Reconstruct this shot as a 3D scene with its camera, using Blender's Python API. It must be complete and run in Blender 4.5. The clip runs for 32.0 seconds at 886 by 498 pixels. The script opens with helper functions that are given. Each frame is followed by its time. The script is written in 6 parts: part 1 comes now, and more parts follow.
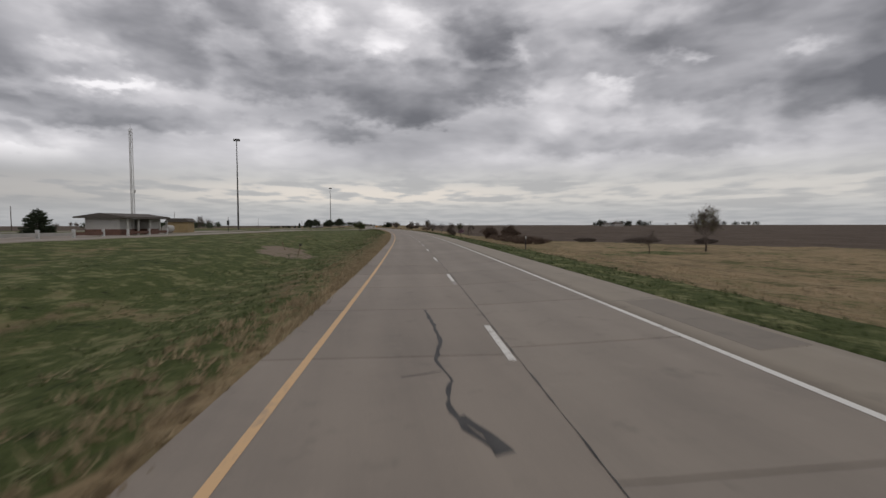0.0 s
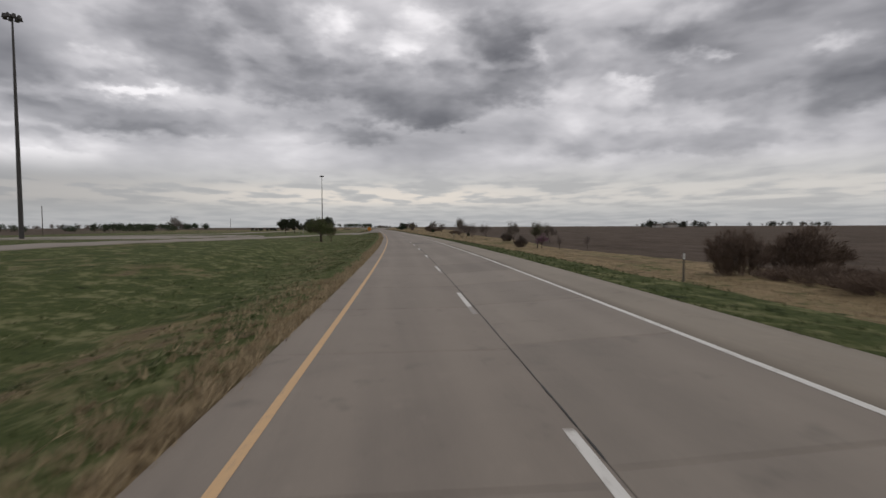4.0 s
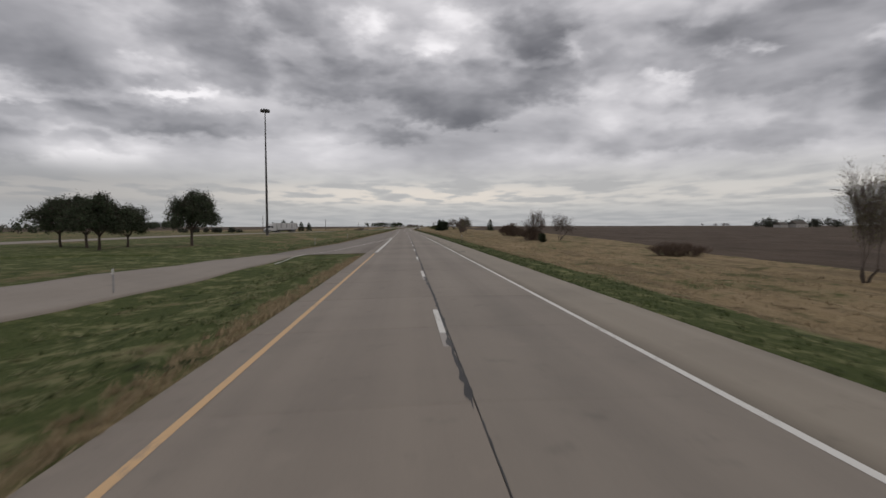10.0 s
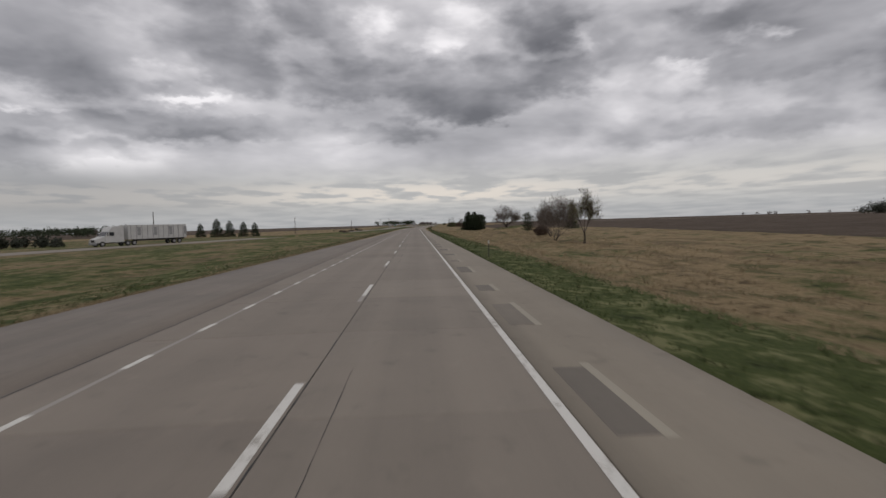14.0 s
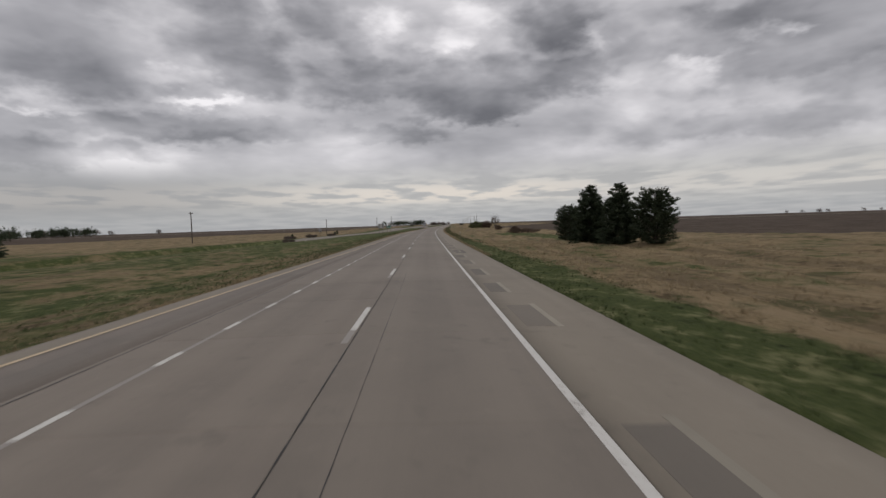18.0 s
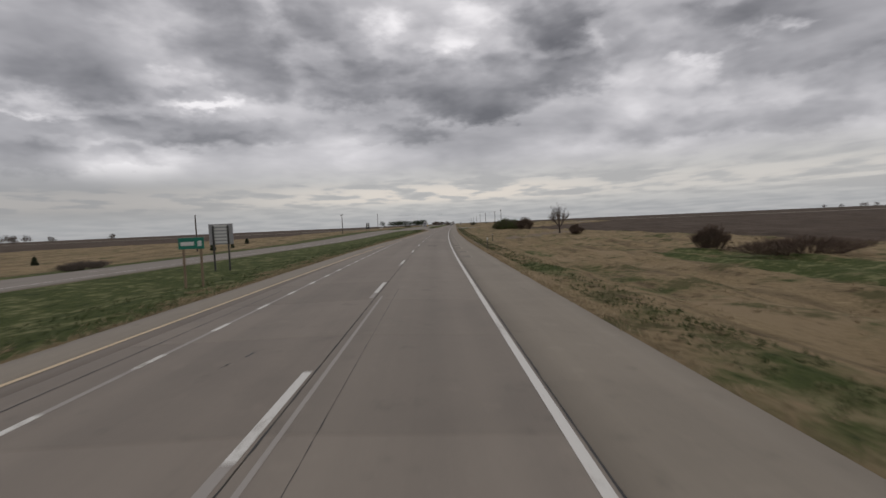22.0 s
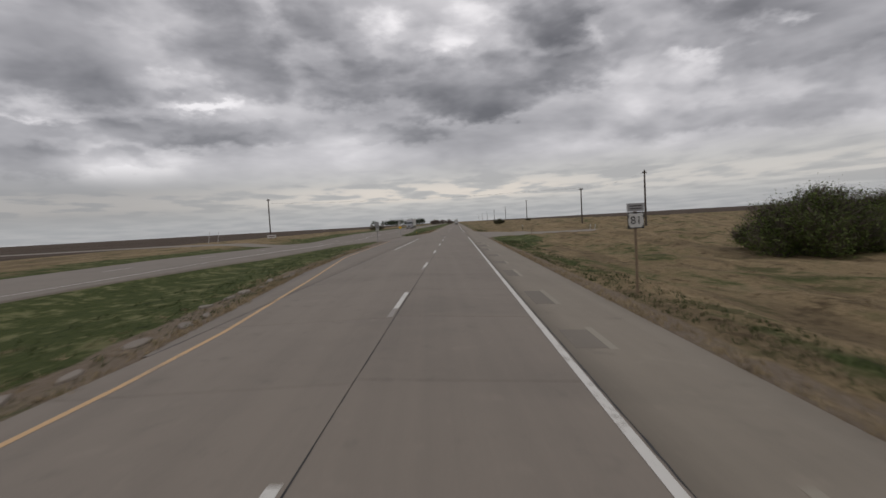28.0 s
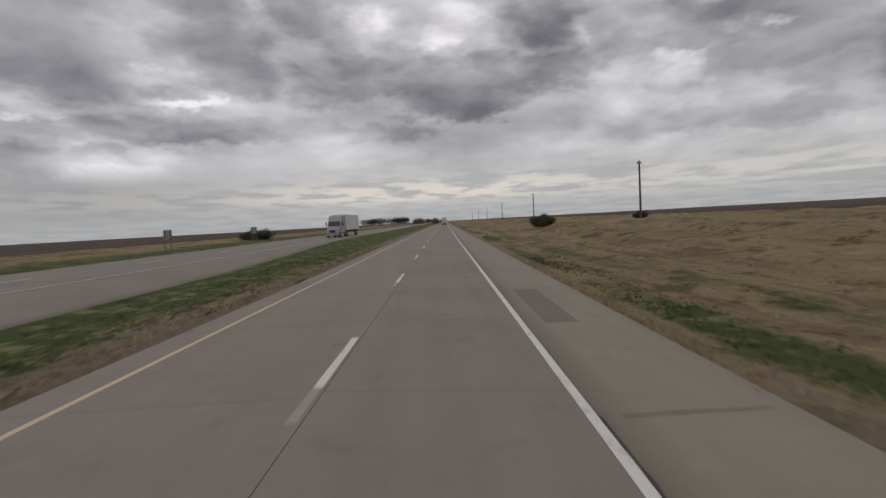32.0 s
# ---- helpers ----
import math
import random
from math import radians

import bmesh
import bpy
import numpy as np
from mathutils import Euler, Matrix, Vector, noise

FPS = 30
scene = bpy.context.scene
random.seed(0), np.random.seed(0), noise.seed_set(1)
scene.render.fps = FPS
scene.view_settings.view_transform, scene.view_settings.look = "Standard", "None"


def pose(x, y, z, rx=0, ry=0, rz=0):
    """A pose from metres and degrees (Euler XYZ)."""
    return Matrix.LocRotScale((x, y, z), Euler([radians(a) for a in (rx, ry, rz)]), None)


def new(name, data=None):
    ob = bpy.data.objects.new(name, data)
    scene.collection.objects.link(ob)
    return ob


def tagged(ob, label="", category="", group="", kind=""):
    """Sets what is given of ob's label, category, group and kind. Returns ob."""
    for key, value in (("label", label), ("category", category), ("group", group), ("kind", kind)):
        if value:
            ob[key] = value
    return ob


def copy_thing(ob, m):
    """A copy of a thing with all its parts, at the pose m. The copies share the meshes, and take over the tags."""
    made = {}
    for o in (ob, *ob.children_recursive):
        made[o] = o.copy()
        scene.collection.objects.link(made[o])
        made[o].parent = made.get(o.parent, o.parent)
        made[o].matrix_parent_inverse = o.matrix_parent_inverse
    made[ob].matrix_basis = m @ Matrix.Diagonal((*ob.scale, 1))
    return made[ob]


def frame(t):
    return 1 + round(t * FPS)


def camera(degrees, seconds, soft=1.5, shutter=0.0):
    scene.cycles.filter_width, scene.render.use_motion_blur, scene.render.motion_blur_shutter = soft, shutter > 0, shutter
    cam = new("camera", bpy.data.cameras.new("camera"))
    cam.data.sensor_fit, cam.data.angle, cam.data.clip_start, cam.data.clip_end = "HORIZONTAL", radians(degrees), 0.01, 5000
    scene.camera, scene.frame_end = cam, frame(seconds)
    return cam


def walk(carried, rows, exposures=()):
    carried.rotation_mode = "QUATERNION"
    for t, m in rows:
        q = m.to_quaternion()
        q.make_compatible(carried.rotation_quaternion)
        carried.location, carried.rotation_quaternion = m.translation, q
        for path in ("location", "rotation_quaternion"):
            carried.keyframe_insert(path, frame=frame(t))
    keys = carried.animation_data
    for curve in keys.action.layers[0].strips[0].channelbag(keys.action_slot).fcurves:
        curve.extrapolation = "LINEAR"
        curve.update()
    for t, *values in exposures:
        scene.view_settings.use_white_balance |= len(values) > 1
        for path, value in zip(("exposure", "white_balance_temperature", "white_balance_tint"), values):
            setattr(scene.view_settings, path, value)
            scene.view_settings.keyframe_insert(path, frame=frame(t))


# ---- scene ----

# ---- camera and its walk: seconds, place in metres, turn, tilt and lean in degrees ----
PATH = [
    (0.0, -19.944, 0.681, 2.384, -10.405, -2.790, -0.111),
    (0.5, -18.210, 15.047, 2.385, -10.226, -2.788, -0.257),
    (1.0, -16.545, 29.414, 2.385, -10.020, -2.778, -0.344),
    (1.5, -14.975, 43.782, 2.386, -9.792, -2.711, -0.322),
    (2.0, -13.499, 58.164, 2.386, -9.538, -2.631, -0.259),
    (2.5, -12.124, 72.570, 2.386, -9.254, -2.551, -0.226),
    (3.0, -10.840, 86.997, 2.387, -8.951, -2.489, -0.211),
    (3.5, -9.645, 101.439, 2.387, -8.642, -2.532, -0.210),
    (4.0, -8.544, 115.895, 2.387, -8.326, -2.610, -0.219),
    (4.5, -7.544, 130.362, 2.388, -8.004, -2.702, -0.232),
    (5.0, -6.650, 144.838, 2.388, -7.674, -2.789, -0.239),
    (5.5, -5.863, 159.321, 2.385, -7.336, -2.849, -0.233),
    (6.0, -5.187, 173.809, 2.380, -6.987, -2.863, -0.207),
    (6.5, -4.606, 188.300, 2.375, -6.697, -2.777, -0.162),
    (7.0, -4.117, 202.795, 2.370, -6.403, -2.725, -0.171),
    (7.5, -3.703, 217.298, 2.365, -6.096, -2.710, -0.314),
    (8.0, -3.305, 231.803, 2.360, -5.800, -2.702, -0.428),
    (8.5, -2.838, 246.302, 2.359, -5.457, -2.749, -0.322),
    (9.0, -2.309, 260.793, 2.361, -5.170, -2.791, -0.177),
    (9.5, -1.748, 275.274, 2.367, -4.886, -2.718, -0.102),
    (10.0, -1.189, 289.760, 2.375, -4.612, -2.678, -0.144),
    (10.5, -0.627, 304.262, 2.386, -4.407, -2.827, -0.297),
    (11.0, -0.071, 318.773, 2.394, -4.196, -3.006, -0.511),
    (11.5, 0.479, 333.290, 2.391, -3.983, -2.951, -0.786),
    (12.0, 0.974, 347.810, 2.387, -3.762, -2.885, -1.057),
    (12.5, 1.363, 362.333, 2.383, -3.540, -2.895, -1.286),
    (13.0, 1.643, 376.854, 2.380, -3.334, -2.934, -1.468),
    (13.5, 1.810, 391.371, 2.376, -3.142, -2.985, -1.596),
    (14.0, 1.915, 405.882, 2.373, -2.964, -3.001, -1.679),
    (14.5, 2.004, 420.388, 2.370, -2.744, -3.018, -1.723),
    (15.0, 2.071, 434.888, 2.366, -2.534, -3.029, -1.731),
    (15.5, 2.105, 449.385, 2.363, -2.339, -3.033, -1.717),
    (16.0, 2.098, 463.877, 2.357, -2.158, -3.029, -1.696),
    (16.5, 2.035, 478.367, 2.353, -1.996, -3.015, -1.682),
    (17.0, 1.906, 492.855, 2.349, -1.854, -2.989, -1.692),
    (17.5, 1.705, 507.342, 2.348, -1.795, -2.951, -1.745),
    (18.0, 1.504, 521.827, 2.348, -1.756, -2.954, -1.836),
    (18.5, 1.387, 536.313, 2.345, -1.711, -3.028, -1.943),
    (19.0, 1.348, 550.800, 2.341, -1.675, -3.083, -2.019),
    (19.5, 1.368, 565.289, 2.335, -1.642, -3.071, -2.053),
    (20.0, 1.423, 579.783, 2.329, -1.638, -3.026, -2.084),
    (20.5, 1.475, 594.281, 2.323, -1.670, -2.969, -2.150),
    (21.0, 1.568, 608.787, 2.317, -1.685, -2.931, -2.241),
    (21.5, 1.752, 623.302, 2.307, -1.611, -2.928, -2.348),
    (22.0, 2.042, 637.825, 2.294, -1.503, -2.947, -2.473),
    (22.5, 2.409, 652.353, 2.279, -1.276, -2.979, -2.609),
    (23.0, 2.840, 666.883, 2.263, -1.053, -2.981, -2.745),
    (23.5, 3.276, 681.410, 2.250, -0.896, -2.962, -2.837),
    (24.0, 3.660, 695.936, 2.242, -0.689, -2.921, -2.886),
    (24.5, 3.973, 710.460, 2.242, -0.438, -2.901, -2.911),
    (25.0, 4.254, 724.984, 2.248, -0.195, -2.886, -2.931),
    (25.5, 4.594, 739.506, 2.255, -0.129, -2.887, -2.971),
    (26.0, 5.008, 754.026, 2.264, -0.237, -2.922, -3.023),
    (26.5, 5.499, 768.544, 2.276, -0.466, -2.976, -3.079),
    (27.0, 6.059, 783.062, 2.285, -0.763, -3.034, -3.131),
    (27.5, 6.690, 797.578, 2.292, -1.072, -3.080, -3.168),
    (28.0, 7.385, 812.093, 2.296, -1.341, -3.101, -3.181),
    (28.5, 8.160, 826.608, 2.297, -1.570, -3.109, -3.182),
    (29.0, 8.956, 841.123, 2.298, -1.747, -3.114, -3.173),
    (29.5, 9.736, 855.638, 2.300, -1.909, -3.111, -3.160),
    (30.0, 10.505, 870.155, 2.302, -2.065, -3.100, -3.145),
    (30.5, 11.276, 884.678, 2.304, -2.254, -3.078, -3.126),
    (31.0, 12.050, 899.205, 2.307, -2.451, -3.084, -3.114),
    (31.5, 12.818, 913.736, 2.306, -2.616, -3.167, -3.118),
    (32.0, 13.583, 928.268, 2.306, -2.747, -3.286, -3.129),
]
cam = camera(84.06, 32.0, soft=1.5, shutter=0.15)
walk(cam, [(t, pose(x, y, z, 90 + tilt, 0, turn) @ pose(0, 0, 0, 0, 0, lean)) for t, x, y, z, turn, tilt, lean in PATH], ((0.0, -0.17, 6800, 13), (32.0, -0.27, 6800, 13)))

# ---- sky: an overcast spring afternoon, broken grey cloud ----
SUN_EL, SUN_ROT = 48.0, 140.0
# dark masses of the cloud deck and the pale gaps in it: degrees east of north and above the horizon, half sizes, weight
DARK_CLOUDS = (
    (-37, 14.2, 8.5, 2.2, 0.85), (-21, 20.3, 6.5, 3.3, 0.8), (-18, 15.9, 3.6, 2.2, 0.75), (-12, 21.6, 4.6, 2.0, 0.55), (-6, 19.2, 2.8, 1.5, 0.5), (-8, 15.2, 7.5, 2.5, 0.92), (5, 15.4, 12.0, 3.3, 0.95),
    (16, 16.2, 6.5, 2.2, 0.9), (7, 12.6, 6.5, 1.3, 0.85), (16, 20.7, 5.1, 2.4, 0.85), (-25, 10.4, 11.0, 1.5, 0.85), (-37, 7.6, 9.0, 1.3, 0.65), (-3, 10.2, 7.0, 1.1, 0.5),
    (39, 13.6, 5.0, 1.2, 0.7), (32, 18.9, 4.0, 1.0, 0.8), (33, 8.9, 18.0, 1.7, 0.45), (51, 12.4, 6.0, 2.4, 0.95), (42, 17.0, 17.0, 7.0, 0.75), (-33, 18.5, 13.0, 4.8, 0.55), (40, 20.8, 8.0, 2.4, 0.8),
)
SMALL_CLOUDS = ((17, 5.7, 2.2, 0.7, 0.8), (28, 6.6, 2.4, 0.9, 0.9), (38, 6.6, 2.2, 0.6, 0.7), (33, 5.0, 1.3, 0.4, 0.5), (-10, 4.2, 1.6, 0.35, 0.7), (3, 4.0, 2.4, 0.3, 0.6), (-28, 4.0, 4.0, 0.4, 0.7), (-38, 4.6, 4.0, 0.5, 0.7), (46, 4.8, 3.0, 0.5, 0.6))
PALE_GAPS = (
    (-24, 13.1, 3.9, 0.7, 0.9), (-3, 21.8, 3.2, 2.2, 0.7), (4, 20.0, 3.9, 1.7, 0.6), (7, 22.5, 4.4, 1.9, 0.6), (21, 18.9, 1.4, 2.7, 0.4), (29, 14.2, 2.5, 2.1, 0.5), (36, 16.6, 2.6, 0.7, 0.7),
    (-37, 10.9, 2.3, 0.4, 0.6), (-16, 22.5, 1.9, 2.3, 0.5), (-29, 19.6, 2.6, 1.9, 0.35), (30, 15.3, 3.4, 0.7, 0.7), (47, 16.1, 2.9, 0.9, 0.6), (-26, 15.5, 3.6, 0.9, 0.4),
)


class Nodes:
    """Short hand for a node tree."""
    def __init__(self, tree):
        self.tree = tree
        tree.nodes.clear()

    def add(self, kind, inputs=(), **settings):
        n = self.tree.nodes.new(kind)
        for key, value in settings.items():
            setattr(n, key, value)
        for key, value in dict(inputs).items():
            if isinstance(value, bpy.types.NodeSocket):
                self.tree.links.new(value, n.inputs[key])
            else:
                n.inputs[key].default_value = value
        return n

    def math(self, op, a, b=0.0, clamp=False):
        return self.add("ShaderNodeMath", {0: a, 1: b}, operation=op, use_clamp=clamp).outputs[0]

    def mix(self, fac, a, b, kind="MIX"):
        n = self.add("ShaderNodeMix", {0: fac}, data_type="RGBA", blend_type=kind)
        for key, value in ((6, a), (7, b)):
            if isinstance(value, bpy.types.NodeSocket):
                self.tree.links.new(value, n.inputs[key])
            else:
                n.inputs[key].default_value = (*value, 1)
        return n.outputs[2]

    def noise(self, vector, scale, detail=4.0, rough=0.55, distort=0.0):
        return self.add("ShaderNodeTexNoise", {"Vector": vector, "Scale": scale, "Detail": detail, "Roughness": rough, "Distortion": distort})

    def ramp(self, fac, lo, hi, a=0.0, b=1.0):
        return self.add("ShaderNodeMapRange", {0: fac, 1: lo, 2: hi, 3: a, 4: b}, interpolation_type="SMOOTHSTEP").outputs[0]


def build_world():
    w = bpy.data.worlds.new("overcast_sky")
    scene.world = w
    w.use_nodes = True
    n = Nodes(w.node_tree)
    way = n.add("ShaderNodeTexCoord").outputs["Generated"]
    s = n.add("ShaderNodeSeparateXYZ", {0: way})
    up = n.math("MAXIMUM", s.outputs[2], 0.0)
    vec = lambda op, a, b: n.add("ShaderNodeVectorMath", {0: a, 1: b}, operation=op).outputs[0]
    tall = vec("MULTIPLY", way, (1.0, 1.0, 1.9))
    swirl = lambda scale, detail, reach: vec("MULTIPLY", vec("SUBTRACT", n.noise(tall, scale, detail, 0.55).outputs["Color"], (0.5, 0.5, 0.5)), reach)
    east = n.math("MULTIPLY", n.math("ARCTAN2", s.outputs[0], s.outputs[1]), 57.296)
    high = n.math("MULTIPLY", n.math("ARCSINE", s.outputs[2]), 57.296)
    p = n.add("ShaderNodeCombineXYZ", {0: east, 1: high}).outputs[0]
    p = vec("ADD", vec("ADD", p, swirl(5.0, 2.0, (7.0, 2.6, 0.0))), swirl(15.0, 3.0, (6.0, 3.4, 0.0)))
    p = vec("ADD", p, swirl(42.0, 4.0, (2.2, 1.4, 0.0)))
    puffs = n.add("ShaderNodeTexVoronoi", {"Vector": vec("ADD", tall, swirl(9.0, 3.0, (0.12, 0.12, 0.12))), "Scale": 9.0, "Detail": 1.5, "Roughness": 0.5, "Smoothness": 0.6}, feature="SMOOTH_F1").outputs["Distance"]
    puff = n.math("MULTIPLY", n.math("SUBTRACT", puffs, 0.42), 0.55)
    wide = vec("MULTIPLY", way, (1.0, 1.0, 2.8))
    body = n.noise(wide, 4.2, 4.0, 0.5, 0.2).outputs[0]
    over = n.noise(vec("ADD", wide, (0.0, 0.0, 0.06)), 4.2, 4.0, 0.5, 0.2).outputs[0]
    total = n.math("MULTIPLY", n.math("SUBTRACT", body, 0.5), 1.5)
    total = n.math("ADD", total, n.math("MULTIPLY", n.math("SUBTRACT", over, body), 1.2))
    total = n.math("ADD", total, n.math("MULTIPLY", puff, -0.16))

    def masses(point, kinds, inner, outer):
        out = 1.0
        for u, v, ru, rv, weight in kinds:
            q = vec("MULTIPLY", vec("SUBTRACT", point, (u, v, 0)), (1 / ru, 1 / rv, 0))
            q = n.math("ADD", n.add("ShaderNodeVectorMath", {0: q}, operation="LENGTH").outputs["Value"], puff)
            clear = n.ramp(q, inner, outer, 1.0 - weight, 1.0)
            out = n.math("MULTIPLY", out, clear)
        return n.math("SUBTRACT", 1.0, out)

    here = masses(p, DARK_CLOUDS, 0.6, 1.6)
    higher = masses(vec("ADD", p, (0.0, 1.9, 0.0)), DARK_CLOUDS, 0.6, 1.6)
    crown = n.math("MAXIMUM", n.math("SUBTRACT", here, higher), 0.0)
    total = n.math("ADD", total, n.math("MULTIPLY", here, 0.52))
    total = n.math("SUBTRACT", total, n.math("MULTIPLY", crown, 0.22))
    total = n.math("SUBTRACT", total, n.math("MULTIPLY", masses(p, PALE_GAPS, 0.2, 1.6), 0.50))
    dark = n.math("ADD", total, 0.40, True)
    cloud = n.add("ShaderNodeValToRGB", {0: dark})
    cr = cloud.color_ramp
    cr.elements[0].position, cr.elements[0].color = 0.0, (0.94, 0.955, 1.0, 1)
    cr.elements[1].position, cr.elements[1].color = 1.0, (0.150, 0.155, 0.172, 1)
    for place, tone in ((0.25, (0.63, 0.642, 0.682, 1)), (0.5, (0.425, 0.436, 0.470, 1)), (0.75, (0.275, 0.283, 0.309, 1))):
        e = cr.elements.new(place)
        e.color = tone
    # towards the horizon: rows of small lumpy clouds, a bright cream band and a blue-grey foot
    flat_up = n.math("ADD", up, 0.075)
    rows = n.add("ShaderNodeCombineXYZ", {0: n.math("DIVIDE", n.math("MULTIPLY", s.outputs[0], 1.5), n.math("ADD", up, 0.11)), 1: n.math("MULTIPLY", n.math("DIVIDE", s.outputs[1], flat_up), 0.75)}).outputs[0]
    streak = n.noise(rows, 1.5, 4.0, 0.45).outputs[0]
    lower = n.noise(n.add("ShaderNodeVectorMath", {0: rows, 1: (0.0, -0.22, 0.0)}, operation="ADD").outputs[0], 1.5, 4.0, 0.45).outputs[0]
    lit = n.math("ADD", n.ramp(streak, 0.22, 0.66), n.math("MULTIPLY", n.math("SUBTRACT", streak, lower), 1.0), True)
    lens = n.noise(vec("MULTIPLY", way, (1.0, 1.0, 8.0)), 5.0, 4.0, 0.5).outputs[0]
    lit = n.math("SUBTRACT", lit, n.ramp(lens, 0.54, 0.68, 0.0, 0.8), True)
    layers = n.mix(lit, (0.44, 0.455, 0.468), (0.575, 0.590, 0.590))
    near = vec("ADD", n.add("ShaderNodeCombineXYZ", {0: east, 1: high}).outputs[0], swirl(40.0, 4.0, (3.0, 1.3, 0.0)))
    lumps, lumps_over = masses(near, SMALL_CLOUDS, 0.3, 1.3), masses(vec("ADD", near, (0.0, 0.55, 0.0)), SMALL_CLOUDS, 0.3, 1.3)
    layers = n.mix(n.math("MULTIPLY", lumps, 0.75), layers, (0.40, 0.412, 0.432))
    layers = n.mix(n.math("MULTIPLY", n.math("MAXIMUM", n.math("SUBTRACT", lumps, lumps_over), 0.0), 0.7), layers, (0.66, 0.67, 0.67))
    layers = n.mix(n.ramp(s.outputs[0], -0.62, -0.08, 0.9, 0.0), layers, (0.315, 0.328, 0.348))
    sky = n.mix(n.ramp(up, 0.075, 0.14), layers, cloud.outputs[0])
    band = n.math("MULTIPLY", n.ramp(up, 0.035, 0.055), n.ramp(up, 0.065, 0.095, 1.0, 0.0))
    band = n.math("MULTIPLY", n.math("MULTIPLY", band, n.ramp(lit, 0.35, 0.8)), n.math("MULTIPLY", n.ramp(s.outputs[0], -0.45, 0.0, 0.25, 1.0), n.ramp(s.outputs[0], 0.12, 0.42, 1.0, 0.3)))
    sky = n.mix(n.math("MULTIPLY", band, 0.6), sky, (0.85, 0.79, 0.71))
    foot = n.ramp(up, 0.014, 0.050, 1.0, 0.0)
    sky = n.mix(n.math("MULTIPLY", foot, 0.85), sky, n.mix(n.ramp(streak, 0.35, 0.7), (0.38, 0.41, 0.44), (0.45, 0.475, 0.50)))
    above = n.add("ShaderNodeTexSky", sky_type="NISHITA", sun_disc=False, sun_elevation=radians(SUN_EL), sun_rotation=radians(SUN_ROT))
    deck = n.add("ShaderNodeBackground", {"Color": sky, "Strength": 1.06})
    blue = n.add("ShaderNodeBackground", {"Color": above.outputs[0], "Strength": 0.006})
    both = n.add("ShaderNodeAddShader", {0: deck.outputs[0], 1: blue.outputs[0]})
    n.add("ShaderNodeOutputWorld", {0: both.outputs[0]})


build_world()
sun = new("sun", bpy.data.lights.new("sun", "SUN"))
sun.data.energy, sun.data.angle, sun.data.color = 0.5, radians(25), (1.0, 0.96, 0.9)
sun.matrix_world = pose(0, 0, 60, 90 - SUN_EL, 0, -SUN_ROT + 180)


# ---- materials ----
def material(name, base, other=None, scale=3.0, fine=40.0, rough=0.8, metal=0.0, bump=0.15, spread=0.35, random_tone=0.0, island=0.0, gloss=None, size=0.02):
    """Two scales of noise between base and other, with relief; random_tone varies object by object, island piece by piece."""
    m = bpy.data.materials.new(name)
    m.use_nodes = True
    n = Nodes(m.node_tree)
    where = n.add("ShaderNodeTexCoord").outputs["Object"]
    if other is None:
        other = tuple(c * 0.72 for c in base)
    wide, grain = n.noise(where, scale, 5.0).outputs[0], n.noise(where, fine, 3.0, 0.6).outputs[0]
    f = n.math("ADD", n.ramp(wide, 0.5 - spread, 0.5 + spread), n.math("MULTIPLY", n.math("SUBTRACT", grain, 0.5), 0.8), True)
    colour = n.mix(f, base, other)
    for amount, socket in ((random_tone, "o"), (island, "i")):
        if amount:
            r = n.add("ShaderNodeObjectInfo").outputs["Random"] if socket == "o" else n.add("ShaderNodeNewGeometry").outputs["Random Per Island"]
            k = n.math("ADD", n.math("MULTIPLY", r, 2 * amount), 1 - amount)
            colour = n.mix(1.0, colour, n.add("ShaderNodeCombineXYZ", {0: k, 1: k, 2: k}).outputs[0], "MULTIPLY")
    relief = n.add("ShaderNodeBump", {"Height": n.math("ADD", grain, wide), "Strength": bump, "Distance": size})
    r = n.math("ADD", n.math("MULTIPLY", grain, 0.2), rough - 0.1)
    b = n.add("ShaderNodeBsdfPrincipled", {"Base Color": colour, "Roughness": r, "Metallic": metal, "Normal": relief.outputs[0]})
    b.inputs["Specular IOR Level"].default_value = 0.3 if gloss is None else gloss
    n.add("ShaderNodeOutputMaterial", {0: b.outputs[0]})
    return m


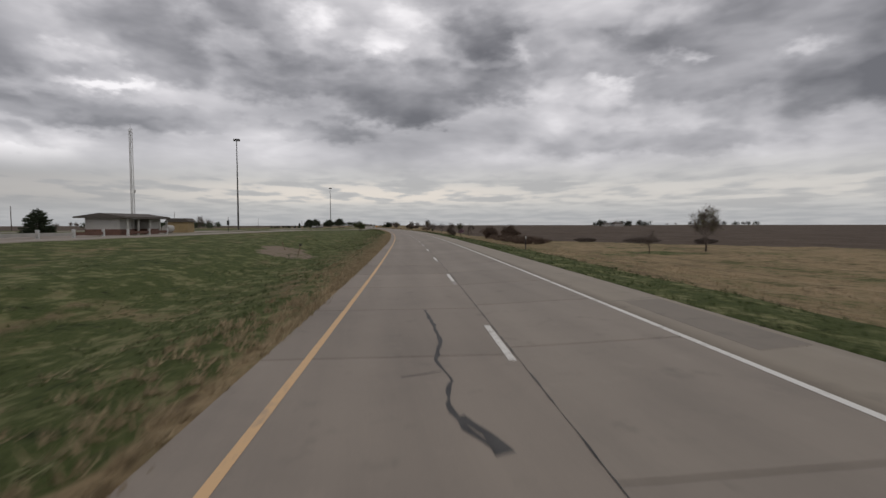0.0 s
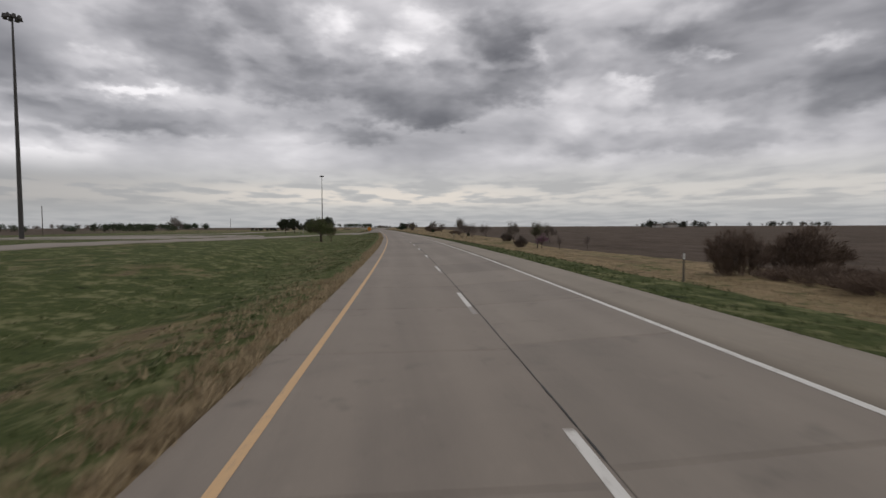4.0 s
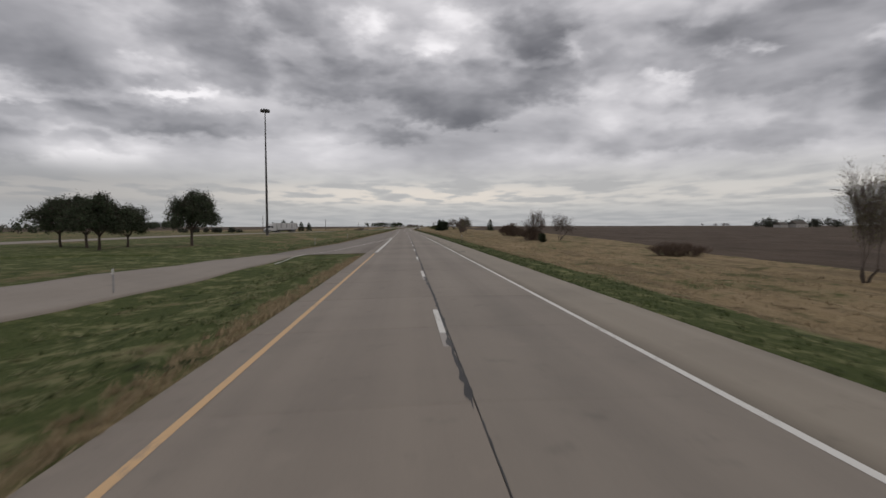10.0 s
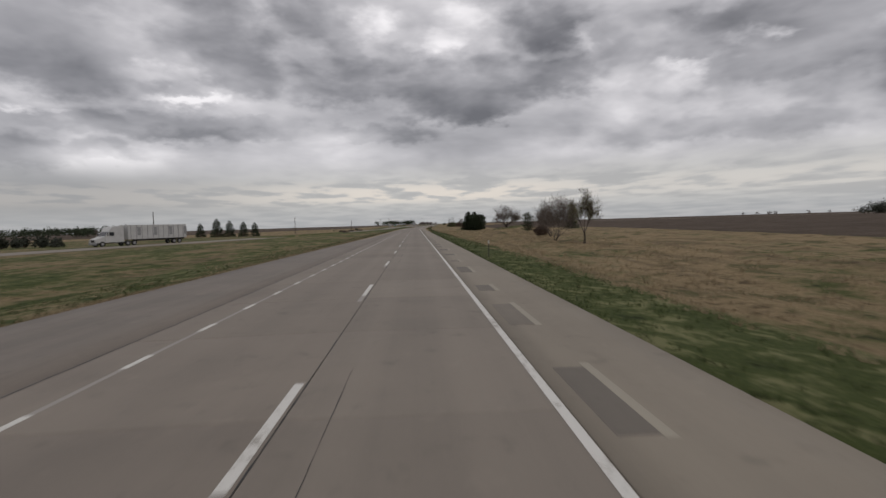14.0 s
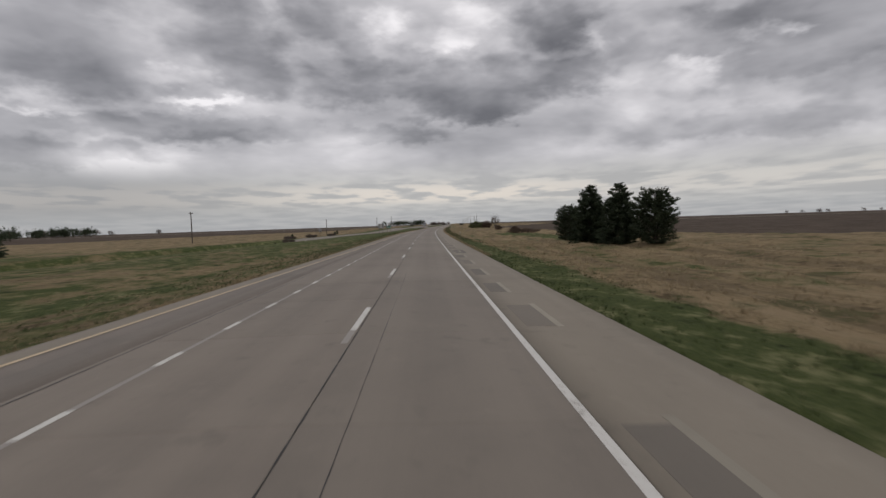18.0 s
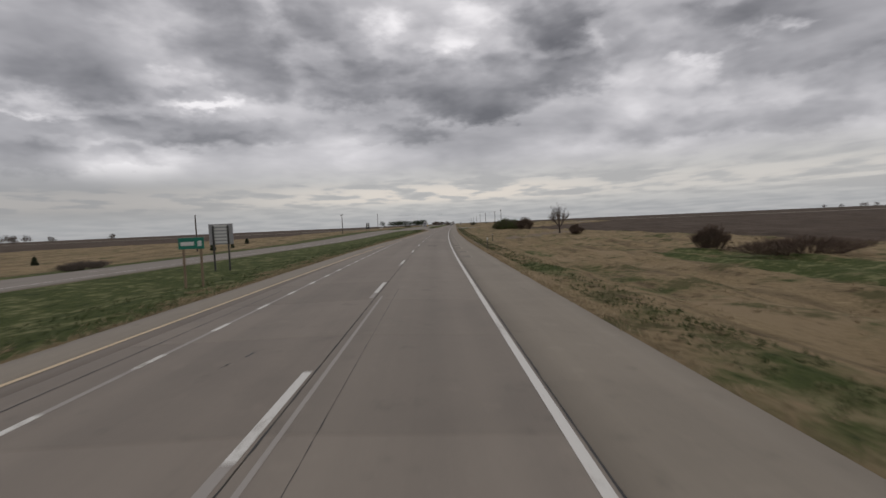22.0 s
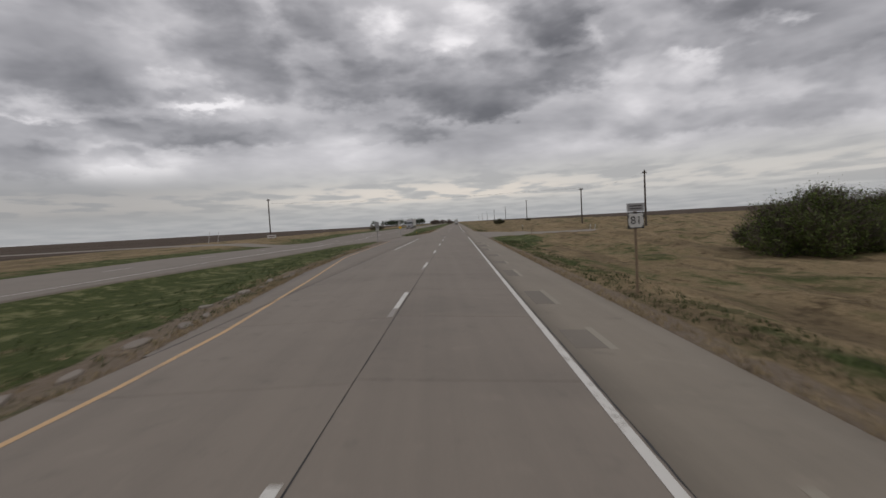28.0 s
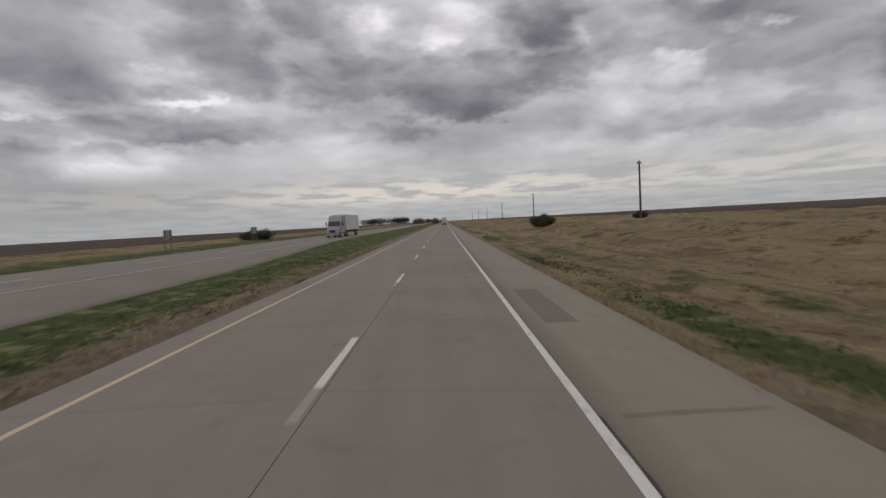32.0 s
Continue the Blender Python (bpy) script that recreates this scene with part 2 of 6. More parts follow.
def concrete_material(name, base, dark, streaks=0.32, random_tone=0.075, lane=None):
    """Pavement: long tyre-worn streaks along the road, stains and fine grain."""
    m = bpy.data.materials.new(name)
    m.use_nodes = True
    n = Nodes(m.node_tree)
    place = n.add("ShaderNodeNewGeometry").outputs["Position"]
    across = n.add("ShaderNodeVectorMath", {0: place, 1: (1.6, 0.02, 1.0)}, operation="MULTIPLY").outputs[0]
    along = n.noise(across, 1.0, 4.0, 0.6).outputs[0]
    stain = n.noise(place, 0.22, 6.0, 0.6, 0.4).outputs[0]
    grain = n.noise(place, 24.0, 4.0, 0.7).outputs[0]
    f = n.math("ADD", n.math("MULTIPLY", n.ramp(along, 0.3, 0.75), streaks), n.math("MULTIPLY", n.ramp(stain, 0.4, 0.75), 0.55))
    f = n.math("ADD", f, n.math("MULTIPLY", n.math("SUBTRACT", grain, 0.5), 0.7), True)
    colour = n.mix(f, base, dark)
    if lane is not None:
        # oil-darkened middle of the lane between polished wheel paths
        x = n.add("ShaderNodeSeparateXYZ", {0: n.add("ShaderNodeTexCoord").outputs["Object"]}).outputs[0]
        d = n.math("ABSOLUTE", n.math("SUBTRACT", x, lane))
        wob = n.math("MULTIPLY", n.math("SUBTRACT", stain, 0.5), 0.5)
        d = n.math("ADD", d, wob)
        colour = n.mix(n.ramp(d, 0.05, 0.60, 0.13, 0.0), colour, tuple(c * 0.8 for c in dark))
        colour = n.mix(n.math("MULTIPLY", n.ramp(d, 0.45, 0.85), n.ramp(d, 0.95, 1.4, 0.35, 0.0)), colour, tuple(c * 1.08 for c in base))
    # pavement tone drops slightly towards the north
    north_tone = n.ramp(n.add("ShaderNodeSeparateXYZ", {0: place}).outputs[1], 80.0, 880.0, 1.0, 0.93)
    colour = n.mix(1.0, colour, n.add("ShaderNodeCombineXYZ", {0: north_tone, 1: north_tone, 2: north_tone}).outputs[0], "MULTIPLY")
    spot_tone = n.noise(place, 1.3, 5.0, 0.65).outputs[0]
    colour = n.mix(n.ramp(spot_tone, 0.57, 0.74, 0.0, 0.5), colour, tuple(c * 0.72 for c in dark))
    colour = n.mix(n.ramp(spot_tone, 0.42, 0.30, 0.0, 0.25), colour, tuple(min(c * 1.2, 0.6) for c in base))
    r = n.add("ShaderNodeObjectInfo").outputs["Random"]
    k = n.math("ADD", n.math("MULTIPLY", r, 2 * random_tone), 1 - random_tone)
    colour = n.mix(1.0, colour, n.add("ShaderNodeCombineXYZ", {0: k, 1: k, 2: k}).outputs[0], "MULTIPLY")
    relief = n.add("ShaderNodeBump", {"Height": grain, "Strength": 0.25, "Distance": 0.006})
    b = n.add("ShaderNodeBsdfPrincipled", {"Base Color": colour, "Roughness": 0.72, "Normal": relief.outputs[0]})
    b.inputs["Specular IOR Level"].default_value = 0.4
    n.add("ShaderNodeOutputMaterial", {0: b.outputs[0]})
    return m


def paint_material(name, base, under, wear=0.45):
    """Road paint, worn through to the pavement in flecks."""
    m = bpy.data.materials.new(name)
    m.use_nodes = True
    n = Nodes(m.node_tree)
    place = n.add("ShaderNodeNewGeometry").outputs["Position"]
    worn = n.math("ADD", n.noise(place, 9.0, 6.0, 0.7).outputs[0], n.math("MULTIPLY", n.noise(place, 0.5, 2.0).outputs[0], 0.5))
    colour = n.mix(n.ramp(worn, 1.02 - wear * 0.4, 1.12 - wear * 0.2), base, under)
    b = n.add("ShaderNodeBsdfPrincipled", {"Base Color": colour, "Roughness": 0.7})
    n.add("ShaderNodeOutputMaterial", {0: b.outputs[0]})
    return m


def ground_material():
    """Spring roadside: green and straw grass, bare soil of the fields, mixed by the zones of the sheet."""
    m = bpy.data.materials.new("roadside_ground")
    m.use_nodes = True
    n = Nodes(m.node_tree)
    place = n.add("ShaderNodeNewGeometry").outputs["Position"]
    zone = n.add("ShaderNodeSeparateColor", {0: n.add("ShaderNodeAttribute", attribute_name="zone").outputs["Color"]})
    long = n.add("ShaderNodeVectorMath", {0: place, 1: (1.0, 0.7, 1.0)}, operation="MULTIPLY").outputs[0]
    big = n.noise(long, 0.11, 5.0, 0.6).outputs[0]
    mid = n.noise(long, 0.8, 5.0, 0.65).outputs[0]
    fine = n.noise(place, 9.0, 4.0, 0.7).outputs[0]
    blade = n.noise(place, 45.0, 3.0, 0.7).outputs[0]
    rag = n.math("ADD", n.math("MULTIPLY", n.math("SUBTRACT", big, 0.5), 1.5), n.math("MULTIPLY", n.math("SUBTRACT", mid, 0.5), 1.3))
    mow = n.noise(n.add("ShaderNodeVectorMath", {0: place, 1: (0.55, 0.05, 1.0)}, operation="MULTIPLY").outputs[0], 1.0, 5.0, 0.6).outputs[0]
    rag = n.math("ADD", rag, n.math("MULTIPLY", n.math("SUBTRACT", mow, 0.5), 1.0))
    green = n.mix(n.ramp(fine, 0.3, 0.7), (0.044, 0.060, 0.018), (0.082, 0.099, 0.035))
    fleck = n.math("ADD", n.math("MULTIPLY", mid, 0.6), n.math("MULTIPLY", n.noise(long, 2.6, 4.0, 0.6).outputs[0], 0.4))
    green = n.mix(n.ramp(fleck, 0.49, 0.62), green, (0.178, 0.178, 0.086))
    green = n.mix(n.ramp(fleck, 0.44, 0.33), green, (0.017, 0.024, 0.009))
    straw = n.mix(n.ramp(fine, 0.3, 0.7), (0.195, 0.146, 0.082), (0.305, 0.232, 0.137))
    straw = n.mix(n.ramp(fleck, 0.50, 0.66), straw, (0.085, 0.061, 0.033))
    straw = n.mix(n.ramp(fleck, 0.45, 0.34), straw, (0.36, 0.28, 0.17))
    straw = n.mix(n.ramp(mow, 0.51, 0.62, 0.0, 0.55), straw, (0.105, 0.080, 0.050))
    straw = n.mix(n.ramp(mow, 0.46, 0.36, 0.0, 0.85), straw, (0.29, 0.22, 0.135))
    straw = n.mix(n.ramp(n.noise(long, 0.35, 5.0, 0.65).outputs[0], 0.54, 0.64, 0.0, 0.8), straw, (0.078, 0.078, 0.034))
    furrow = n.noise(n.add("ShaderNodeVectorMath", {0: place, 1: (1.3, 0.03, 1.0)}, operation="MULTIPLY").outputs[0], 1.0, 3.0).outputs[0]
    soil = n.mix(n.ramp(n.math("ADD", n.math("MULTIPLY", furrow, 0.5), n.math("MULTIPLY", big, 0.5)), 0.35, 0.65), (0.060, 0.045, 0.034), (0.108, 0.083, 0.064))
    dirt = n.mix(n.ramp(fine, 0.3, 0.7), (0.165, 0.130, 0.095), (0.240, 0.195, 0.150))
    cover = n.mix(n.ramp(n.math("ADD", zone.outputs[1], rag), 0.26, 0.70), green, straw)
    cover = n.mix(n.ramp(n.math("ADD", zone.outputs[2], n.math("MULTIPLY", rag, 0.35)), 0.42, 0.58), cover, soil)
    cover = n.mix(n.ramp(n.math("ADD", zone.outputs[0], n.math("MULTIPLY", rag, 0.5)), 0.42, 0.6), cover, dirt)
    h = n.math("ADD", n.math("MULTIPLY", fine, 0.6), n.math("MULTIPLY", blade, 0.5))
    relief = n.add("ShaderNodeBump", {"Height": h, "Strength": 0.8, "Distance": 0.08})
    b = n.add("ShaderNodeBsdfPrincipled", {"Base Color": cover, "Roughness": 0.95, "Normal": relief.outputs[0]})
    b.inputs["Specular IOR Level"].default_value = 0.1
    n.add("ShaderNodeOutputMaterial", {0: b.outputs[0]})
    return m


GROUND = ground_material()
CONCRETE = concrete_material("worn_concrete", (0.230, 0.197, 0.162), (0.167, 0.144, 0.120))
CONCRETE_L = concrete_material("worn_concrete_left", (0.228, 0.195, 0.160), (0.165, 0.141, 0.118), lane=0.365)
CONCRETE_R = concrete_material("worn_concrete_right", (0.234, 0.202, 0.166), (0.171, 0.148, 0.124), lane=-0.135)
SHOULDER = concrete_material("shoulder_concrete", (0.260, 0.225, 0.177), (0.200, 0.173, 0.137), 0.35)
ASPHALT = concrete_material("old_asphalt", (0.217, 0.186, 0.156), (0.152, 0.132, 0.112), 0.6)
RAMP = concrete_material("ramp_concrete", (0.240, 0.207, 0.172), (0.187, 0.162, 0.135), 0.3)
PATCH_DARK = concrete_material("repair_patch_dark", (0.150, 0.142, 0.130), (0.078, 0.074, 0.070), 0.6)
PATCH_GREY = concrete_material("repair_patch_grey", (0.160, 0.140, 0.115), (0.120, 0.106, 0.088), 0.4, 0.08)
PATCH_MID = concrete_material("repair_patch_worn", (0.188, 0.163, 0.132), (0.147, 0.128, 0.104), 0.4, 0.08)
PATCH_PALE = concrete_material("repair_patch_pale", (0.310, 0.280, 0.222), (0.248, 0.223, 0.180), 0.4, 0.1)
TAR = material("tar_seal", (0.022, 0.022, 0.023), (0.06, 0.058, 0.055), 2.0, 30.0, 0.6)
WHITE_PAINT = paint_material("white_road_paint", (0.61, 0.60, 0.56), (0.250, 0.225, 0.19), 0.6)
CREAM_PAINT = paint_material("faded_yellow_road_paint", (0.56, 0.44, 0.29), (0.30, 0.25, 0.19))
YELLOW_PAINT = paint_material("yellow_road_paint", (0.56, 0.365, 0.190), (0.30, 0.235, 0.17), 0.6)
BARK = material("grey_brown_bark", (0.085, 0.065, 0.052), (0.045, 0.036, 0.030), 2.0, 20.0, 0.95, bump=0.6)
TWIG = material("bare_twigs", (0.150, 0.122, 0.104), (0.092, 0.074, 0.064), 1.0, 20.0, 0.95)
TWIG_RED = material("reddish_brush_twigs", (0.155, 0.112, 0.085), (0.100, 0.072, 0.056), 1.0, 20.0, 0.95)
LEAF = material("fresh_leaf", (0.095, 0.116, 0.038), (0.055, 0.071, 0.022), 1.2, 8.0, 0.8, island=0.3)
LEAF_PALE = material("opening_leaf", (0.19, 0.19, 0.095), (0.12, 0.12, 0.055), 1.2, 8.0, 0.85, island=0.3)
LEAF_DARK = material("hedge_leaf", (0.138, 0.177, 0.047), (0.062, 0.089, 0.023), 1.0, 8.0, 0.8, island=0.35)
NEEDLE = material("dark_needles", (0.056, 0.074, 0.040), (0.027, 0.038, 0.021), 1.0, 8.0, 0.85, island=0.35)
BLOSSOM = material("purple_blossom", (0.24, 0.105, 0.19), (0.15, 0.07, 0.12), 1.5, 8.0, 0.85, island=0.3)
GRASS_GREEN = material("green_grass_blades", (0.056, 0.074, 0.023), (0.029, 0.040, 0.013), 0.8, 10.0, 0.9, island=0.4)
GRASS_PALE = material("pale_green_grass_blades", (0.22, 0.215, 0.115), (0.135, 0.138, 0.068), 0.8, 10.0, 0.9, island=0.35)
GRASS_DRY = material("straw_grass_blades", (0.33, 0.262, 0.165), (0.20, 0.152, 0.088), 0.8, 10.0, 0.9, island=0.35)
STEEL = material("galvanised_steel", (0.30, 0.31, 0.32), (0.20, 0.205, 0.21), 3.0, 40.0, 0.5, 0.6, 0.1)
DARK_STEEL = material("weathered_steel", (0.062, 0.060, 0.058), (0.040, 0.038, 0.036), 3.0, 40.0, 0.6, 0.15, 0.1)
WOOD_POLE = material("weathered_pole_wood", (0.105, 0.088, 0.075), (0.06, 0.05, 0.043), 1.5, 30.0, 0.9, bump=0.4)
POST_WOOD = material("sign_post_timber", (0.22, 0.165, 0.11), (0.14, 0.10, 0.07), 2.0, 30.0, 0.9)
WHITE_METAL = material("white_painted_metal", (0.496, 0.496, 0.488), (0.416, 0.416, 0.408), 1.0, 20.0, 0.45)
GREY_METAL = material("dull_grey_sign_back", (0.33, 0.33, 0.335), (0.25, 0.25, 0.255), 1.5, 25.0, 0.5, 0.5)
SIGN_WHITE = material("white_sign_sheeting", (0.528, 0.528, 0.512), (0.448, 0.448, 0.432), 2.0, 30.0, 0.5)
SIGN_GREEN = material("green_sign_sheeting", (0.012, 0.15, 0.105), (0.010, 0.12, 0.085), 2.0, 30.0, 0.5)
SIGN_ORANGE = material("orange_sign_sheeting", (0.68, 0.25, 0.02), (0.58, 0.20, 0.015), 2.0, 30.0, 0.5)
SIGN_YELLOW = material("yellow_sign_sheeting", (0.72, 0.42, 0.02), (0.64, 0.36, 0.015), 2.0, 30.0, 0.5)
BLACK = material("black_paint", (0.018, 0.018, 0.019), (0.03, 0.03, 0.03), 2.0, 30.0, 0.5)
RUBBER = material("tyre_rubber", (0.022, 0.022, 0.022), (0.04, 0.038, 0.036), 4.0, 40.0, 0.9)
WALL_WHITE = material("pale_wall_panels", (0.416, 0.408, 0.384), (0.344, 0.336, 0.312), 0.6, 12.0, 0.85)
BRICK = material("dark_brick", (0.16, 0.085, 0.065), (0.10, 0.058, 0.046), 1.5, 20.0, 0.9)
ROOF = material("grey_brown_roofing", (0.105, 0.092, 0.080), (0.07, 0.062, 0.054), 1.0, 15.0, 0.9)
SHED_WALL = material("ochre_boards", (0.31, 0.235, 0.125), (0.23, 0.175, 0.095), 1.0, 15.0, 0.85)
GLASS = material("dark_window_glass", (0.02, 0.023, 0.027), (0.03, 0.033, 0.037), 1.0, 5.0, 0.08, bump=0.0, gloss=0.6)
CABLE = material("black_cable", (0.03, 0.03, 0.03), (0.05, 0.05, 0.05), 1.0, 5.0, 0.7)
GREY_WALL = material("rail_boards", (0.40, 0.385, 0.36), (0.31, 0.30, 0.28), 0.8, 14.0, 0.85)


# ---- the plan: the highway's line, its cross fall and the lie of the land ----
LINE = np.array((-21.91, -14.76, -8.74, -4.42, -1.83, -0.64, -0.14, 0.06, 0.0, -0.17, -0.33, -0.18, 0.75, 2.76, 5.53, 8.63, 11.73, 14.89, 18.11, 21.34, 24.57, 27.81, 31.04, 34.28))


def xc(y):
    """East of the lane divide at y metres north: knots every 60 m from -30 m, straight beyond."""
    y = np.asarray(y, float)
    u = (np.clip(y, -30, 1349.9) + 30) / 60
    i = np.clip(np.floor(u).astype(int), 0, 22)
    w = u - i
    a = np.concatenate(([2 * LINE[0] - LINE[1]], LINE, [2 * LINE[-1] - LINE[-2]]))
    p, q, r, s = a[i], a[i + 1], a[i + 2], a[i + 3]
    x = 0.5 * (2 * q + (r - p) * w + (2 * p - 5 * q + 4 * r - s) * w * w + (3 * q - p - 3 * r + s) * w ** 3)
    return x + np.minimum(y + 30, 0) * 0.122 + np.maximum(y - 1350, 0) * 0.0539


FALL_Y = (-30, 150, 300, 450, 600, 750, 900, 1350)
FALL_L = (0.0064, 0.0034, 0.0281, 0.0054, 0.0088, 0.012, 0.013, 0.015)
FALL_R = (0.0414, 0.0575, -0.0035, -0.0151, -0.0409, -0.0634, -0.0463, -0.0377)


def road_z(o, y):
    o = np.clip(o, -12, 7)
    return np.where(o < 0, np.interp(y, FALL_Y, FALL_L), np.interp(y, FALL_Y, FALL_R)) * o


EDGE_L = ((-300, -4.5), (300, -4.55), (335.4, -4.6), (336.0, -13.7), (345, -13.0), (365, -10.9), (395, -10.0), (425, -9.4), (504, -7.4), (560, -6.6), (648, -6.4), (680, -6.2), (706, -5.9), (735, -5.0), (820, -4.4),
          (827, -5.3), (840, -6.9), (855, -8.0), (882, -8.5), (887.5, -8.8), (890, -14.0), (910.4, -14.0), (911, -8.1), (914, -7.0), (918, -6.0), (926, -5.2), (950, -4.9), (1100, -4.6), (5000, -4.6))
EDGE_R = ((-300, 5.55), (110, 5.6), (245, 5.76), (270, 5.92), (330, 6.1), (400, 6.3), (5000, 6.3))


OPP = ((-300, -98), (100, -92), (300, -78), (450, -60), (490, -53), (545, -39), (600, -32), (640, -27.0), (660, -24.5), (700, -21.5), (750, -19.6), (830, -19.8), (900, -19.5), (960, -18.5), (1400, -18.5), (5000, -18.5))
RAMP_LINE = ((-120, -40), (40, -39), (110, -37), (180, -33), (225, -27), (250, -23.5), (285, -18.9), (310, -14.6), (320, -13.8), (331, -12.7), (338, -11.2), (352, -9.2), (372, -7.6))


def edge_l(y):
    return np.interp(y, *zip(*EDGE_L))


def edge_r(y):
    return np.interp(y, *zip(*EDGE_R))


LAND_R = ((-300, -2.2), (60, -2.0), (155, -2.2), (230, -2.6), (250, -1.9), (318, -1.3), (345, -1.2), (385, -0.6), (440, -0.2), (515, 0.1), (545, 0.05), (565, -0.1), (577, -0.3), (595, -0.8), (680, -1.6), (760, -1.1), (820, -1.2), (846, -1.2), (866, -0.6), (884, 0.6), (915, 1.0), (1000, 1.2), (1400, 1.0), (5000, 0.5))
LAND_L = ((-300, 1.0), (110, 0.9), (170, 0.9), (230, 0.3), (350, -0.5), (430, -0.2), (560, -0.3), (640, -0.5), (730, -0.8), (810, 0.5), (900, 0.8), (1000, 0.9), (1400, 0.8), (5000, 0.5))


def land(o, y):
    """Height of the ground beside the road."""
    o, y = np.broadcast_arrays(np.asarray(o, float), np.asarray(y, float))
    el, er = edge_l(y), edge_r(y)
    base_l, base_r = road_z(el, y) - 0.03, road_z(er, y) - 0.03
    zr, zl = np.interp(y, *zip(*LAND_R)), np.interp(y, *zip(*LAND_L))
    cross = np.clip(1 - np.abs(y - 895) / 22, 0, 1)
    dr = np.maximum(o - er, 0)
    ditch = np.minimum(base_r, zr) * 0.6 - 0.35 * (1 - cross)
    right = base_r * 1.0
    brow = np.interp(y, (-300, 120, 200, 260, 5000), (3.1, 3.1, 2.0, 1.2, 1.2))
    for a, b, za, zb in ((0, brow, base_r, base_r - 0.12), (brow, 8, base_r - 0.12, ditch), (8, 20, ditch, zr), (20, 45, zr, zr), (45, 200, zr, zr * 0.5), (200, 1500, zr * 0.5, 0 * zr)):
        w = np.clip((dr - a) / (b - a), 0, 1)
        w = w * w * (3 - 2 * w)
        right = np.where(dr >= a, za + (zb - za) * w, right)
    mouth = np.maximum(np.interp(y, (878, 888, 906, 920), (0.0, 1, 1, 0.0)) * np.clip((75 - dr) / 25, 0, 1), np.interp(y, (878, 888, 926, 944), (0.0, 1, 1, 0.0)) * np.clip((8 - dr) / 4, 0, 1))
    right = right + (base_r - 0.05 - right) * mouth * np.clip(dr / 0.5, 0, 1)
    dl = np.maximum(el - o, 0)
    dip = np.interp(y, (-300, 300, 345, 640, 700, 820, 880, 920, 5000), (0.75, 0.55, 0.35, 0.35, 0.2, 0.15, 0.02, 0.02, 0.12))
    left = base_l * 1.0
    near = np.interp(y, (-300, 620, 700, 5000), (14, 14, 9, 9))
    for a, b, za, zb in ((0, 1.0, base_l, base_l - 0.08), (1.0, 6, base_l - 0.08, base_l - dip), (6, near, base_l - dip, zl * 0.35), (near, 34, zl * 0.35, zl), (34, 120, zl, zl), (120, 900, zl, 0 * zl)):
        w = np.clip((dl - a) / (b - a), 0, 1)
        w = w * w * (3 - 2 * w)
        left = np.where(dl >= a, za + (zb - za) * w, left)
    calm = np.clip((np.abs(o - np.interp(y, *zip(*OPP))) - 10) / 4, 0, 1) * np.clip(np.abs(y - 900) / 40 - 0.6, 0, 1)
    level = np.clip(1 - np.abs(y - 899) / 42, 0, 1) * np.clip((o + 34) / 6, 0, 1)
    left = left + (base_l - 0.04 - left) * level * np.clip(dl / 1.0, 0, 1)
    gore = np.clip((y - 318) / 14, 0, 1) * np.clip((337 - y) / 1.0, 0, 1) * np.clip((o + 19) / 3, 0, 1)
    left = left + (road_z(o, y) - 0.07 - left) * gore * np.clip(dl / 0.3, 0, 1)
    sunk = np.clip((y - 546) / 20, 0, 1) * np.clip((648 - y) / 18, 0, 1) * np.clip((7.5 - np.abs(o - np.interp(y, *zip(*OPP)) + 1.0)) / 2.0, 0, 1)
    left = left - 1.5 * sunk * sunk * (3 - 2 * sunk)
    rough = np.interp(y, (-300, 540, 620, 5000), (0.10, 0.10, 0.26, 0.26)) * np.where(o > 0, np.clip(1.6 - np.clip(1 - np.abs(y - 896) / 26, 0, 1) * 1.6, 0, 1), 1)
    right = right + 1.25 * np.exp(-((o - 24.5) / 7.5) ** 2 - ((y - 517) / 13) ** 2)
    lump = rough * np.sin(o * 0.9 + y * 0.23) * np.sin(y * 0.31 - o * 0.2) + 0.05 * np.sin(o * 2.1 - y * 0.7)
    terrace = np.interp(y, (-300, 560, 640, 860, 885, 5000), (0.03, 0.03, 0.13, 0.13, 0.0, 0.05)) * np.sin(dr * 1.15 + 1.2 * np.sin(y * 0.045) + 0.5 * np.sin(y * 0.13))
    line = np.interp(y, (735, 748, 757, 772), (17, 22, 29, 36)) + 1.2 * np.sin(y * 0.9)
    gully = -0.75 * np.exp(-((o - line) / 1.6) ** 2) * np.clip((y - 733) / 6, 0, 1) * np.clip((774 - y) / 6, 0, 1)
    lump = lump + np.where(o > 0, terrace + gully, 0)
    z = np.where(o > (el + er) / 2, right + lump * np.clip((dr - 1.5) / 5, 0, 1), left + lump * 0.5 * calm * np.clip((dl - 1.5) / 5, 0, 1))
    return z


def spot(o, y, dz=0.0):
    """The place o metres right of the lane divide at y, on the ground."""
    return Vector((float(xc(y)) + o, y, float(land(o, y)) + dz))


def on_road(o, y, dz=0.0):
    return Vector((float(xc(y)) + o, y, float(road_z(o, y)) + dz))


def heading(y):
    """How far the road's line turns to the right of north at y, in degrees."""
    return math.degrees(math.atan2(float(xc(y + 2) - xc(y - 2)), 4))


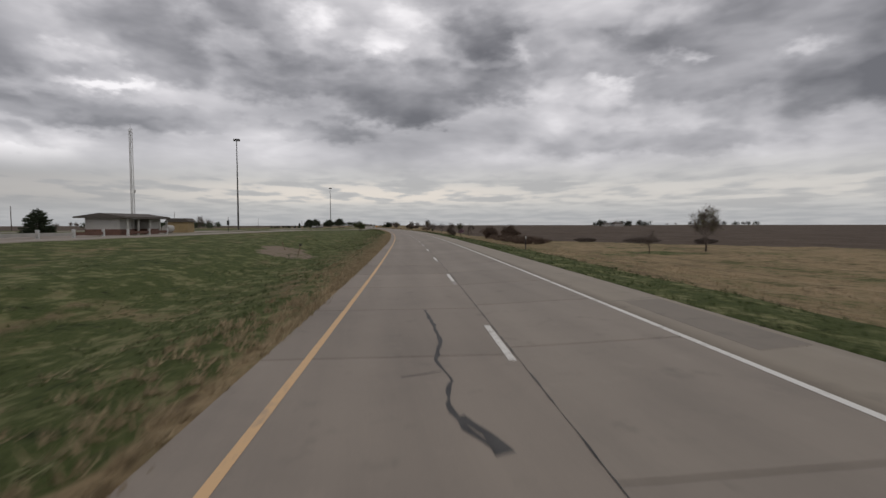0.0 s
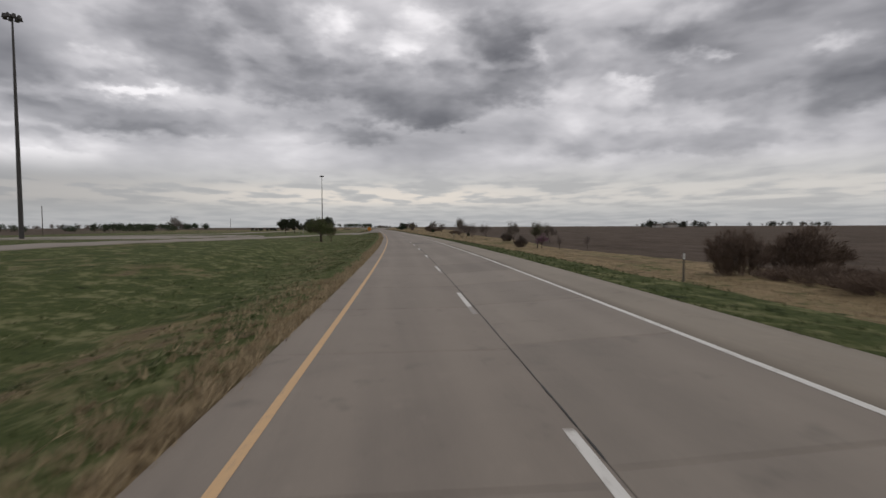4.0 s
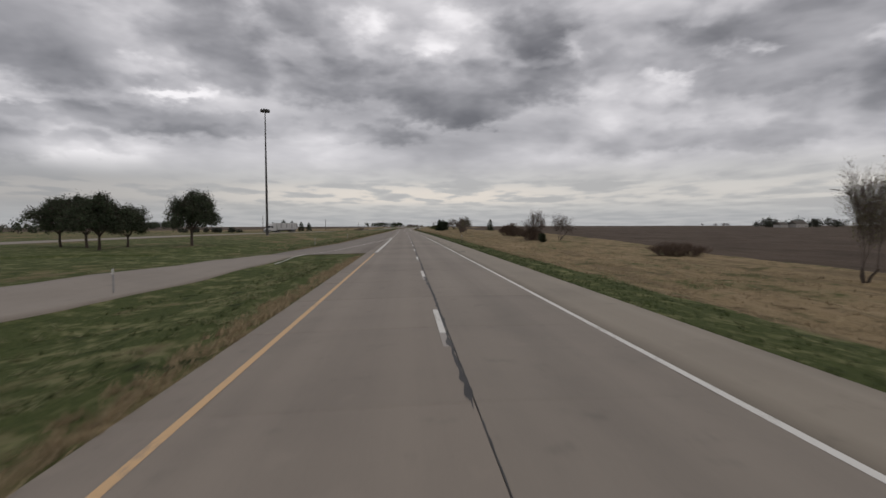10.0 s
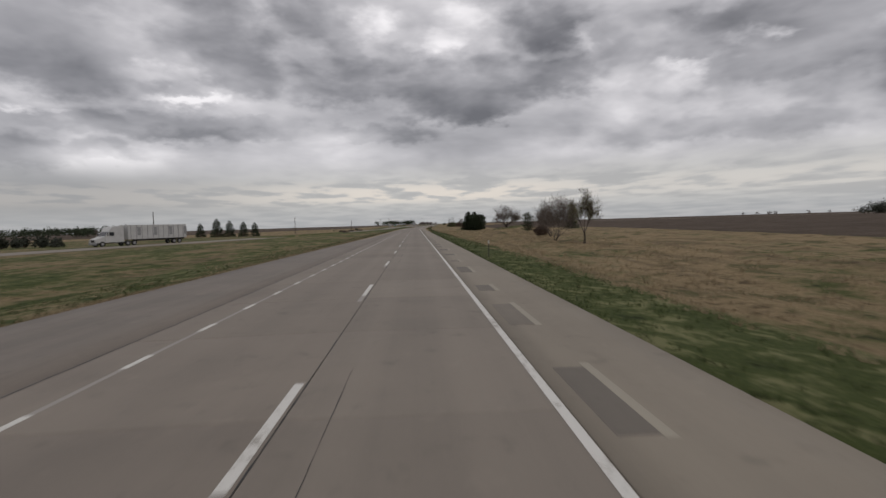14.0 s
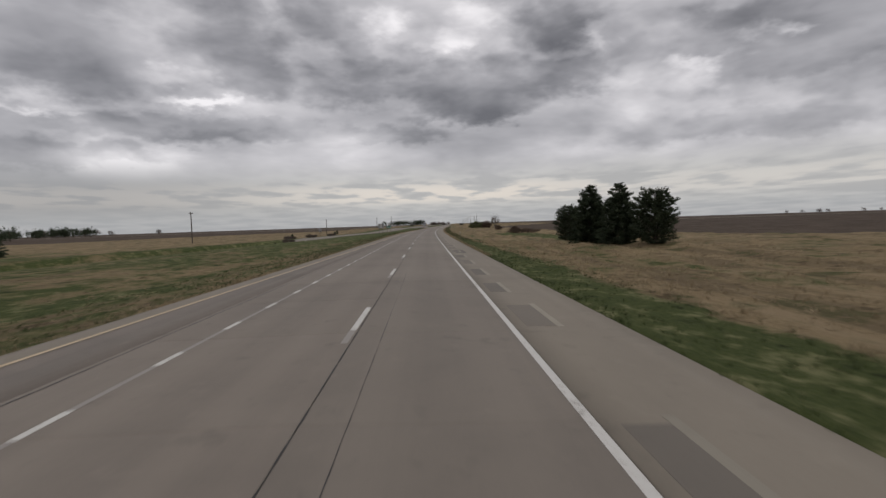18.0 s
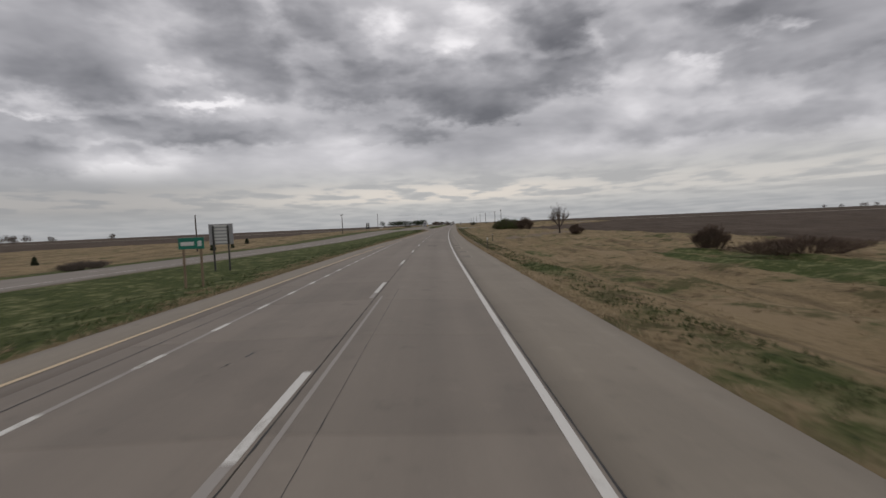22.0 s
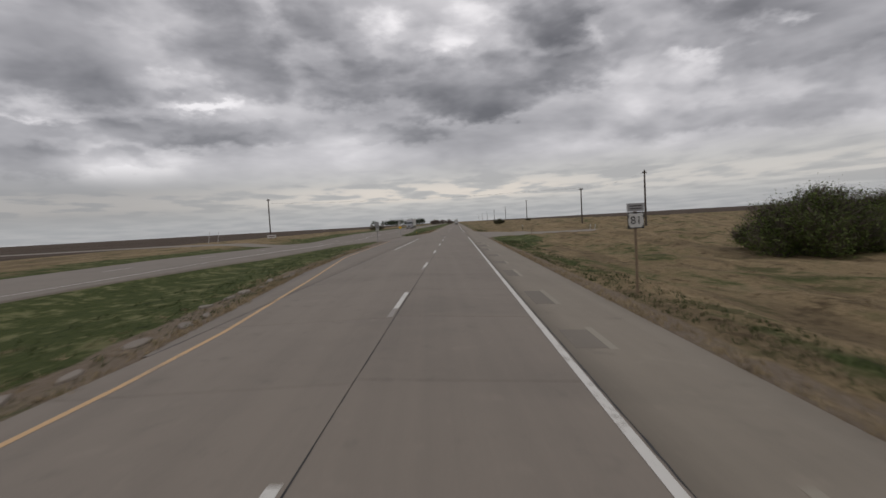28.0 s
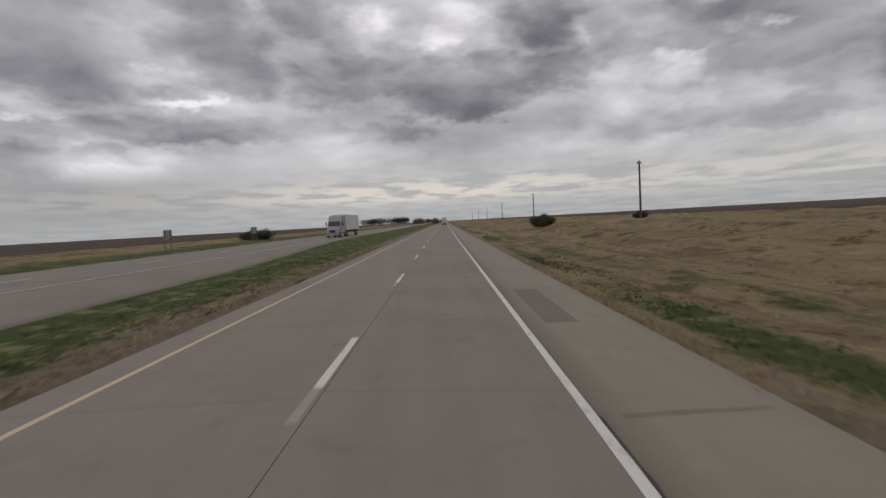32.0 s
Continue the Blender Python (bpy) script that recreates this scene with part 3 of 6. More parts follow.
# ---- mesh helpers ----
class Shape:
    """Collects corners and faces of one mesh."""
    def __init__(self):
        self.v, self.f = [], []

    def add(self, corners, faces):
        k = len(self.v)
        self.v += [tuple(c) for c in corners]
        self.f += [tuple(i + k for i in f) for f in faces]
        return self

    def box(self, x0, y0, z0, x1, y1, z1, bevel=0.0):
        b = min(bevel, (x1 - x0) * 0.45, (y1 - y0) * 0.45, (z1 - z0) * 0.45)
        if b <= 0:
            c = [(x, y, z) for z in (z0, z1) for x, y in ((x0, y0), (x1, y0), (x1, y1), (x0, y1))]
            return self.add(c, [(3, 2, 1, 0), (4, 5, 6, 7), (0, 1, 5, 4), (1, 2, 6, 5), (2, 3, 7, 6), (3, 0, 4, 7)])
        rings = []
        for z, s in ((z0, b), (z0 + b, 0), (z1 - b, 0), (z1, b)):
            xa, xb, ya, yb = x0 + s, x1 - s, y0 + s, y1 - s
            rings.append([(xa + b, ya, z), (xb - b, ya, z), (xb, ya + b, z), (xb, yb - b, z), (xb - b, yb, z), (xa + b, yb, z), (xa, yb - b, z), (xa, ya + b, z)])
        c = [p for r in rings for p in r]
        f = [tuple(range(7, -1, -1)), tuple(range(24, 32))]
        f += [(r * 8 + i, r * 8 + (i + 1) % 8, r * 8 + 8 + (i + 1) % 8, r * 8 + 8 + i) for r in range(3) for i in range(8)]
        return self.add(c, f)

    def tube(self, a, b, ra, rb, n=6, caps=True):
        a, b = Vector(a), Vector(b)
        w = (b - a).normalized() if (b - a).length > 1e-6 else Vector((0, 0, 1))
        u = w.orthogonal().normalized()
        v = w.cross(u)
        c = []
        for p, r in ((a, ra), (b, rb)):
            for i in range(n):
                t = 2 * math.pi * i / n
                c.append(p + u * (r * math.cos(t)) + v * (r * math.sin(t)))
        f = [(i, (i + 1) % n, n + (i + 1) % n, n + i) for i in range(n)]
        if caps:
            f += [tuple(range(n - 1, -1, -1)), tuple(range(n, 2 * n))]
        return self.add(c, f)

    def lathe(self, rings, n=12):
        """rings of (radius, z) round the upright axis."""
        c = [(r * math.cos(2 * math.pi * i / n), r * math.sin(2 * math.pi * i / n), z) for r, z in rings for i in range(n)]
        f = [(k * n + i, k * n + (i + 1) % n, k * n + n + (i + 1) % n, k * n + n + i) for k in range(len(rings) - 1) for i in range(n)]
        f += [tuple(range(n - 1, -1, -1)), tuple(range((len(rings) - 1) * n, len(rings) * n))]
        return self.add(c, f)

    def plate(self, outline, y0, y1):
        """An outline in x and z, with thickness from y0 to y1."""
        n = len(outline)
        c = [(x, y0, z) for x, z in outline] + [(x, y1, z) for x, z in outline]
        f = [tuple(range(n)), tuple(range(2 * n - 1, n - 1, -1))] + [(i, i + n, (i + 1) % n + n, (i + 1) % n) for i in range(n)]
        return self.add(c, f)

    def mesh(self, name, mat, smooth=False):
        me = bpy.data.meshes.new(name)
        me.from_pydata(self.v, [], self.f)
        me.materials.append(mat)
        if smooth:
            me.polygons.foreach_set("use_smooth", [True] * len(me.polygons))
        return me


def part(name, shape, mat, parent=None, label="", smooth=False):
    ob = new(name, shape.mesh(name, mat, smooth))
    ob.parent = parent
    if label:
        tagged(ob, label)
    return ob


def thing(name, label, category, group="", place=None, kind=""):
    ob = new(name)
    ob.empty_display_size = 0.2
    if place is not None:
        ob.matrix_world = place
    return tagged(ob, label, category, group, kind)


def big_mesh(name, corners, faces, mat):
    """A mesh from arrays: corners n x 3, faces m x 3 or m x 4."""
    corners, faces = np.asarray(corners, np.float32), np.asarray(faces, np.int32)
    me = bpy.data.meshes.new(name)
    me.vertices.add(len(corners))
    me.vertices.foreach_set("co", corners.ravel())
    k = faces.shape[1]
    me.loops.add(faces.size)
    me.loops.foreach_set("vertex_index", faces.ravel())
    me.polygons.add(len(faces))
    me.polygons.foreach_set("loop_start", np.arange(0, faces.size, k, dtype=np.int32))
    me.update(calc_edges=True)
    me.materials.append(mat)
    return me


# ---- the ground: one sheet from the road's edges to the horizon ----

def opp(y):
    return np.interp(y, *zip(*OPP))


def build_ground():
    ys = np.concatenate([np.arange(-300, -40, 20), np.arange(-40, 1000, 2.0), np.arange(1000, 1160, 4.0), 1160 + np.cumsum(np.geomspace(6, 500, 26))])
    ys = np.sort(np.unique(np.concatenate([ys, [335.4, 336, 345, 882, 887.5, 890, 910.4, 911, 912, 914, 916]])))
    ys = ys[ys < 4600]
    d = np.concatenate([[0, 0.35, 0.8, 1.4], np.arange(2.1, 26, 0.8), np.arange(26, 48, 1.6), np.geomspace(50, 2600, 22)])
    el, er = edge_l(ys)[:, None], edge_r(ys)[:, None]
    left, right = el - d[::-1][None, :], er + d[None, :]
    o = np.concatenate([left, el + 0.25, er - 0.25, right], 1)
    y = np.repeat(ys[:, None], o.shape[1], 1)
    z = land(o, y)
    nd = len(d)
    z[:, nd:nd + 2] -= 0.35
    x = xc(ys)[:, None] + o
    rows, cols = o.shape
    idx = np.arange(rows * cols).reshape(rows, cols)
    faces = np.stack([idx[:-1, :-1], idx[:-1, 1:], idx[1:, 1:], idx[1:, :-1]], -1).reshape(-1, 4)
    me = big_mesh("ground", np.stack([x, y, z], -1).reshape(-1, 3), faces, GROUND)
    me.polygons.foreach_set("use_smooth", [True] * len(me.polygons))
    # zones: dirt, straw, soil
    dr, dl = o - er, el - o
    smooth = lambda v, a, b: np.clip((v - a) / (b - a), 0, 1)
    green_r = np.interp(y, (-300, 150, 330, 420, 560, 600, 5000), (5.4, 5.2, 4.2, 3.8, 2.8, 2.0, 2.0))
    straw = np.where(o > 0, -0.2 + 0.92 * smooth(dr, green_r * 0.8, green_r * 1.25), 0.0)
    straw = np.where((o > 0) & (dr < 0.3) & (y > 560), 0.6, straw)
    streaky = np.exp(-((dr - 1.7 - 0.5 * np.sin(y * 0.07)) / 0.7) ** 2) + 0.6 * np.exp(-((dr - 5.2 - np.sin(y * 0.05)) / 0.8) ** 2)
    straw = np.where((o > 0) & (y > 600), np.clip(0.76 - np.where(y > 905, 0.8, 0.58 + 0.25 * np.sin(y * 0.033)) * streaky * (0.6 + 0.4 * np.sin(y * 0.21)), 0, 1), straw)
    straw = np.where((o > 0) & (y < 130) & (dr > 3.6 + 0.3 * np.sin(y * 0.2)), np.where(dr < 4.6, 0.9, 0.66), straw)
    straw = np.where((o > 0) & (y > 590) & (y < 690) & (dr > 17) & (dr < 25), 0.2, straw)
    straw = np.where((o > 0) & (np.hypot((o - 23.5) / 4.5, (y - 517) / 6) < 1), 0.2, straw)
    corner = (o > 0) & (y > 848) & (y < 890) & (dr < np.interp(y, (848, 862, 874), (2.5, 3.5, 6.5)))
    straw = np.where(corner, 0.24, straw)
    straw = np.where((o > 0) & (y > 22) & (y < 50) & (dr > 11) & (dr < 18), 0.7, straw)
    straw = np.where((o > 0) & (y < 110) & (dr > 18) & (dr < 75), 0.72 - 0.5 * np.clip(1.3 - np.hypot((o - 39) / 10, (y - 69) / 5), 0, 1), straw)
    lean = np.interp(y, (-300, 100, 240, 340, 420, 560, 610, 640, 700, 5000), (0.20, 0.20, 0.16, 0.14, 0.42, 0.42, 0.24, 0.06, 0.06, 0.15))
    straw = np.where(o <= 0, lean, straw)
    straw = np.where((o <= 0) & (dl < 0.7), np.interp(y, (-300, 130, 220, 340, 5000), (0.8, 0.75, 0.52, 0.5, 0.55)), straw)
    far_l = smooth(opp(y) - o, 8, 14)
    straw = np.where(o <= 0, np.maximum(straw, far_l * np.interp(y, (-300, 380, 560, 620, 5000), (0.3, 0.12, 0.15, 0.85, 0.8))), straw)
    soil = np.where(o > 0, smooth(dr, np.interp(y, (-300, 80, 105, 130, 200, 330, 420, 600, 760, 852, 880, 905, 940, 5000), (70, 60, 42, 30, 27, 26, 34, 44, 32, 26, 60, 60, 36, 40)), np.interp(y, (-300, 80, 105, 130, 200, 330, 420, 600, 760, 852, 880, 905, 940, 5000), (95, 85, 60, 37, 33, 32, 42, 54, 40, 33, 90, 90, 50, 55))), 0)
    from_opp = opp(y) - o
    soil = np.where(o <= 0, smooth(from_opp, np.interp(y, (-300, 440, 520, 720, 800, 5000), (55, 55, 130, 110, 20, 16)), np.interp(y, (-300, 440, 520, 720, 800, 5000), (85, 85, 230, 200, 36, 30))) * np.interp(y, (-300, 450, 560, 5000), (0.75, 0.75, 0.9, 0.9)), soil)
    dirt = np.zeros_like(o)
    for po, py, ro, ry in ((-13.4, 49.5, 4.0, 6.0), (-15.0, 55, 3.2, 5.0), (14.5, 888.5, 2.6, 1.8)):
        dirt = np.maximum(dirt, 1.2 - np.hypot((o - po) / ro, (y - py) / ry))
    dirt = np.maximum(dirt, np.where((o > 0) & (dr < np.interp(y, (690, 705, 800, 830), (1.0, 2.0, 2.0, 1.0))) & (y > 690), 0.54, 0))
    dirt = np.maximum(dirt, np.where((o > 0) & (y > 735) & (y < 775) & (np.abs(o - np.interp(y, (735, 748, 757, 772), (17, 22, 29, 36))) < 4), 0.6, 0))
    dirt = np.maximum(dirt, np.where((o < 0) & (dl < 1.7) & (y > 790), 0.62, 0))
    tone = np.stack([np.clip(dirt, 0, 1), np.clip(straw, -0.3, 1), np.clip(soil, 0, 1), np.ones_like(o)], -1).reshape(-1, 4).astype(np.float32)
    a = me.color_attributes.new("zone", "FLOAT_COLOR", "POINT")
    a.data.foreach_set("color", tone.ravel())
    tagged(new("ground", me), "rolling spring roadside of green and straw grass with bare brown fields", "ground", kind="structure")


def strip(name, ys, left, right, height, mat, label, category, thick=0.3, parent=None, kind="structure", cols=5):
    """A paved band between two edges, with its own thickness."""
    ys = np.asarray(ys, float)
    l, r = np.broadcast_to(left, ys.shape), np.broadcast_to(right, ys.shape)
    w = np.linspace(0, 1, cols)[None, :]
    o = l[:, None] * (1 - w) + r[:, None] * w
    y = np.repeat(ys[:, None], cols, 1)
    z = height(o, y)
    o = np.concatenate([o[:, :1], o, o[:, -1:]], 1)
    z = np.concatenate([z[:, :1] - thick, z, z[:, -1:] - thick], 1)
    y = np.repeat(ys[:, None], cols + 2, 1)
    x = xc(y) + o
    n, c = o.shape
    idx = np.arange(n * c).reshape(n, c)
    faces = np.stack([idx[:-1, :-1], idx[:-1, 1:], idx[1:, 1:], idx[1:, :-1]], -1).reshape(-1, 4)
    ob = new(name, big_mesh(name, np.stack([x, y, z], -1).reshape(-1, 3), faces, mat))
    if parent:
        ob.parent = parent
        return ob
    return tagged(ob, label, category, kind=kind)


def flat(mat, name, outline, dz, parent, label=""):
    """A thin patch lying on the pavement: outline in o and y, cut into rows so that it follows the road."""
    sh = Shape()
    c = [on_road(o, y, dz) for o, y in outline]
    low = [p - Vector((0, 0, dz + 0.02)) for p in c]
    n = len(c)
    sh.add(c + low, [tuple(range(n))] + [(i, i + n, (i + 1) % n + n, (i + 1) % n) for i in range(n)])
    return part(name, sh, mat, parent, label)


build_ground()

SLAB = 5.03
road = thing("road", "two-lane concrete highway with worn slabs and sealed joints", "road", kind="structure")
far_y = np.concatenate([np.arange(-60, 1160, 5.0), 1160 + np.cumsum(np.geomspace(6, 420, 24))])
far_y = far_y[far_y < 4500]
strip("road_base", far_y, -4.47, edge_r(far_y) - 0.06, lambda o, y: road_z(o, y) - 0.03, PATCH_DARK, "", "", 0.25, road)
strip("shoulder", far_y, 3.725, edge_r(far_y), lambda o, y: road_z(o, y), SHOULDER, "", "", 0.3, road)


def slab_shape(width):
    return Shape().box(-width / 2, -SLAB / 2 + 0.006, -0.12, width / 2, SLAB / 2 - 0.006, 0.0, 0.008)


SLABS = {side: slab_shape(w).mesh("slab", m) for side, w, m in (("l", 4.615, CONCRETE_L), ("r", 3.585, CONCRETE_R))}
joined = {"l": Shape(), "r": Shape()}
counted = 0
for k in range(-10, 232):
    y = 2.0 + k * SLAB
    for side, o, w in (("l", -2.195, 4.615), ("r", 1.9175, 3.585)):
        slope = float(np.interp(y, FALL_Y, FALL_L if side == "l" else FALL_R))
        m = Matrix.Translation(on_road(o, y)) @ Matrix.Rotation(-radians(heading(y)), 4, "Z") @ Matrix.Rotation(-math.atan(slope), 4, "Y")
        if 0 <= k < 148:
            ob = new("slab", SLABS[side])
            ob.parent = road
            ob.matrix_world = m
        else:
            h = w / 2
            c = [m @ Vector((sx * h, sy * SLAB / 2, z)) for z in (-0.12, 0) for sx, sy in ((-1, -0.998), (1, -0.998), (1, 0.998), (-1, 0.998))]
            joined[side].add(c, [(4, 5, 6, 7), (0, 1, 5, 4), (1, 2, 6, 5), (2, 3, 7, 6), (3, 0, 4, 7)])
for side in joined:
    tagged(part("slab_run", joined[side], CONCRETE, road), kind="stuff")
beyond = far_y[far_y > 1163]
strip("far_pavement", np.concatenate([[1166.0], beyond[beyond > 1170]]), -4.5, 3.8, lambda o, y: road_z(o, y), CONCRETE, "", "", 0.1, road)

# the acceleration lane after the ramp, and the left-turn lane before the crossing
ya = np.concatenate([[335.5, 336.2, 338], np.arange(340, 820, 4.0), [820]])
strip("acceleration_lane", ya, np.where(ya < 337, -13.6, edge_l(ya)), -4.515, lambda o, y: road_z(o, y) - 0.006, ASPHALT, "worn grey-brown acceleration lane beside the through lane", "road lane")
yl = np.arange(486, 821, 4.0)
line = np.interp(yl, (488, 504, 562, 590, 650, 680, 706, 735, 820), (-7.0, -6.8, -5.7, -5.3, -5.05, -4.7, -4.6, -4.6, -4.6))
strip("left_shoulder", yl, np.minimum(edge_l(yl), line - 0.02) - 0.02, line + 0.02, lambda o, y: road_z(o, y) - 0.002, SHOULDER, "narrow pale concrete shoulder beside the edge line", "road shoulder", 0.2)
yt = np.concatenate([np.arange(822, 890, 2.0), [890]])
strip("turn_lane", yt, np.minimum(edge_l(yt), -4.53), -4.515, lambda o, y: road_z(o, y) - 0.006, RAMP, "pale concrete left-turn lane before the crossing", "road lane")
yo = np.arange(889, 927, 1.0)
strip("median_crossing", yo, np.where(yo < 911, opp(yo) + 4.6, edge_l(yo)), -4.515, lambda o, y: road_z(o, y) - 0.008, RAMP, "pale concrete median crossing between the carriageways", "road")


def drape(o, y):
    return land(o, y) + 0.06 + 0.07 * np.clip(1.3 - np.abs(np.asarray(y) - 910) / 25, 0, 1)


yopp = np.sort(np.unique(np.concatenate([far_y[far_y > -60], np.arange(820, 1000, 2.0)])))
oc = opp(yopp)
inner = np.interp(yopp, (-300, 850, 880, 890, 909, 911, 914, 918, 930, 960, 1000, 5000), (4.6, 4.6, 5.4, 8.5, 11.2, 11.0, 9.8, 9.0, 8.4, 7.3, 5.0, 4.6))
strip("opposite_road", yopp, oc - 5.2, oc + inner, drape, RAMP, "pale concrete carriageway for oncoming traffic", "road", 0.2, cols=21)
yr = np.arange(-120, 340, 4.0)
rl = np.interp(yr, *zip(*RAMP_LINE))
strip("exit_ramp", yr, rl - 2.7, rl + np.interp(yr, (-120, 285, 338), (2.6, 2.5, 1.7)), drape, RAMP, "pale concrete ramp leading out of the rest area", "ramp", 0.2, cols=11)
yp = np.arange(196, 270, 4.0)
strip("parking_apron", yp, np.interp(yp, (196, 215, 255, 270), (-78, -80, -72, -60)), np.interp(yp, (196, 225, 245, 270), (-33, -30, -34, -44)), lambda o, y: land(o, y) + 0.045, RAMP, "wide pale concrete parking apron of the rest area", "parking lot", 0.2)
yb = np.arange(-60, 150, 5.0)
strip("rest_area_drive", yb, -56.0, -43.5, lambda o, y: land(o, y) + 0.045, RAMP, "pale concrete drive before the rest area building", "driveway", 0.2)


def mouth_far(o):
    """The far edge of the eastern side road, with its long flare along the highway."""
    return np.interp(o, (6.29, 7.8, 9.0, 10.3, 12.5, 16.0, 24.0, 1000.0), (934, 929, 923, 917.5, 911.5, 903.0, 897.6, 878.0))


def side_road(name, label, sign, o0, o1, y0, y1, flare, bend):
    """A road that leaves at a right angle, flared at its mouth."""
    os = np.concatenate([np.linspace(o0, o0 + 12, 13), np.linspace(o0 + 14, o0 + 60, 12), np.geomspace(o0 + 70, o1, 12)]) if sign > 0 else np.concatenate([np.linspace(o0, o0 - 12, 13), np.linspace(o0 - 14, o0 - 60, 12), -np.geomspace(-o0 + 70, -o1, 12)])
    d = np.abs(os - o0)
    open_ = flare * np.clip(1 - d / 9.0, 0, 1) ** 1.8
    near, far = y0 - open_ - bend * d, y1 + open_ * 1.6 - bend * d
    if sign > 0:
        far = mouth_far(os)
    w = np.linspace(0, 1, 7)[None, :]
    y = near[:, None] * (1 - w) + far[:, None] * w
    o = np.repeat(os[:, None], 7, 1)
    z = land(o, y) + 0.05
    z[:, 0] -= 0.15
    z[:, -1] -= 0.15
    x = xc(y) + o
    n, c = o.shape
    idx = np.arange(n * c).reshape(n, c)
    f = np.stack([idx[:-1, :-1], idx[1:, :-1], idx[1:, 1:], idx[:-1, 1:]], -1).reshape(-1, 4)
    if sign < 0:
        f = f[:, ::-1]
    tagged(new(name, big_mesh(name, np.stack([x, y, z], -1).reshape(-1, 3), f, RAMP)), label, "road", kind="structure")


side_road("side_road", "pale concrete side road with a flared mouth", 1, 6.29, 900, 890.4, 897.4, 10.0, 0.02)
side_road("side_road", "pale side road beyond the oncoming carriageway", -1, -24.2, -700, 889.5, 899.0, 6.0, 0.0)

# ---- road paint ----
def band(name, ys, centre, width, mat, label, height=lambda o, y: road_z(o, y) + 0.004):
    ys = np.asarray(ys, float)
    c = np.broadcast_to(centre, ys.shape)
    o = np.stack([c - width / 2, c + width / 2], 1)
    y = np.stack([ys, ys], 1)
    idx = np.arange(len(ys) * 2).reshape(-1, 2)
    f = np.stack([idx[:-1, 0], idx[:-1, 1], idx[1:, 1], idx[1:, 0]], -1)
    ob = new(name, big_mesh(name, np.stack([xc(y) + o, y, height(o, y)], -1).reshape(-1, 3), f, mat))
    return tagged(ob, label, "road marking", kind="structure")


y1 = np.arange(-50, 337, 4.0)
band("yellow_edge_line", y1, -3.66, 0.14, YELLOW_PAINT, "worn yellow edge line along the left lane")
y2 = np.concatenate([[336], np.arange(340, 394, 4.0)])
band("gore_line", y2, np.interp(y2, (336, 394), (-3.62, -3.52)), 0.30, WHITE_PAINT, "wide white gore line where the ramp joins")
y3 = np.concatenate([np.arange(326, 392, 3.0), [391]])
band("ramp_edge_line", y3, np.interp(y3, (334, 342, 361, 381, 391), (-10.3, -8.3, -6.0, -4.2, -3.75)), 0.13, WHITE_PAINT, "white edge line of the merging ramp", lambda o, y: np.where(y < 337, land(o, y) + 0.066, road_z(o, y) + 0.004))
y4 = np.concatenate([np.arange(488, 826, 4.0), np.arange(826, 888, 3.0)])
line_at = lambda v: np.interp(v, (488, 504, 562, 590, 650, 680, 706, 735, 820, 824, 836, 852, 886), (-7.0, -6.8, -5.7, -5.3, -5.05, -4.7, -4.25, -3.7, -3.75, -3.95, -5.3, -7.3, -8.3))
band("cream_edge_line", y4[y4 < 738], line_at(y4[y4 < 738]), 0.13, CREAM_PAINT, "worn cream edge line along the widened pavement")
band("yellow_edge_line", y4[y4 > 733], line_at(y4[y4 > 733]), 0.13, YELLOW_PAINT, "worn yellow edge line before the crossing")
y5 = np.concatenate([[931], np.arange(934, 1160, 4.0), beyond])
band("yellow_edge_line", y5, -3.6, 0.13, CREAM_PAINT, "faint cream-yellow edge line after the crossing")
y6 = np.concatenate([np.arange(-50, 889, 4.0), [889]])
line_r = lambda v: np.interp(v, (0, 310, 360, 600, 640, 675, 705, 820, 889, 919, 1100), (3.66, 3.66, 3.62, 3.64, 3.59, 3.55, 3.58, 3.60, 3.60, 3.62, 3.62))
band("white_edge_line", y6, line_r(y6), 0.14, WHITE_PAINT, "white edge line beside the right shoulder")
y7 = np.concatenate([[919], np.arange(924, 1160, 4.0), beyond])
band("white_edge_line", y7, line_r(y7), 0.14, WHITE_PAINT, "white edge line after the side road")
y8 = np.arange(858.5, 891, 3.0)
band("turn_lane_line", y8, -4.1, 0.13, WHITE_PAINT, "solid white line beside the left-turn lane")
ow = yopp[(yopp > 640)]
band("opposite_edge_line", ow, opp(ow) + 3.1, 0.12, WHITE_PAINT, "pale edge line of the oncoming carriageway", lambda o, y: drape(o, y) + 0.03)

for y in range(640, 1060, 12):
    yy = np.array([y, y + 1.5, y + 3.0])
    band("opposite_lane_dash", yy, opp(yy) - 1.2, 0.12, WHITE_PAINT, "white lane dash on the oncoming carriageway", lambda o, y: drape(o, y) + 0.03)

dash_shape = Shape().box(-0.07, -1.52, -0.01, 0.07, 1.52, 0.006)
dash_mesh = dash_shape.mesh("lane_dash", WHITE_PAINT)


def dash(name, o, y, label, group, length=1.0, mesh=None):
    ob = new(name, mesh or dash_mesh)
    ob.matrix_world = Matrix.Translation(on_road(o, y)) @ Matrix.Rotation(-radians(heading(y)), 4, "Z") @ Matrix.Diagonal((1, length, 1, 1))
    tagged(ob, label, "road marking", group, "structure")


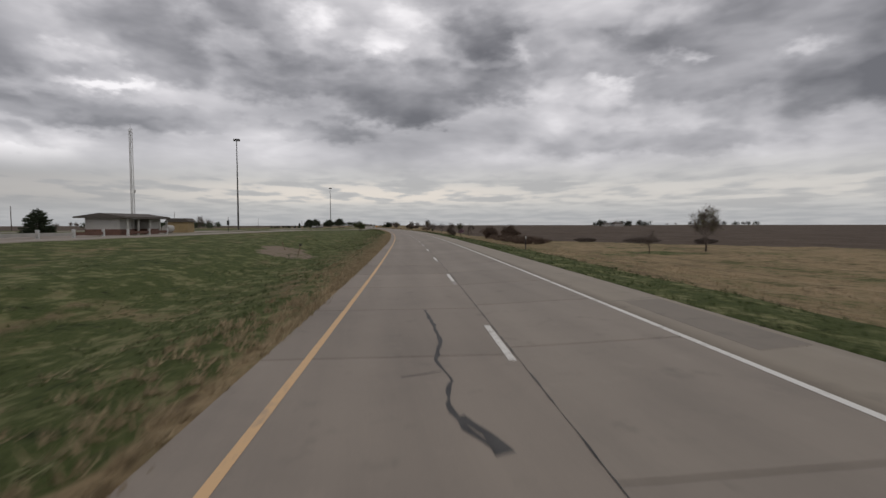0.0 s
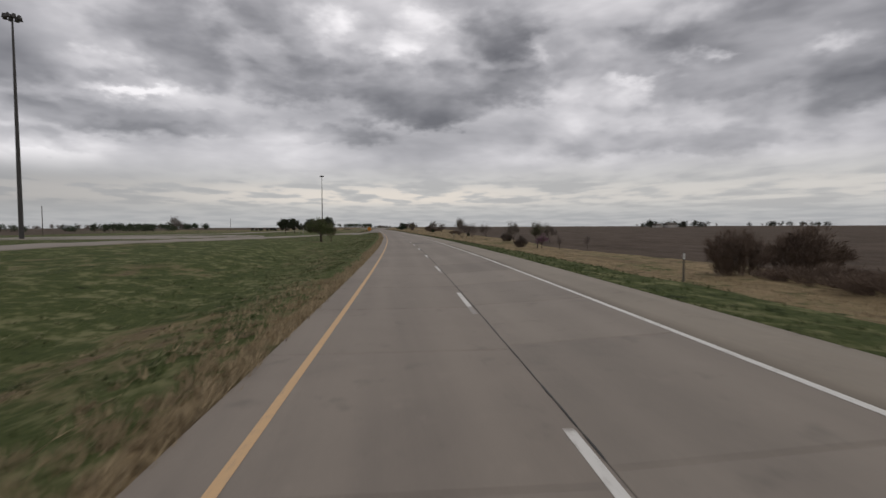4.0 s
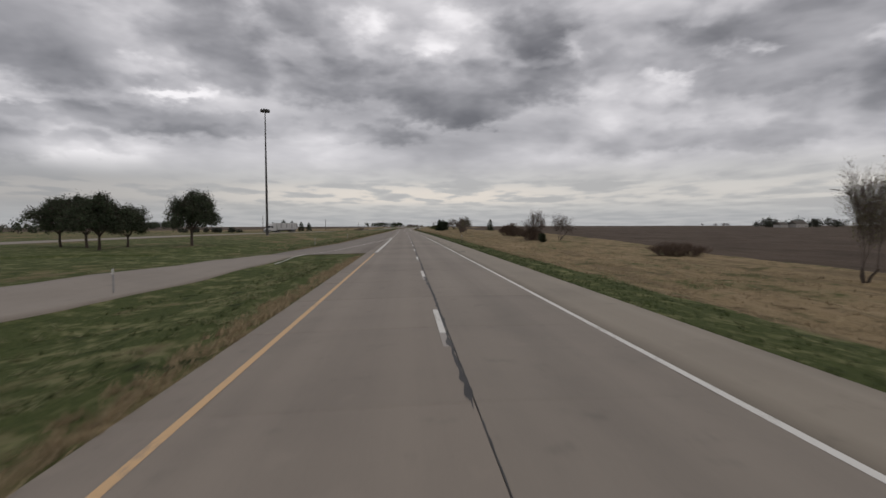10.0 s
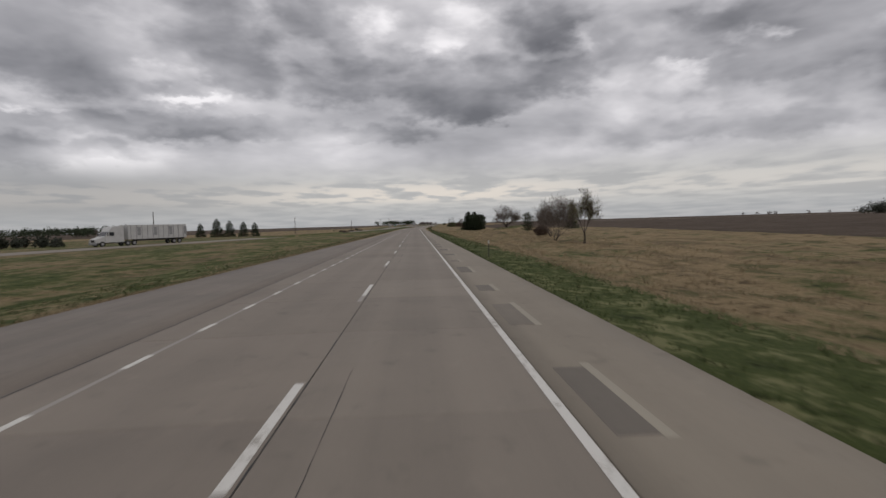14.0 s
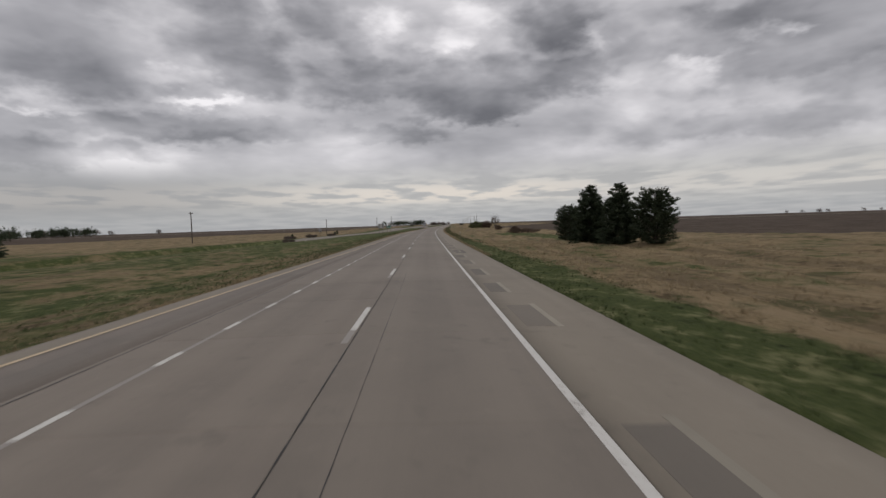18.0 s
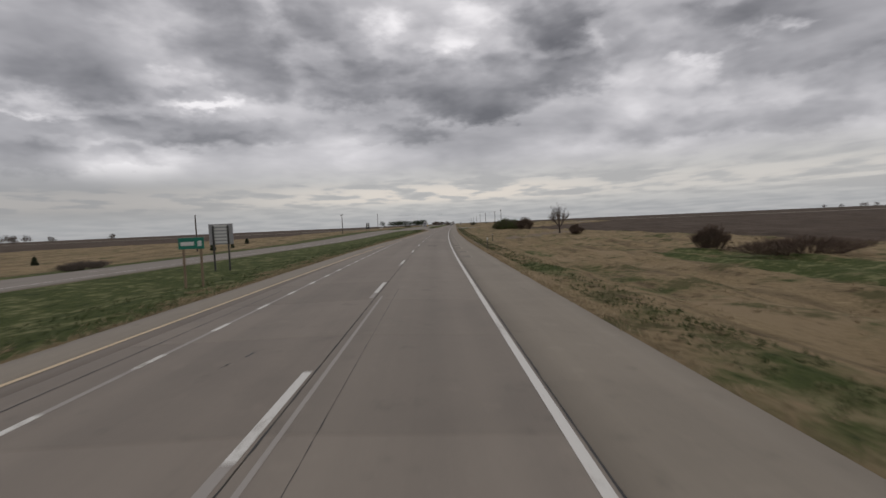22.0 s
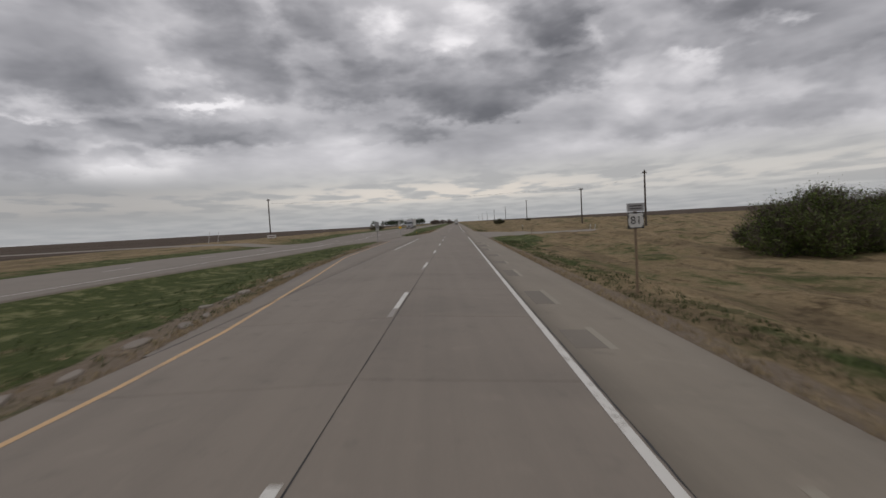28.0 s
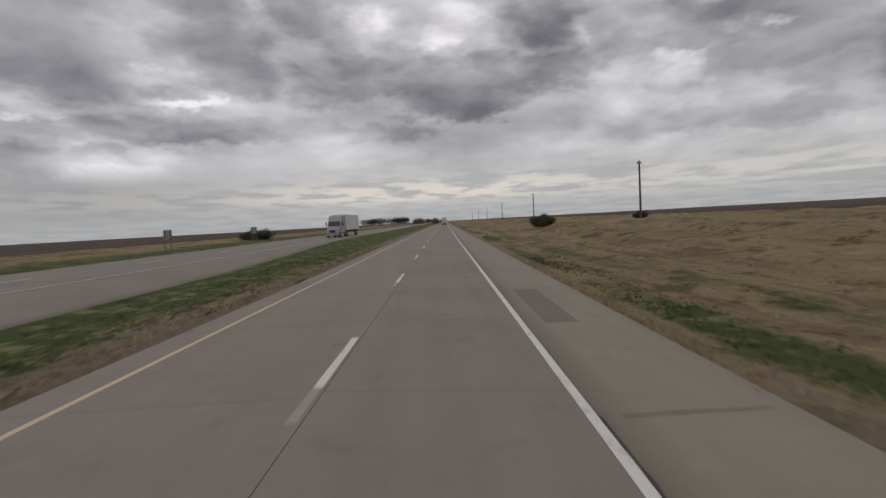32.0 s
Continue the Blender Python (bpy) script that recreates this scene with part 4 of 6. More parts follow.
faded = paint_material("faded_white_paint", (0.30, 0.277, 0.25), (0.25, 0.225, 0.205), 0.6)
smear_mesh = Shape().box(-0.07, -0.62, -0.01, 0.07, 0.62, 0.004).mesh("dash_smear", faded)
for k in range(-4, 120):
    phase = np.interp(10.57 + 12.192 * k, (100, 150, 420, 500, 750, 800), (1.33, 0.43, 0.43, 1.15, 1.15, 1.2))
    y = 10.57 + phase + 12.192 * k - 1.52
    if not 890 < y < 922:
        dash("lane_dash", 0.0, y, "white lane dash, worn at its ends", "lane dashes")
        if 0 < k < 80:
            dash("dash_smear", -0.01, y - 2.15, "faded smear of old paint at a dash end", "dash smears", mesh=smear_mesh)
dot_mesh = Shape().box(-0.06, -0.46, -0.01, 0.06, 0.46, 0.006).mesh("merge_dash", WHITE_PAINT)
for k in range(104):
    y = 396.9 + 3.05 * k
    if y < 712:
        dash("merge_dash", float(np.interp(y, (396, 505, 560, 650, 712), (-3.45, -3.2, -3.15, -3.25, -3.6))), y, "short white dash between through lane and merging lane", "merge dashes", mesh=dot_mesh)

# the merging lane's old line showing between its dashes
y9 = np.arange(396, 713, 4.0)
band("faded_merge_line", y9, np.interp(y9, (396, 505, 560, 650, 712), (-3.45, -3.2, -3.15, -3.25, -3.6)), 0.11, faded, "faded old line under the merge dashes", lambda o, y: road_z(o, y) + 0.003)

y10 = np.arange(618, 655, 3.0)
band("doubled_lane_line", y10, 0.30, 0.07, faded, "faded second line beside the lane dashes", lambda o, y: road_z(o, y) + 0.003)

# ---- repairs, seals and cracks ----
rnd = random.Random(5)
for k in range(88):
    y = 334 + 6.4 * k + rnd.uniform(-0.8, 0.8)
    if 866 < y < 925 or 636 < y < 668:
        continue
    w = rnd.uniform(0.5, 0.75)
    long = rnd.choice((1.6, 2.2, 2.6, 3.0))
    o = rnd.uniform(3.92, 4.02)
    mat = (PATCH_GREY, PATCH_MID, PATCH_GREY)[k % 3] if y < 600 or y > 925 else PATCH_MID
    rest = flat(mat, "shoulder_patch", [(o, y), (o + w, y), (o + w, y + long), (o, y + long)], 0.004, None)
    tagged(rest, "rectangular repair patch let into the shoulder", "pavement patch", "shoulder patches", "structure")
    edge = flat(PATCH_PALE, "shoulder_patch_edge", [(o + w, y - 0.1), (o + w + 0.16, y - 0.1), (o + w + 0.16, y + long + 0.25), (o + w, y + long + 0.25)], 0.004, None)
    tagged(edge, "pale mortar strip beside a shoulder patch", "pavement patch", "shoulder patch edges", "structure")
for o0, y0, o1, y1_, mat, label in ((0.22, 183.4, 1.38, 186.1, PATCH_DARK, "dark blotched repair patch in the right lane"), (1.48, 181.2, 2.38, 182.3, PATCH_DARK, "dark repair patch beside a saw cut"), 
                                    (-1.25, 208.7, -0.02, 210.8, PATCH_PALE, "pale square repair patch"), (-1.2, 246.6, -0.02, 248.6, PATCH_PALE, "pale repair patch in the left lane"), (0.25, 249.0, 3.5, 251.2, PATCH_GREY, "grey full-lane repair patch"),
                                    (4.3, 178.0, 5.6, 180.5, PATCH_GREY, "dark patch on the shoulder"), (-0.8, 893.5, 0.0, 896.5, PATCH_DARK, "short dark patch at the crossing"), (1.0, 690.4, 2.0, 693.0, PATCH_GREY, "faint dark patch in the right lane"),
                                    (4.2, 248.0, 5.6, 250.4, PATCH_GREY, "grey shoulder patch"), (4.3, 285.5, 5.7, 290.0, PATCH_GREY, "grey shoulder patch"), (4.3, 8.0, 5.4, 13.5, PATCH_MID, "darker stretch of shoulder"),
                                    (4.2, 563.0, 5.1, 568.0, PATCH_GREY, "long dark shoulder patch"), (4.2, 939.5, 5.0, 945.0, PATCH_GREY, "long dark shoulder patch")):
    tagged(flat(mat, "repair_patch", [(o0, y0), (o1, y0), (o1, y1_), (o0, y1_)], 0.0035, None), label, "pavement patch", kind="structure")


def seal(label, points, width, spread=0.35):
    """A tar-sealed crack that wanders along the given line."""
    r = random.Random(int(abs(points[0][1]) * 10))
    sh = Shape()
    left, right = [], []
    fine = []
    for (a, b), (c, d) in zip(points, points[1:]):
        n = max(2, int(math.hypot(c - a, d - b) / 0.25))
        fine += [(a + (c - a) * i / n, b + (d - b) * i / n) for i in range(n)]
    fine.append(points[-1])
    for i, (o, y) in enumerate(fine):
        ga = fine[max(i - 1, 0)]
        gb = fine[min(i + 1, len(fine) - 1)]
        dx, dy = gb[0] - ga[0], gb[1] - ga[1]
        l = math.hypot(dx, dy) or 1
        w = width * r.uniform(1 - spread, 1 + spread) / 2
        j = r.uniform(-0.3, 0.3) * width
        nx, ny = dy / l, -dx / l
        left.append(on_road(o - nx * (w + j), y - ny * (w + j), 0.0045))
        right.append(on_road(o + nx * (w - j), y + ny * (w - j), 0.0045))
    n = len(left)
    sh.add(left + right, [(i, n + i, n + i + 1, i + 1) for i in range(n - 1)])
    ob = part("sealed_crack", sh, TAR)
    tagged(ob, label, "crack", kind="structure")


seal("black tar seal wandering down the left lane", [(-1.42, 14.3), (-1.25, 12.0), (-1.2, 10.6), (-1.35, 9.2), (-1.18, 8.0), (-1.3, 7.0), (-1.15, 6.2), (-0.9, 5.6)], 0.07, 0.6)
seal("smear of tar beside the seal", [(-1.15, 6.6), (-0.95, 6.0), (-0.8, 5.5)], 0.16, 0.6)
for o, y in ((-1.62, 646.2), (-1.45, 646.9), (-0.6, 712.0), (1.6, 862.0), (1.9, 866.0), (1.2, 858.0)):
    seal("small dark oil spot", [(o, y), (o + 0.05, y + 0.3)], 0.05, 0.8)
seal("short cross crack", [(-1.95, 8.3), (-1.3, 8.5)], 0.04)
seal("tar smear beside the yellow line", [(-3.5, 68.4), (-3.4, 69.6), (-3.5, 71.2)], 0.07, 0.6)
seal("short upright crack in the left lane", [(-1.02, 170.6), (-0.98, 168.2)], 0.035)
seal("tar seal curving beside a lane dash", [(-0.02, 168.7), (0.03, 167.9), (0.02, 167.1), (0.05, 166.2), (0.1, 164.0)], 0.06, 0.7)
seal("crack across the lane divide", [(-0.35, 99.5), (-0.2, 97.6), (0.05, 95.6)], 0.07, 0.6)
seal("straight crack in the left lane", [(-2.75, 215.5), (-2.65, 212.0)], 0.05)
seal("crack along the lane divide", [(0.06, 296), (0.12, 306), (0.04, 312), (0.12, 322), (0.02, 330), (0.1, 340), (0.05, 352), (0.1, 362)], 0.075, 0.9)
for o, y in ((2.20, 357.0), (2.12, 355.9), (2.17, 355.1), (2.19, 354.1), (2.15, 353.2)):
    seal("small dark oil spot", [(o, y), (o + 0.04, y + 0.22)], 0.06, 0.8)
seal("joint along the merging lane", [(-4.45, y) for y in range(338, 505, 8)], 0.035)
seal("joint along the merging lane", [(float(v), y) for y, v in zip(range(505, 660, 8), np.linspace(-4.45, -3.9, 20))], 0.03)
seal("joint along the shoulder", [(3.715, y) for y in range(600, 886, 8)], 0.022, 0.6)
seal("open joint between lane and crossing", [(3.715, y) for y in range(886, 940, 6)], 0.035, 0.7)
seal("worn joint along the lane divide at the crossing", [(0.125, y) for y in range(880, 932, 4)], 0.03, 0.9)
seal("joint beside the left-turn lane", [(-4.5, y) for y in range(822, 893, 5)], 0.03, 0.6)
seal("joint along the crossing's mouth", [(6.29, y) for y in range(884, 926, 5)], 0.035, 0.6)
for y in range(0, 880, 40):
    seal("dark worn joint along the lane divide", [(0.125, y + 0.5), (0.12, y + 13), (0.13, y + 27), (0.125, y + 39.5)], 0.017, 0.9)
for y, long in ((380, 34), (436, 30), (500, 46), (574, 30), (622, 34)):
    seal("thin seam in the right lane", [(0.7, y), (0.71, y + long)], 0.009, 0.9)
for line in ([(1.42, 180.2), (1.42, 186.4)], [(0.2, 183.3), (0.2, 186.2)], [(0.2, 186.15), (1.5, 186.1)], [(0.3, 184.6), (0.8, 184.75), (1.3, 184.5)], [(1.42, 182.35), (2.55, 182.35)], [(2.4, 183.2), (2.4, 180.6)], [(1.42, 181.15), (2.5, 181.1)]):
    seal("dark saw cut round the patches", line, 0.03, 0.7)
for y, a, b in ((13.6, 4.0, 5.4), (566.5, 3.9, 6.1), (694.0, 4.2, 5.6), (877.5, 3.9, 6.0), (893.0, -6.0, -0.2), (934.0, 4.0, 6.0)):
    seal("cross joint in the pavement", [(a, y), (b, y + 0.15)], 0.03)


# ---- plants ----
def limb(r, sh, tips, a, way, length, radius, depth, spread, lift, sides, wind):
    """One branch in three bent pieces, with its own branches."""
    p, w = Vector(a), Vector(way).normalized()
    cuts = 3 if depth > 1 else 2
    for i in range(cuts):
        w = (w + Vector((r.uniform(-1, 1) + wind, r.uniform(-1, 1), r.uniform(-0.6, 1) * lift)) * 0.16).normalized()
        q = p + w * (length / cuts)
        ra, rb = radius * (1 - 0.55 * i / cuts), radius * (1 - 0.55 * (i + 1) / cuts)
        sh.tube(p, q, ra, rb, max(3, sides - (2 if depth < 3 else 0)), False)
        p = q
        if depth > 0 and (i > 0 or depth < 3):
            for _ in range(2 if depth > 1 else 3):
                t = r.uniform(0, 2 * math.pi)
                side = w.orthogonal().normalized()
                side.rotate(Matrix.Rotation(t, 3, w))
                limb(r, sh, tips, p, w + side * spread * r.uniform(0.6, 1.3) + Vector((0, 0, lift * 0.25)), length * r.uniform(0.5, 0.75), rb * 0.74, depth - 1, spread, lift, sides, wind)
    tips.append((p, w))


def leaf_cloud(r, centres, count, reach, size, mat, name, droop=0.0):
    """Many small leaf clumps, each a bent pair of triangles, round the given places."""
    rs = np.random.RandomState(r.randint(0, 10 ** 6))
    c = np.array([tuple(p) for p in centres])
    pick = c[rs.randint(0, len(c), count)]
    at = pick + rs.normal(0, 1, (count, 3)) * reach
    at[:, 2] -= droop * np.abs(rs.normal(0, 1, count))
    at[:, 2] = np.maximum(at[:, 2], 0.03)
    u = rs.normal(0, 1, (count, 3))
    u /= np.linalg.norm(u, axis=1)[:, None]
    v = np.cross(u, rs.normal(0, 1, (count, 3)))
    v /= np.linalg.norm(v, axis=1)[:, None] + 1e-9
    s = size * rs.uniform(0.6, 1.4, (count, 1))
    corners = np.stack([at - u * s, at + v * s * 0.45, at + u * s, at - v * s * 0.45], 1)
    corners[:, 1, 2] += s[:, 0] * 0.15
    return big_mesh(name, corners.reshape(-1, 3), np.arange(count * 4).reshape(-1, 4), mat)


def twig_cloud(r, tips, count, length, width, mat, name, wander=0.55):
    """Fine twigs: slivers that grow on from the branch ends."""
    rs = np.random.RandomState(r.randint(0, 10 ** 6))
    p = np.array([tuple(a) for a, _ in tips])
    w = np.array([tuple(b) for _, b in tips])
    k = rs.randint(0, len(p), count)
    way = w[k] + rs.normal(0, wander, (count, 3))
    way[:, 2] += 0.25
    way /= np.linalg.norm(way, axis=1)[:, None]
    size = length * rs.uniform(0.4, 1.3, (count, 1))
    a = p[k] + rs.normal(0, 0.3, (count, 3)) * length * 0.5
    a[:, 2] = np.maximum(a[:, 2], 0.05)
    side = np.cross(way, rs.normal(0, 1, (count, 3)))
    side /= np.linalg.norm(side, axis=1)[:, None] + 1e-9
    bend = a + way * size * 0.55 + rs.normal(0, 0.08, (count, 3)) * size
    tip = a + way * size + rs.normal(0, 0.1, (count, 3)) * size
    corners = np.stack([a - side * width, a + side * width, bend + side * width * 0.7, tip, bend - side * width * 0.7], 1)
    return big_mesh(name, corners.reshape(-1, 3), np.arange(count * 5).reshape(-1, 5), mat)


def broad_tree(name, label, seed, h, w, leaves=0, leaf=LEAF, size=0.10, depth=3, stems=1, spread=0.8, bole=0.28, wind=0.0, twig=TWIG, radius=None, reach=0.16, group="", twigs=1.0):
    """A tapered trunk with limbs down to twigs, in unit scale metres, and a crown of leaf clumps."""
    r = random.Random(seed)
    root = thing(name, label, "shrub" if h < 2.6 and stems > 1 else "tree", group)
    trunk, branches, tips = Shape(), Shape(), []
    radius = radius or h * 0.022
    for s in range(stems):
        lean = Vector((r.uniform(-1, 1), r.uniform(-1, 1), 0)) * (0.07 if stems == 1 else 0.38)
        p, q = Vector((0, 0, -0.1)) + lean * 0.3, Vector((0, 0, h * bole)) + lean * h * 0.25
        mid = (p + q) / 2 + Vector((r.uniform(-1, 1), r.uniform(-1, 1), 0)) * h * 0.012
        rr = radius / (1 if stems == 1 else stems ** 0.55)
        trunk.tube(p, p + (mid - p) * 0.25, rr * 1.6, rr * 1.1, 8)
        trunk.tube(p + (mid - p) * 0.25, mid, rr * 1.1, rr * 0.95, 8, False)
        trunk.tube(mid, q, rr * 0.95, rr * 0.8, 8, False)
        arms = r.randint(4, 6) if stems == 1 else r.randint(2, 3)
        for i in range(arms):
            t = 2 * math.pi * (i + r.random() * 0.7) / arms
            out = w / max(h * (1 - bole), 0.5) * 0.62
            way = Vector((math.cos(t) * out, math.sin(t) * out, 0.75)) + lean
            start = q - Vector((0, 0, r.uniform(0, 0.25) * h * bole))
            limb(r, branches, tips, start, way, h * (1 - bole) * r.uniform(0.42, 0.58), rr * 0.55, depth, spread, 0.7, 6, wind)
        limb(r, branches, tips, q, Vector((lean.x, lean.y, 1)), h * (1 - bole) * 0.55, rr * 0.62, depth, spread, 0.8, 6, wind)
    # bring the crown to its true height and width
    v = np.array(branches.v)
    top = np.percentile(v[:, 2], 99.5)
    wide = np.percentile(np.hypot(v[:, 0], v[:, 1]), 97)
    base = h * bole * 0.9
    k = (h - base) / max(top - base, 0.1)
    kw = w / 2 / max(wide, 0.1)
    fit = lambda p: (p[0] * (1 + (kw - 1) * min(1, max(0, (p[2] - base * 0.6) / (h * 0.25)))), p[1] * (1 + (kw - 1) * min(1, max(0, (p[2] - base * 0.6) / (h * 0.25)))), p[2] if p[2] < base else base + (p[2] - base) * k)
    branches.v = [fit(p) for p in branches.v]
    part("trunk", trunk, BARK, root)
    tagged(part("crown_frame", branches, twig, root), kind="stuff")
    ends = [fit(p) for p, _ in tips]
    haze = new("twig_mass", twig_cloud(r, [(fit(p), w) for p, w in tips], int(250 * h * w * twigs), 0.09 * h + 0.1, 0.0052, twig, "twig_mass"))
    haze.parent = root
    tagged(haze, kind="stuff")
    if leaves:
        crown = new("crown", leaf_cloud(r, ends, leaves, reach, size, leaf, "crown"))
        crown.parent = root
    return root


def conifer(name, label, seed, h, w, count, bole=0.06, round_top=0.0, ragged=0.12, group=""):
    """An evergreen: a straight trunk and tiers of boughs, each a frond of needle sprays."""
    r = random.Random(seed)
    rs = np.random.RandomState(seed)
    root = thing(name, label, "tree", group)
    trunk = Shape().tube((0, 0, -0.1), (0, 0, h * 0.9), h * 0.02 + 0.04, 0.02, 8)
    boughs = Shape()
    tiers = int(7 + h * 1.7)
    fronds = []
    for i in range(tiers):
        f = i / (tiers - 1)
        z = h * (bole + (0.95 - bole) * f)
        prof = (1 - f) ** 0.58 + 0.03 if not round_top else math.sqrt(max(0.03, 1 - ((f - 0.35) / 0.68) ** 2))
        n = 9 if f < 0.8 else 6
        for k in range(n):
            t = 2 * math.pi * (k + r.random()) / n
            out = w / 2 * prof * r.uniform(1 - 3.2 * ragged, 1 + ragged)
            rise = 0.30 * f + 0.05 + r.uniform(-0.1, 0.1) + (0.25 if round_top else 0)
            z0 = z + r.uniform(-0.3, 0.3) * h / tiers
            e = Vector((math.cos(t) * out, math.sin(t) * out, max(z0 + out * rise, 0.08)))
            boughs.tube((0, 0, z0), e, 0.02 + 0.004 * h * (1 - f), 0.008, 3, False)
            fronds.append((0, 0, z0, e.x, e.y, e.z, out))
    fr = np.array(fronds)
    pick = rs.choice(len(fr), count, p=(fr[:, 6] + 0.12) ** 1.4 / np.sum((fr[:, 6] + 0.12) ** 1.4))
    fr = fr[pick]
    a, e = fr[:, :3], fr[:, 3:6]
    s = rs.uniform(0.12, 1.0, (count, 1)) ** 0.7
    along = (e - a) / (np.linalg.norm(e - a, axis=1)[:, None] + 1e-9)
    cross = np.stack([-along[:, 1], along[:, 0], 0 * along[:, 0]], 1)
    lay = rs.normal(0, 0.16, (count, 1)) * (fr[:, 6:7] * (1.15 - s) + 0.12)
    at = a + (e - a) * s + cross * lay + rs.normal(0, 0.022 * w, (count, 3)) * np.array((1, 1, 0.8))
    at[:, 2] -= np.abs(rs.normal(0, 0.02, count)) * h * 0.5
    at[:, 2] = np.maximum(at[:, 2], 0.05)
    way = along + cross * np.sign(lay) * 0.7 + rs.normal(0, 0.3, (count, 3))
    way /= np.linalg.norm(way, axis=1)[:, None]
    side = np.cross(way, rs.normal(0, 1, (count, 3)))
    side /= np.linalg.norm(side, axis=1)[:, None] + 1e-9
    size = (0.05 + 0.013 * h) * rs.uniform(0.6, 1.4, (count, 1))
    corners = np.stack([at - way * size, at + side * size * 0.3, at + way * size, at - side * size * 0.3], 1)
    part("trunk", trunk, BARK, root)
    tagged(part("bough_frame", boughs, BARK, root), kind="stuff")
    crown = new("crown", big_mesh("crown", corners.reshape(-1, 3), np.arange(count * 4).reshape(-1, 4), NEEDLE))
    crown.parent = root
    return root


def shrub(name, label, seed, h, w, twigs=TWIG_RED, leaves=0, leaf=LEAF_DARK, deep=None, stems=26, group="", category="shrub"):
    """A thicket: many thin stems that fork, wider than high if need be, with or without leaf."""
    r = random.Random(seed)
    root = thing(name, label, category, group)
    sh, ends = Shape(), []
    deep = deep or w
    for _ in range(stems):
        t, rad = r.uniform(0, 2 * math.pi), math.sqrt(r.random())
        p = Vector((math.cos(t) * rad * w * 0.36, math.sin(t) * rad * deep * 0.36, -0.05))
        peak = h * (1 - 0.5 * rad ** 2) * r.uniform(0.65, 1.05)
        for _ in range(3):
            q = p + Vector((p.x * 0.35 + r.uniform(-0.16, 0.16) * w * 0.4, p.y * 0.35 + r.uniform(-0.16, 0.16) * deep * 0.4, peak * r.uniform(0.5, 0.7)))
            sh.tube(p, q, 0.018 + 0.003 * h, 0.010, 3, False)
            ends += [tuple(p + (q - p) * r.uniform(0.08, 0.9)) for _ in range(6)]
            for _ in range(5):
                e = q + Vector((r.uniform(-0.28, 0.28) * w * 0.4, r.uniform(-0.28, 0.28) * deep * 0.4, peak * r.uniform(0.05, 0.42)))
                sh.tube(q, e, 0.011, 0.005, 3, False)
                ends += [tuple(e), tuple((q + e) / 2)]
                for _ in range(3):
                    g = e + Vector((r.uniform(-0.2, 0.2), r.uniform(-0.2, 0.2), r.uniform(-0.05, 0.3))) * (0.35 + 0.15 * h)
                    sh.tube(e, g, 0.006, 0.004, 3, False)
                    ends.append(tuple(g))
    tagged(part("stem_frame", sh, twigs, root), kind="stuff")
    haze = new("twig_mass", twig_cloud(r, [(e, (e[0] * 0.3, e[1] * 0.3, 0.8)) for e in ends], int(2100 * h * math.sqrt(w * deep) / 2), 0.3 + 0.08 * h, 0.009, twigs, "twig_mass"))
    haze.parent = root
    tagged(haze, kind="stuff")
    if leaves:
        crown = new("foliage", leaf_cloud(r, ends, leaves, 0.12 + 0.05 * h, 0.075, leaf, "foliage"))
        crown.parent = root
    return root


def plant(ob, o, y, turn=0.0, scale=1.0, sink=0.0, wide=1.0):
    ob.matrix_world = Matrix.Translation(spot(o, y, -sink)) @ Matrix.Rotation(radians(turn), 4, "Z") @ Matrix.Diagonal((scale * wide, scale * wide, scale, 1))
    return ob


def again(ob, o, y, turn, scale=1.0, label="", sink=0.0, wide=1.0):
    m = Matrix.Translation(spot(o, y, -sink)) @ Matrix.Rotation(radians(turn), 4, "Z")
    c = copy_thing(ob, m)
    c.scale = (scale * wide, scale * wide, scale)
    if label:
        tagged(c, label)
    return c


# right of the road, from south to north
airy = plant(broad_tree("field_tree", "slender young tree with thin greenish spring crown", 11, 7.0, 4.4, 900, LEAF_PALE, 0.10, 3, bole=0.22, reach=0.22), 48.0, 73.0)
small_bare = plant(broad_tree("small_tree", "small bare tree with a low round crown", 12, 3.1, 2.6, 0, depth=3, bole=0.3), 34.2, 66.8)
thicket = plant(shrub("brush_thicket", "low tan brush at the field's edge", 13, 1.3, 9.0, TWIG, deep=5.0, stems=50), 58, 112)
for o, y, s, t in ((70, 104, 0.9, 40), (47, 122, 0.8, 100)):
    again(thicket, o, y, t, s)
bush_big = plant(shrub("bare_bush", "tall rounded bare bush, reddish brown", 14, 4.1, 6.0, stems=40), 34.8, 155.6)
again(bush_big, 28.4, 156.1, 80, 0.92, wide=0.85)
brush = plant(shrub("brush_row", "long row of low reddish brush above the ditch", 15, 1.7, 8.0, deep=12.0, stems=60), 29.5, 140)
for o, y, t, s in ((29.0, 126, 10, 1.0), (28.5, 113, -8, 1.05), (31, 149, 5, 0.9)):
    again(brush, o, y, t, s)
bare_b = plant(broad_tree("bare_tree", "leafless tree with fine upswept twigs", 16, 5.4, 4.7, 260, LEAF_PALE, 0.07, 3, bole=0.24), 30.1, 242.5)
green_up = plant(broad_tree("leafing_tree", "upright tree just coming into green leaf", 17, 5.5, 3.2, 1700, LEAF, 0.085, 3, bole=0.24, spread=0.6, reach=0.20), 30.5, 223.8)
redbud = plant(broad_tree("redbud_tree", "small flowering tree with a flat purple crown", 18, 3.1, 3.6, 1700, BLOSSOM, 0.065, 3, bole=0.34, spread=0.9, reach=0.16), 30.1, 219.3)
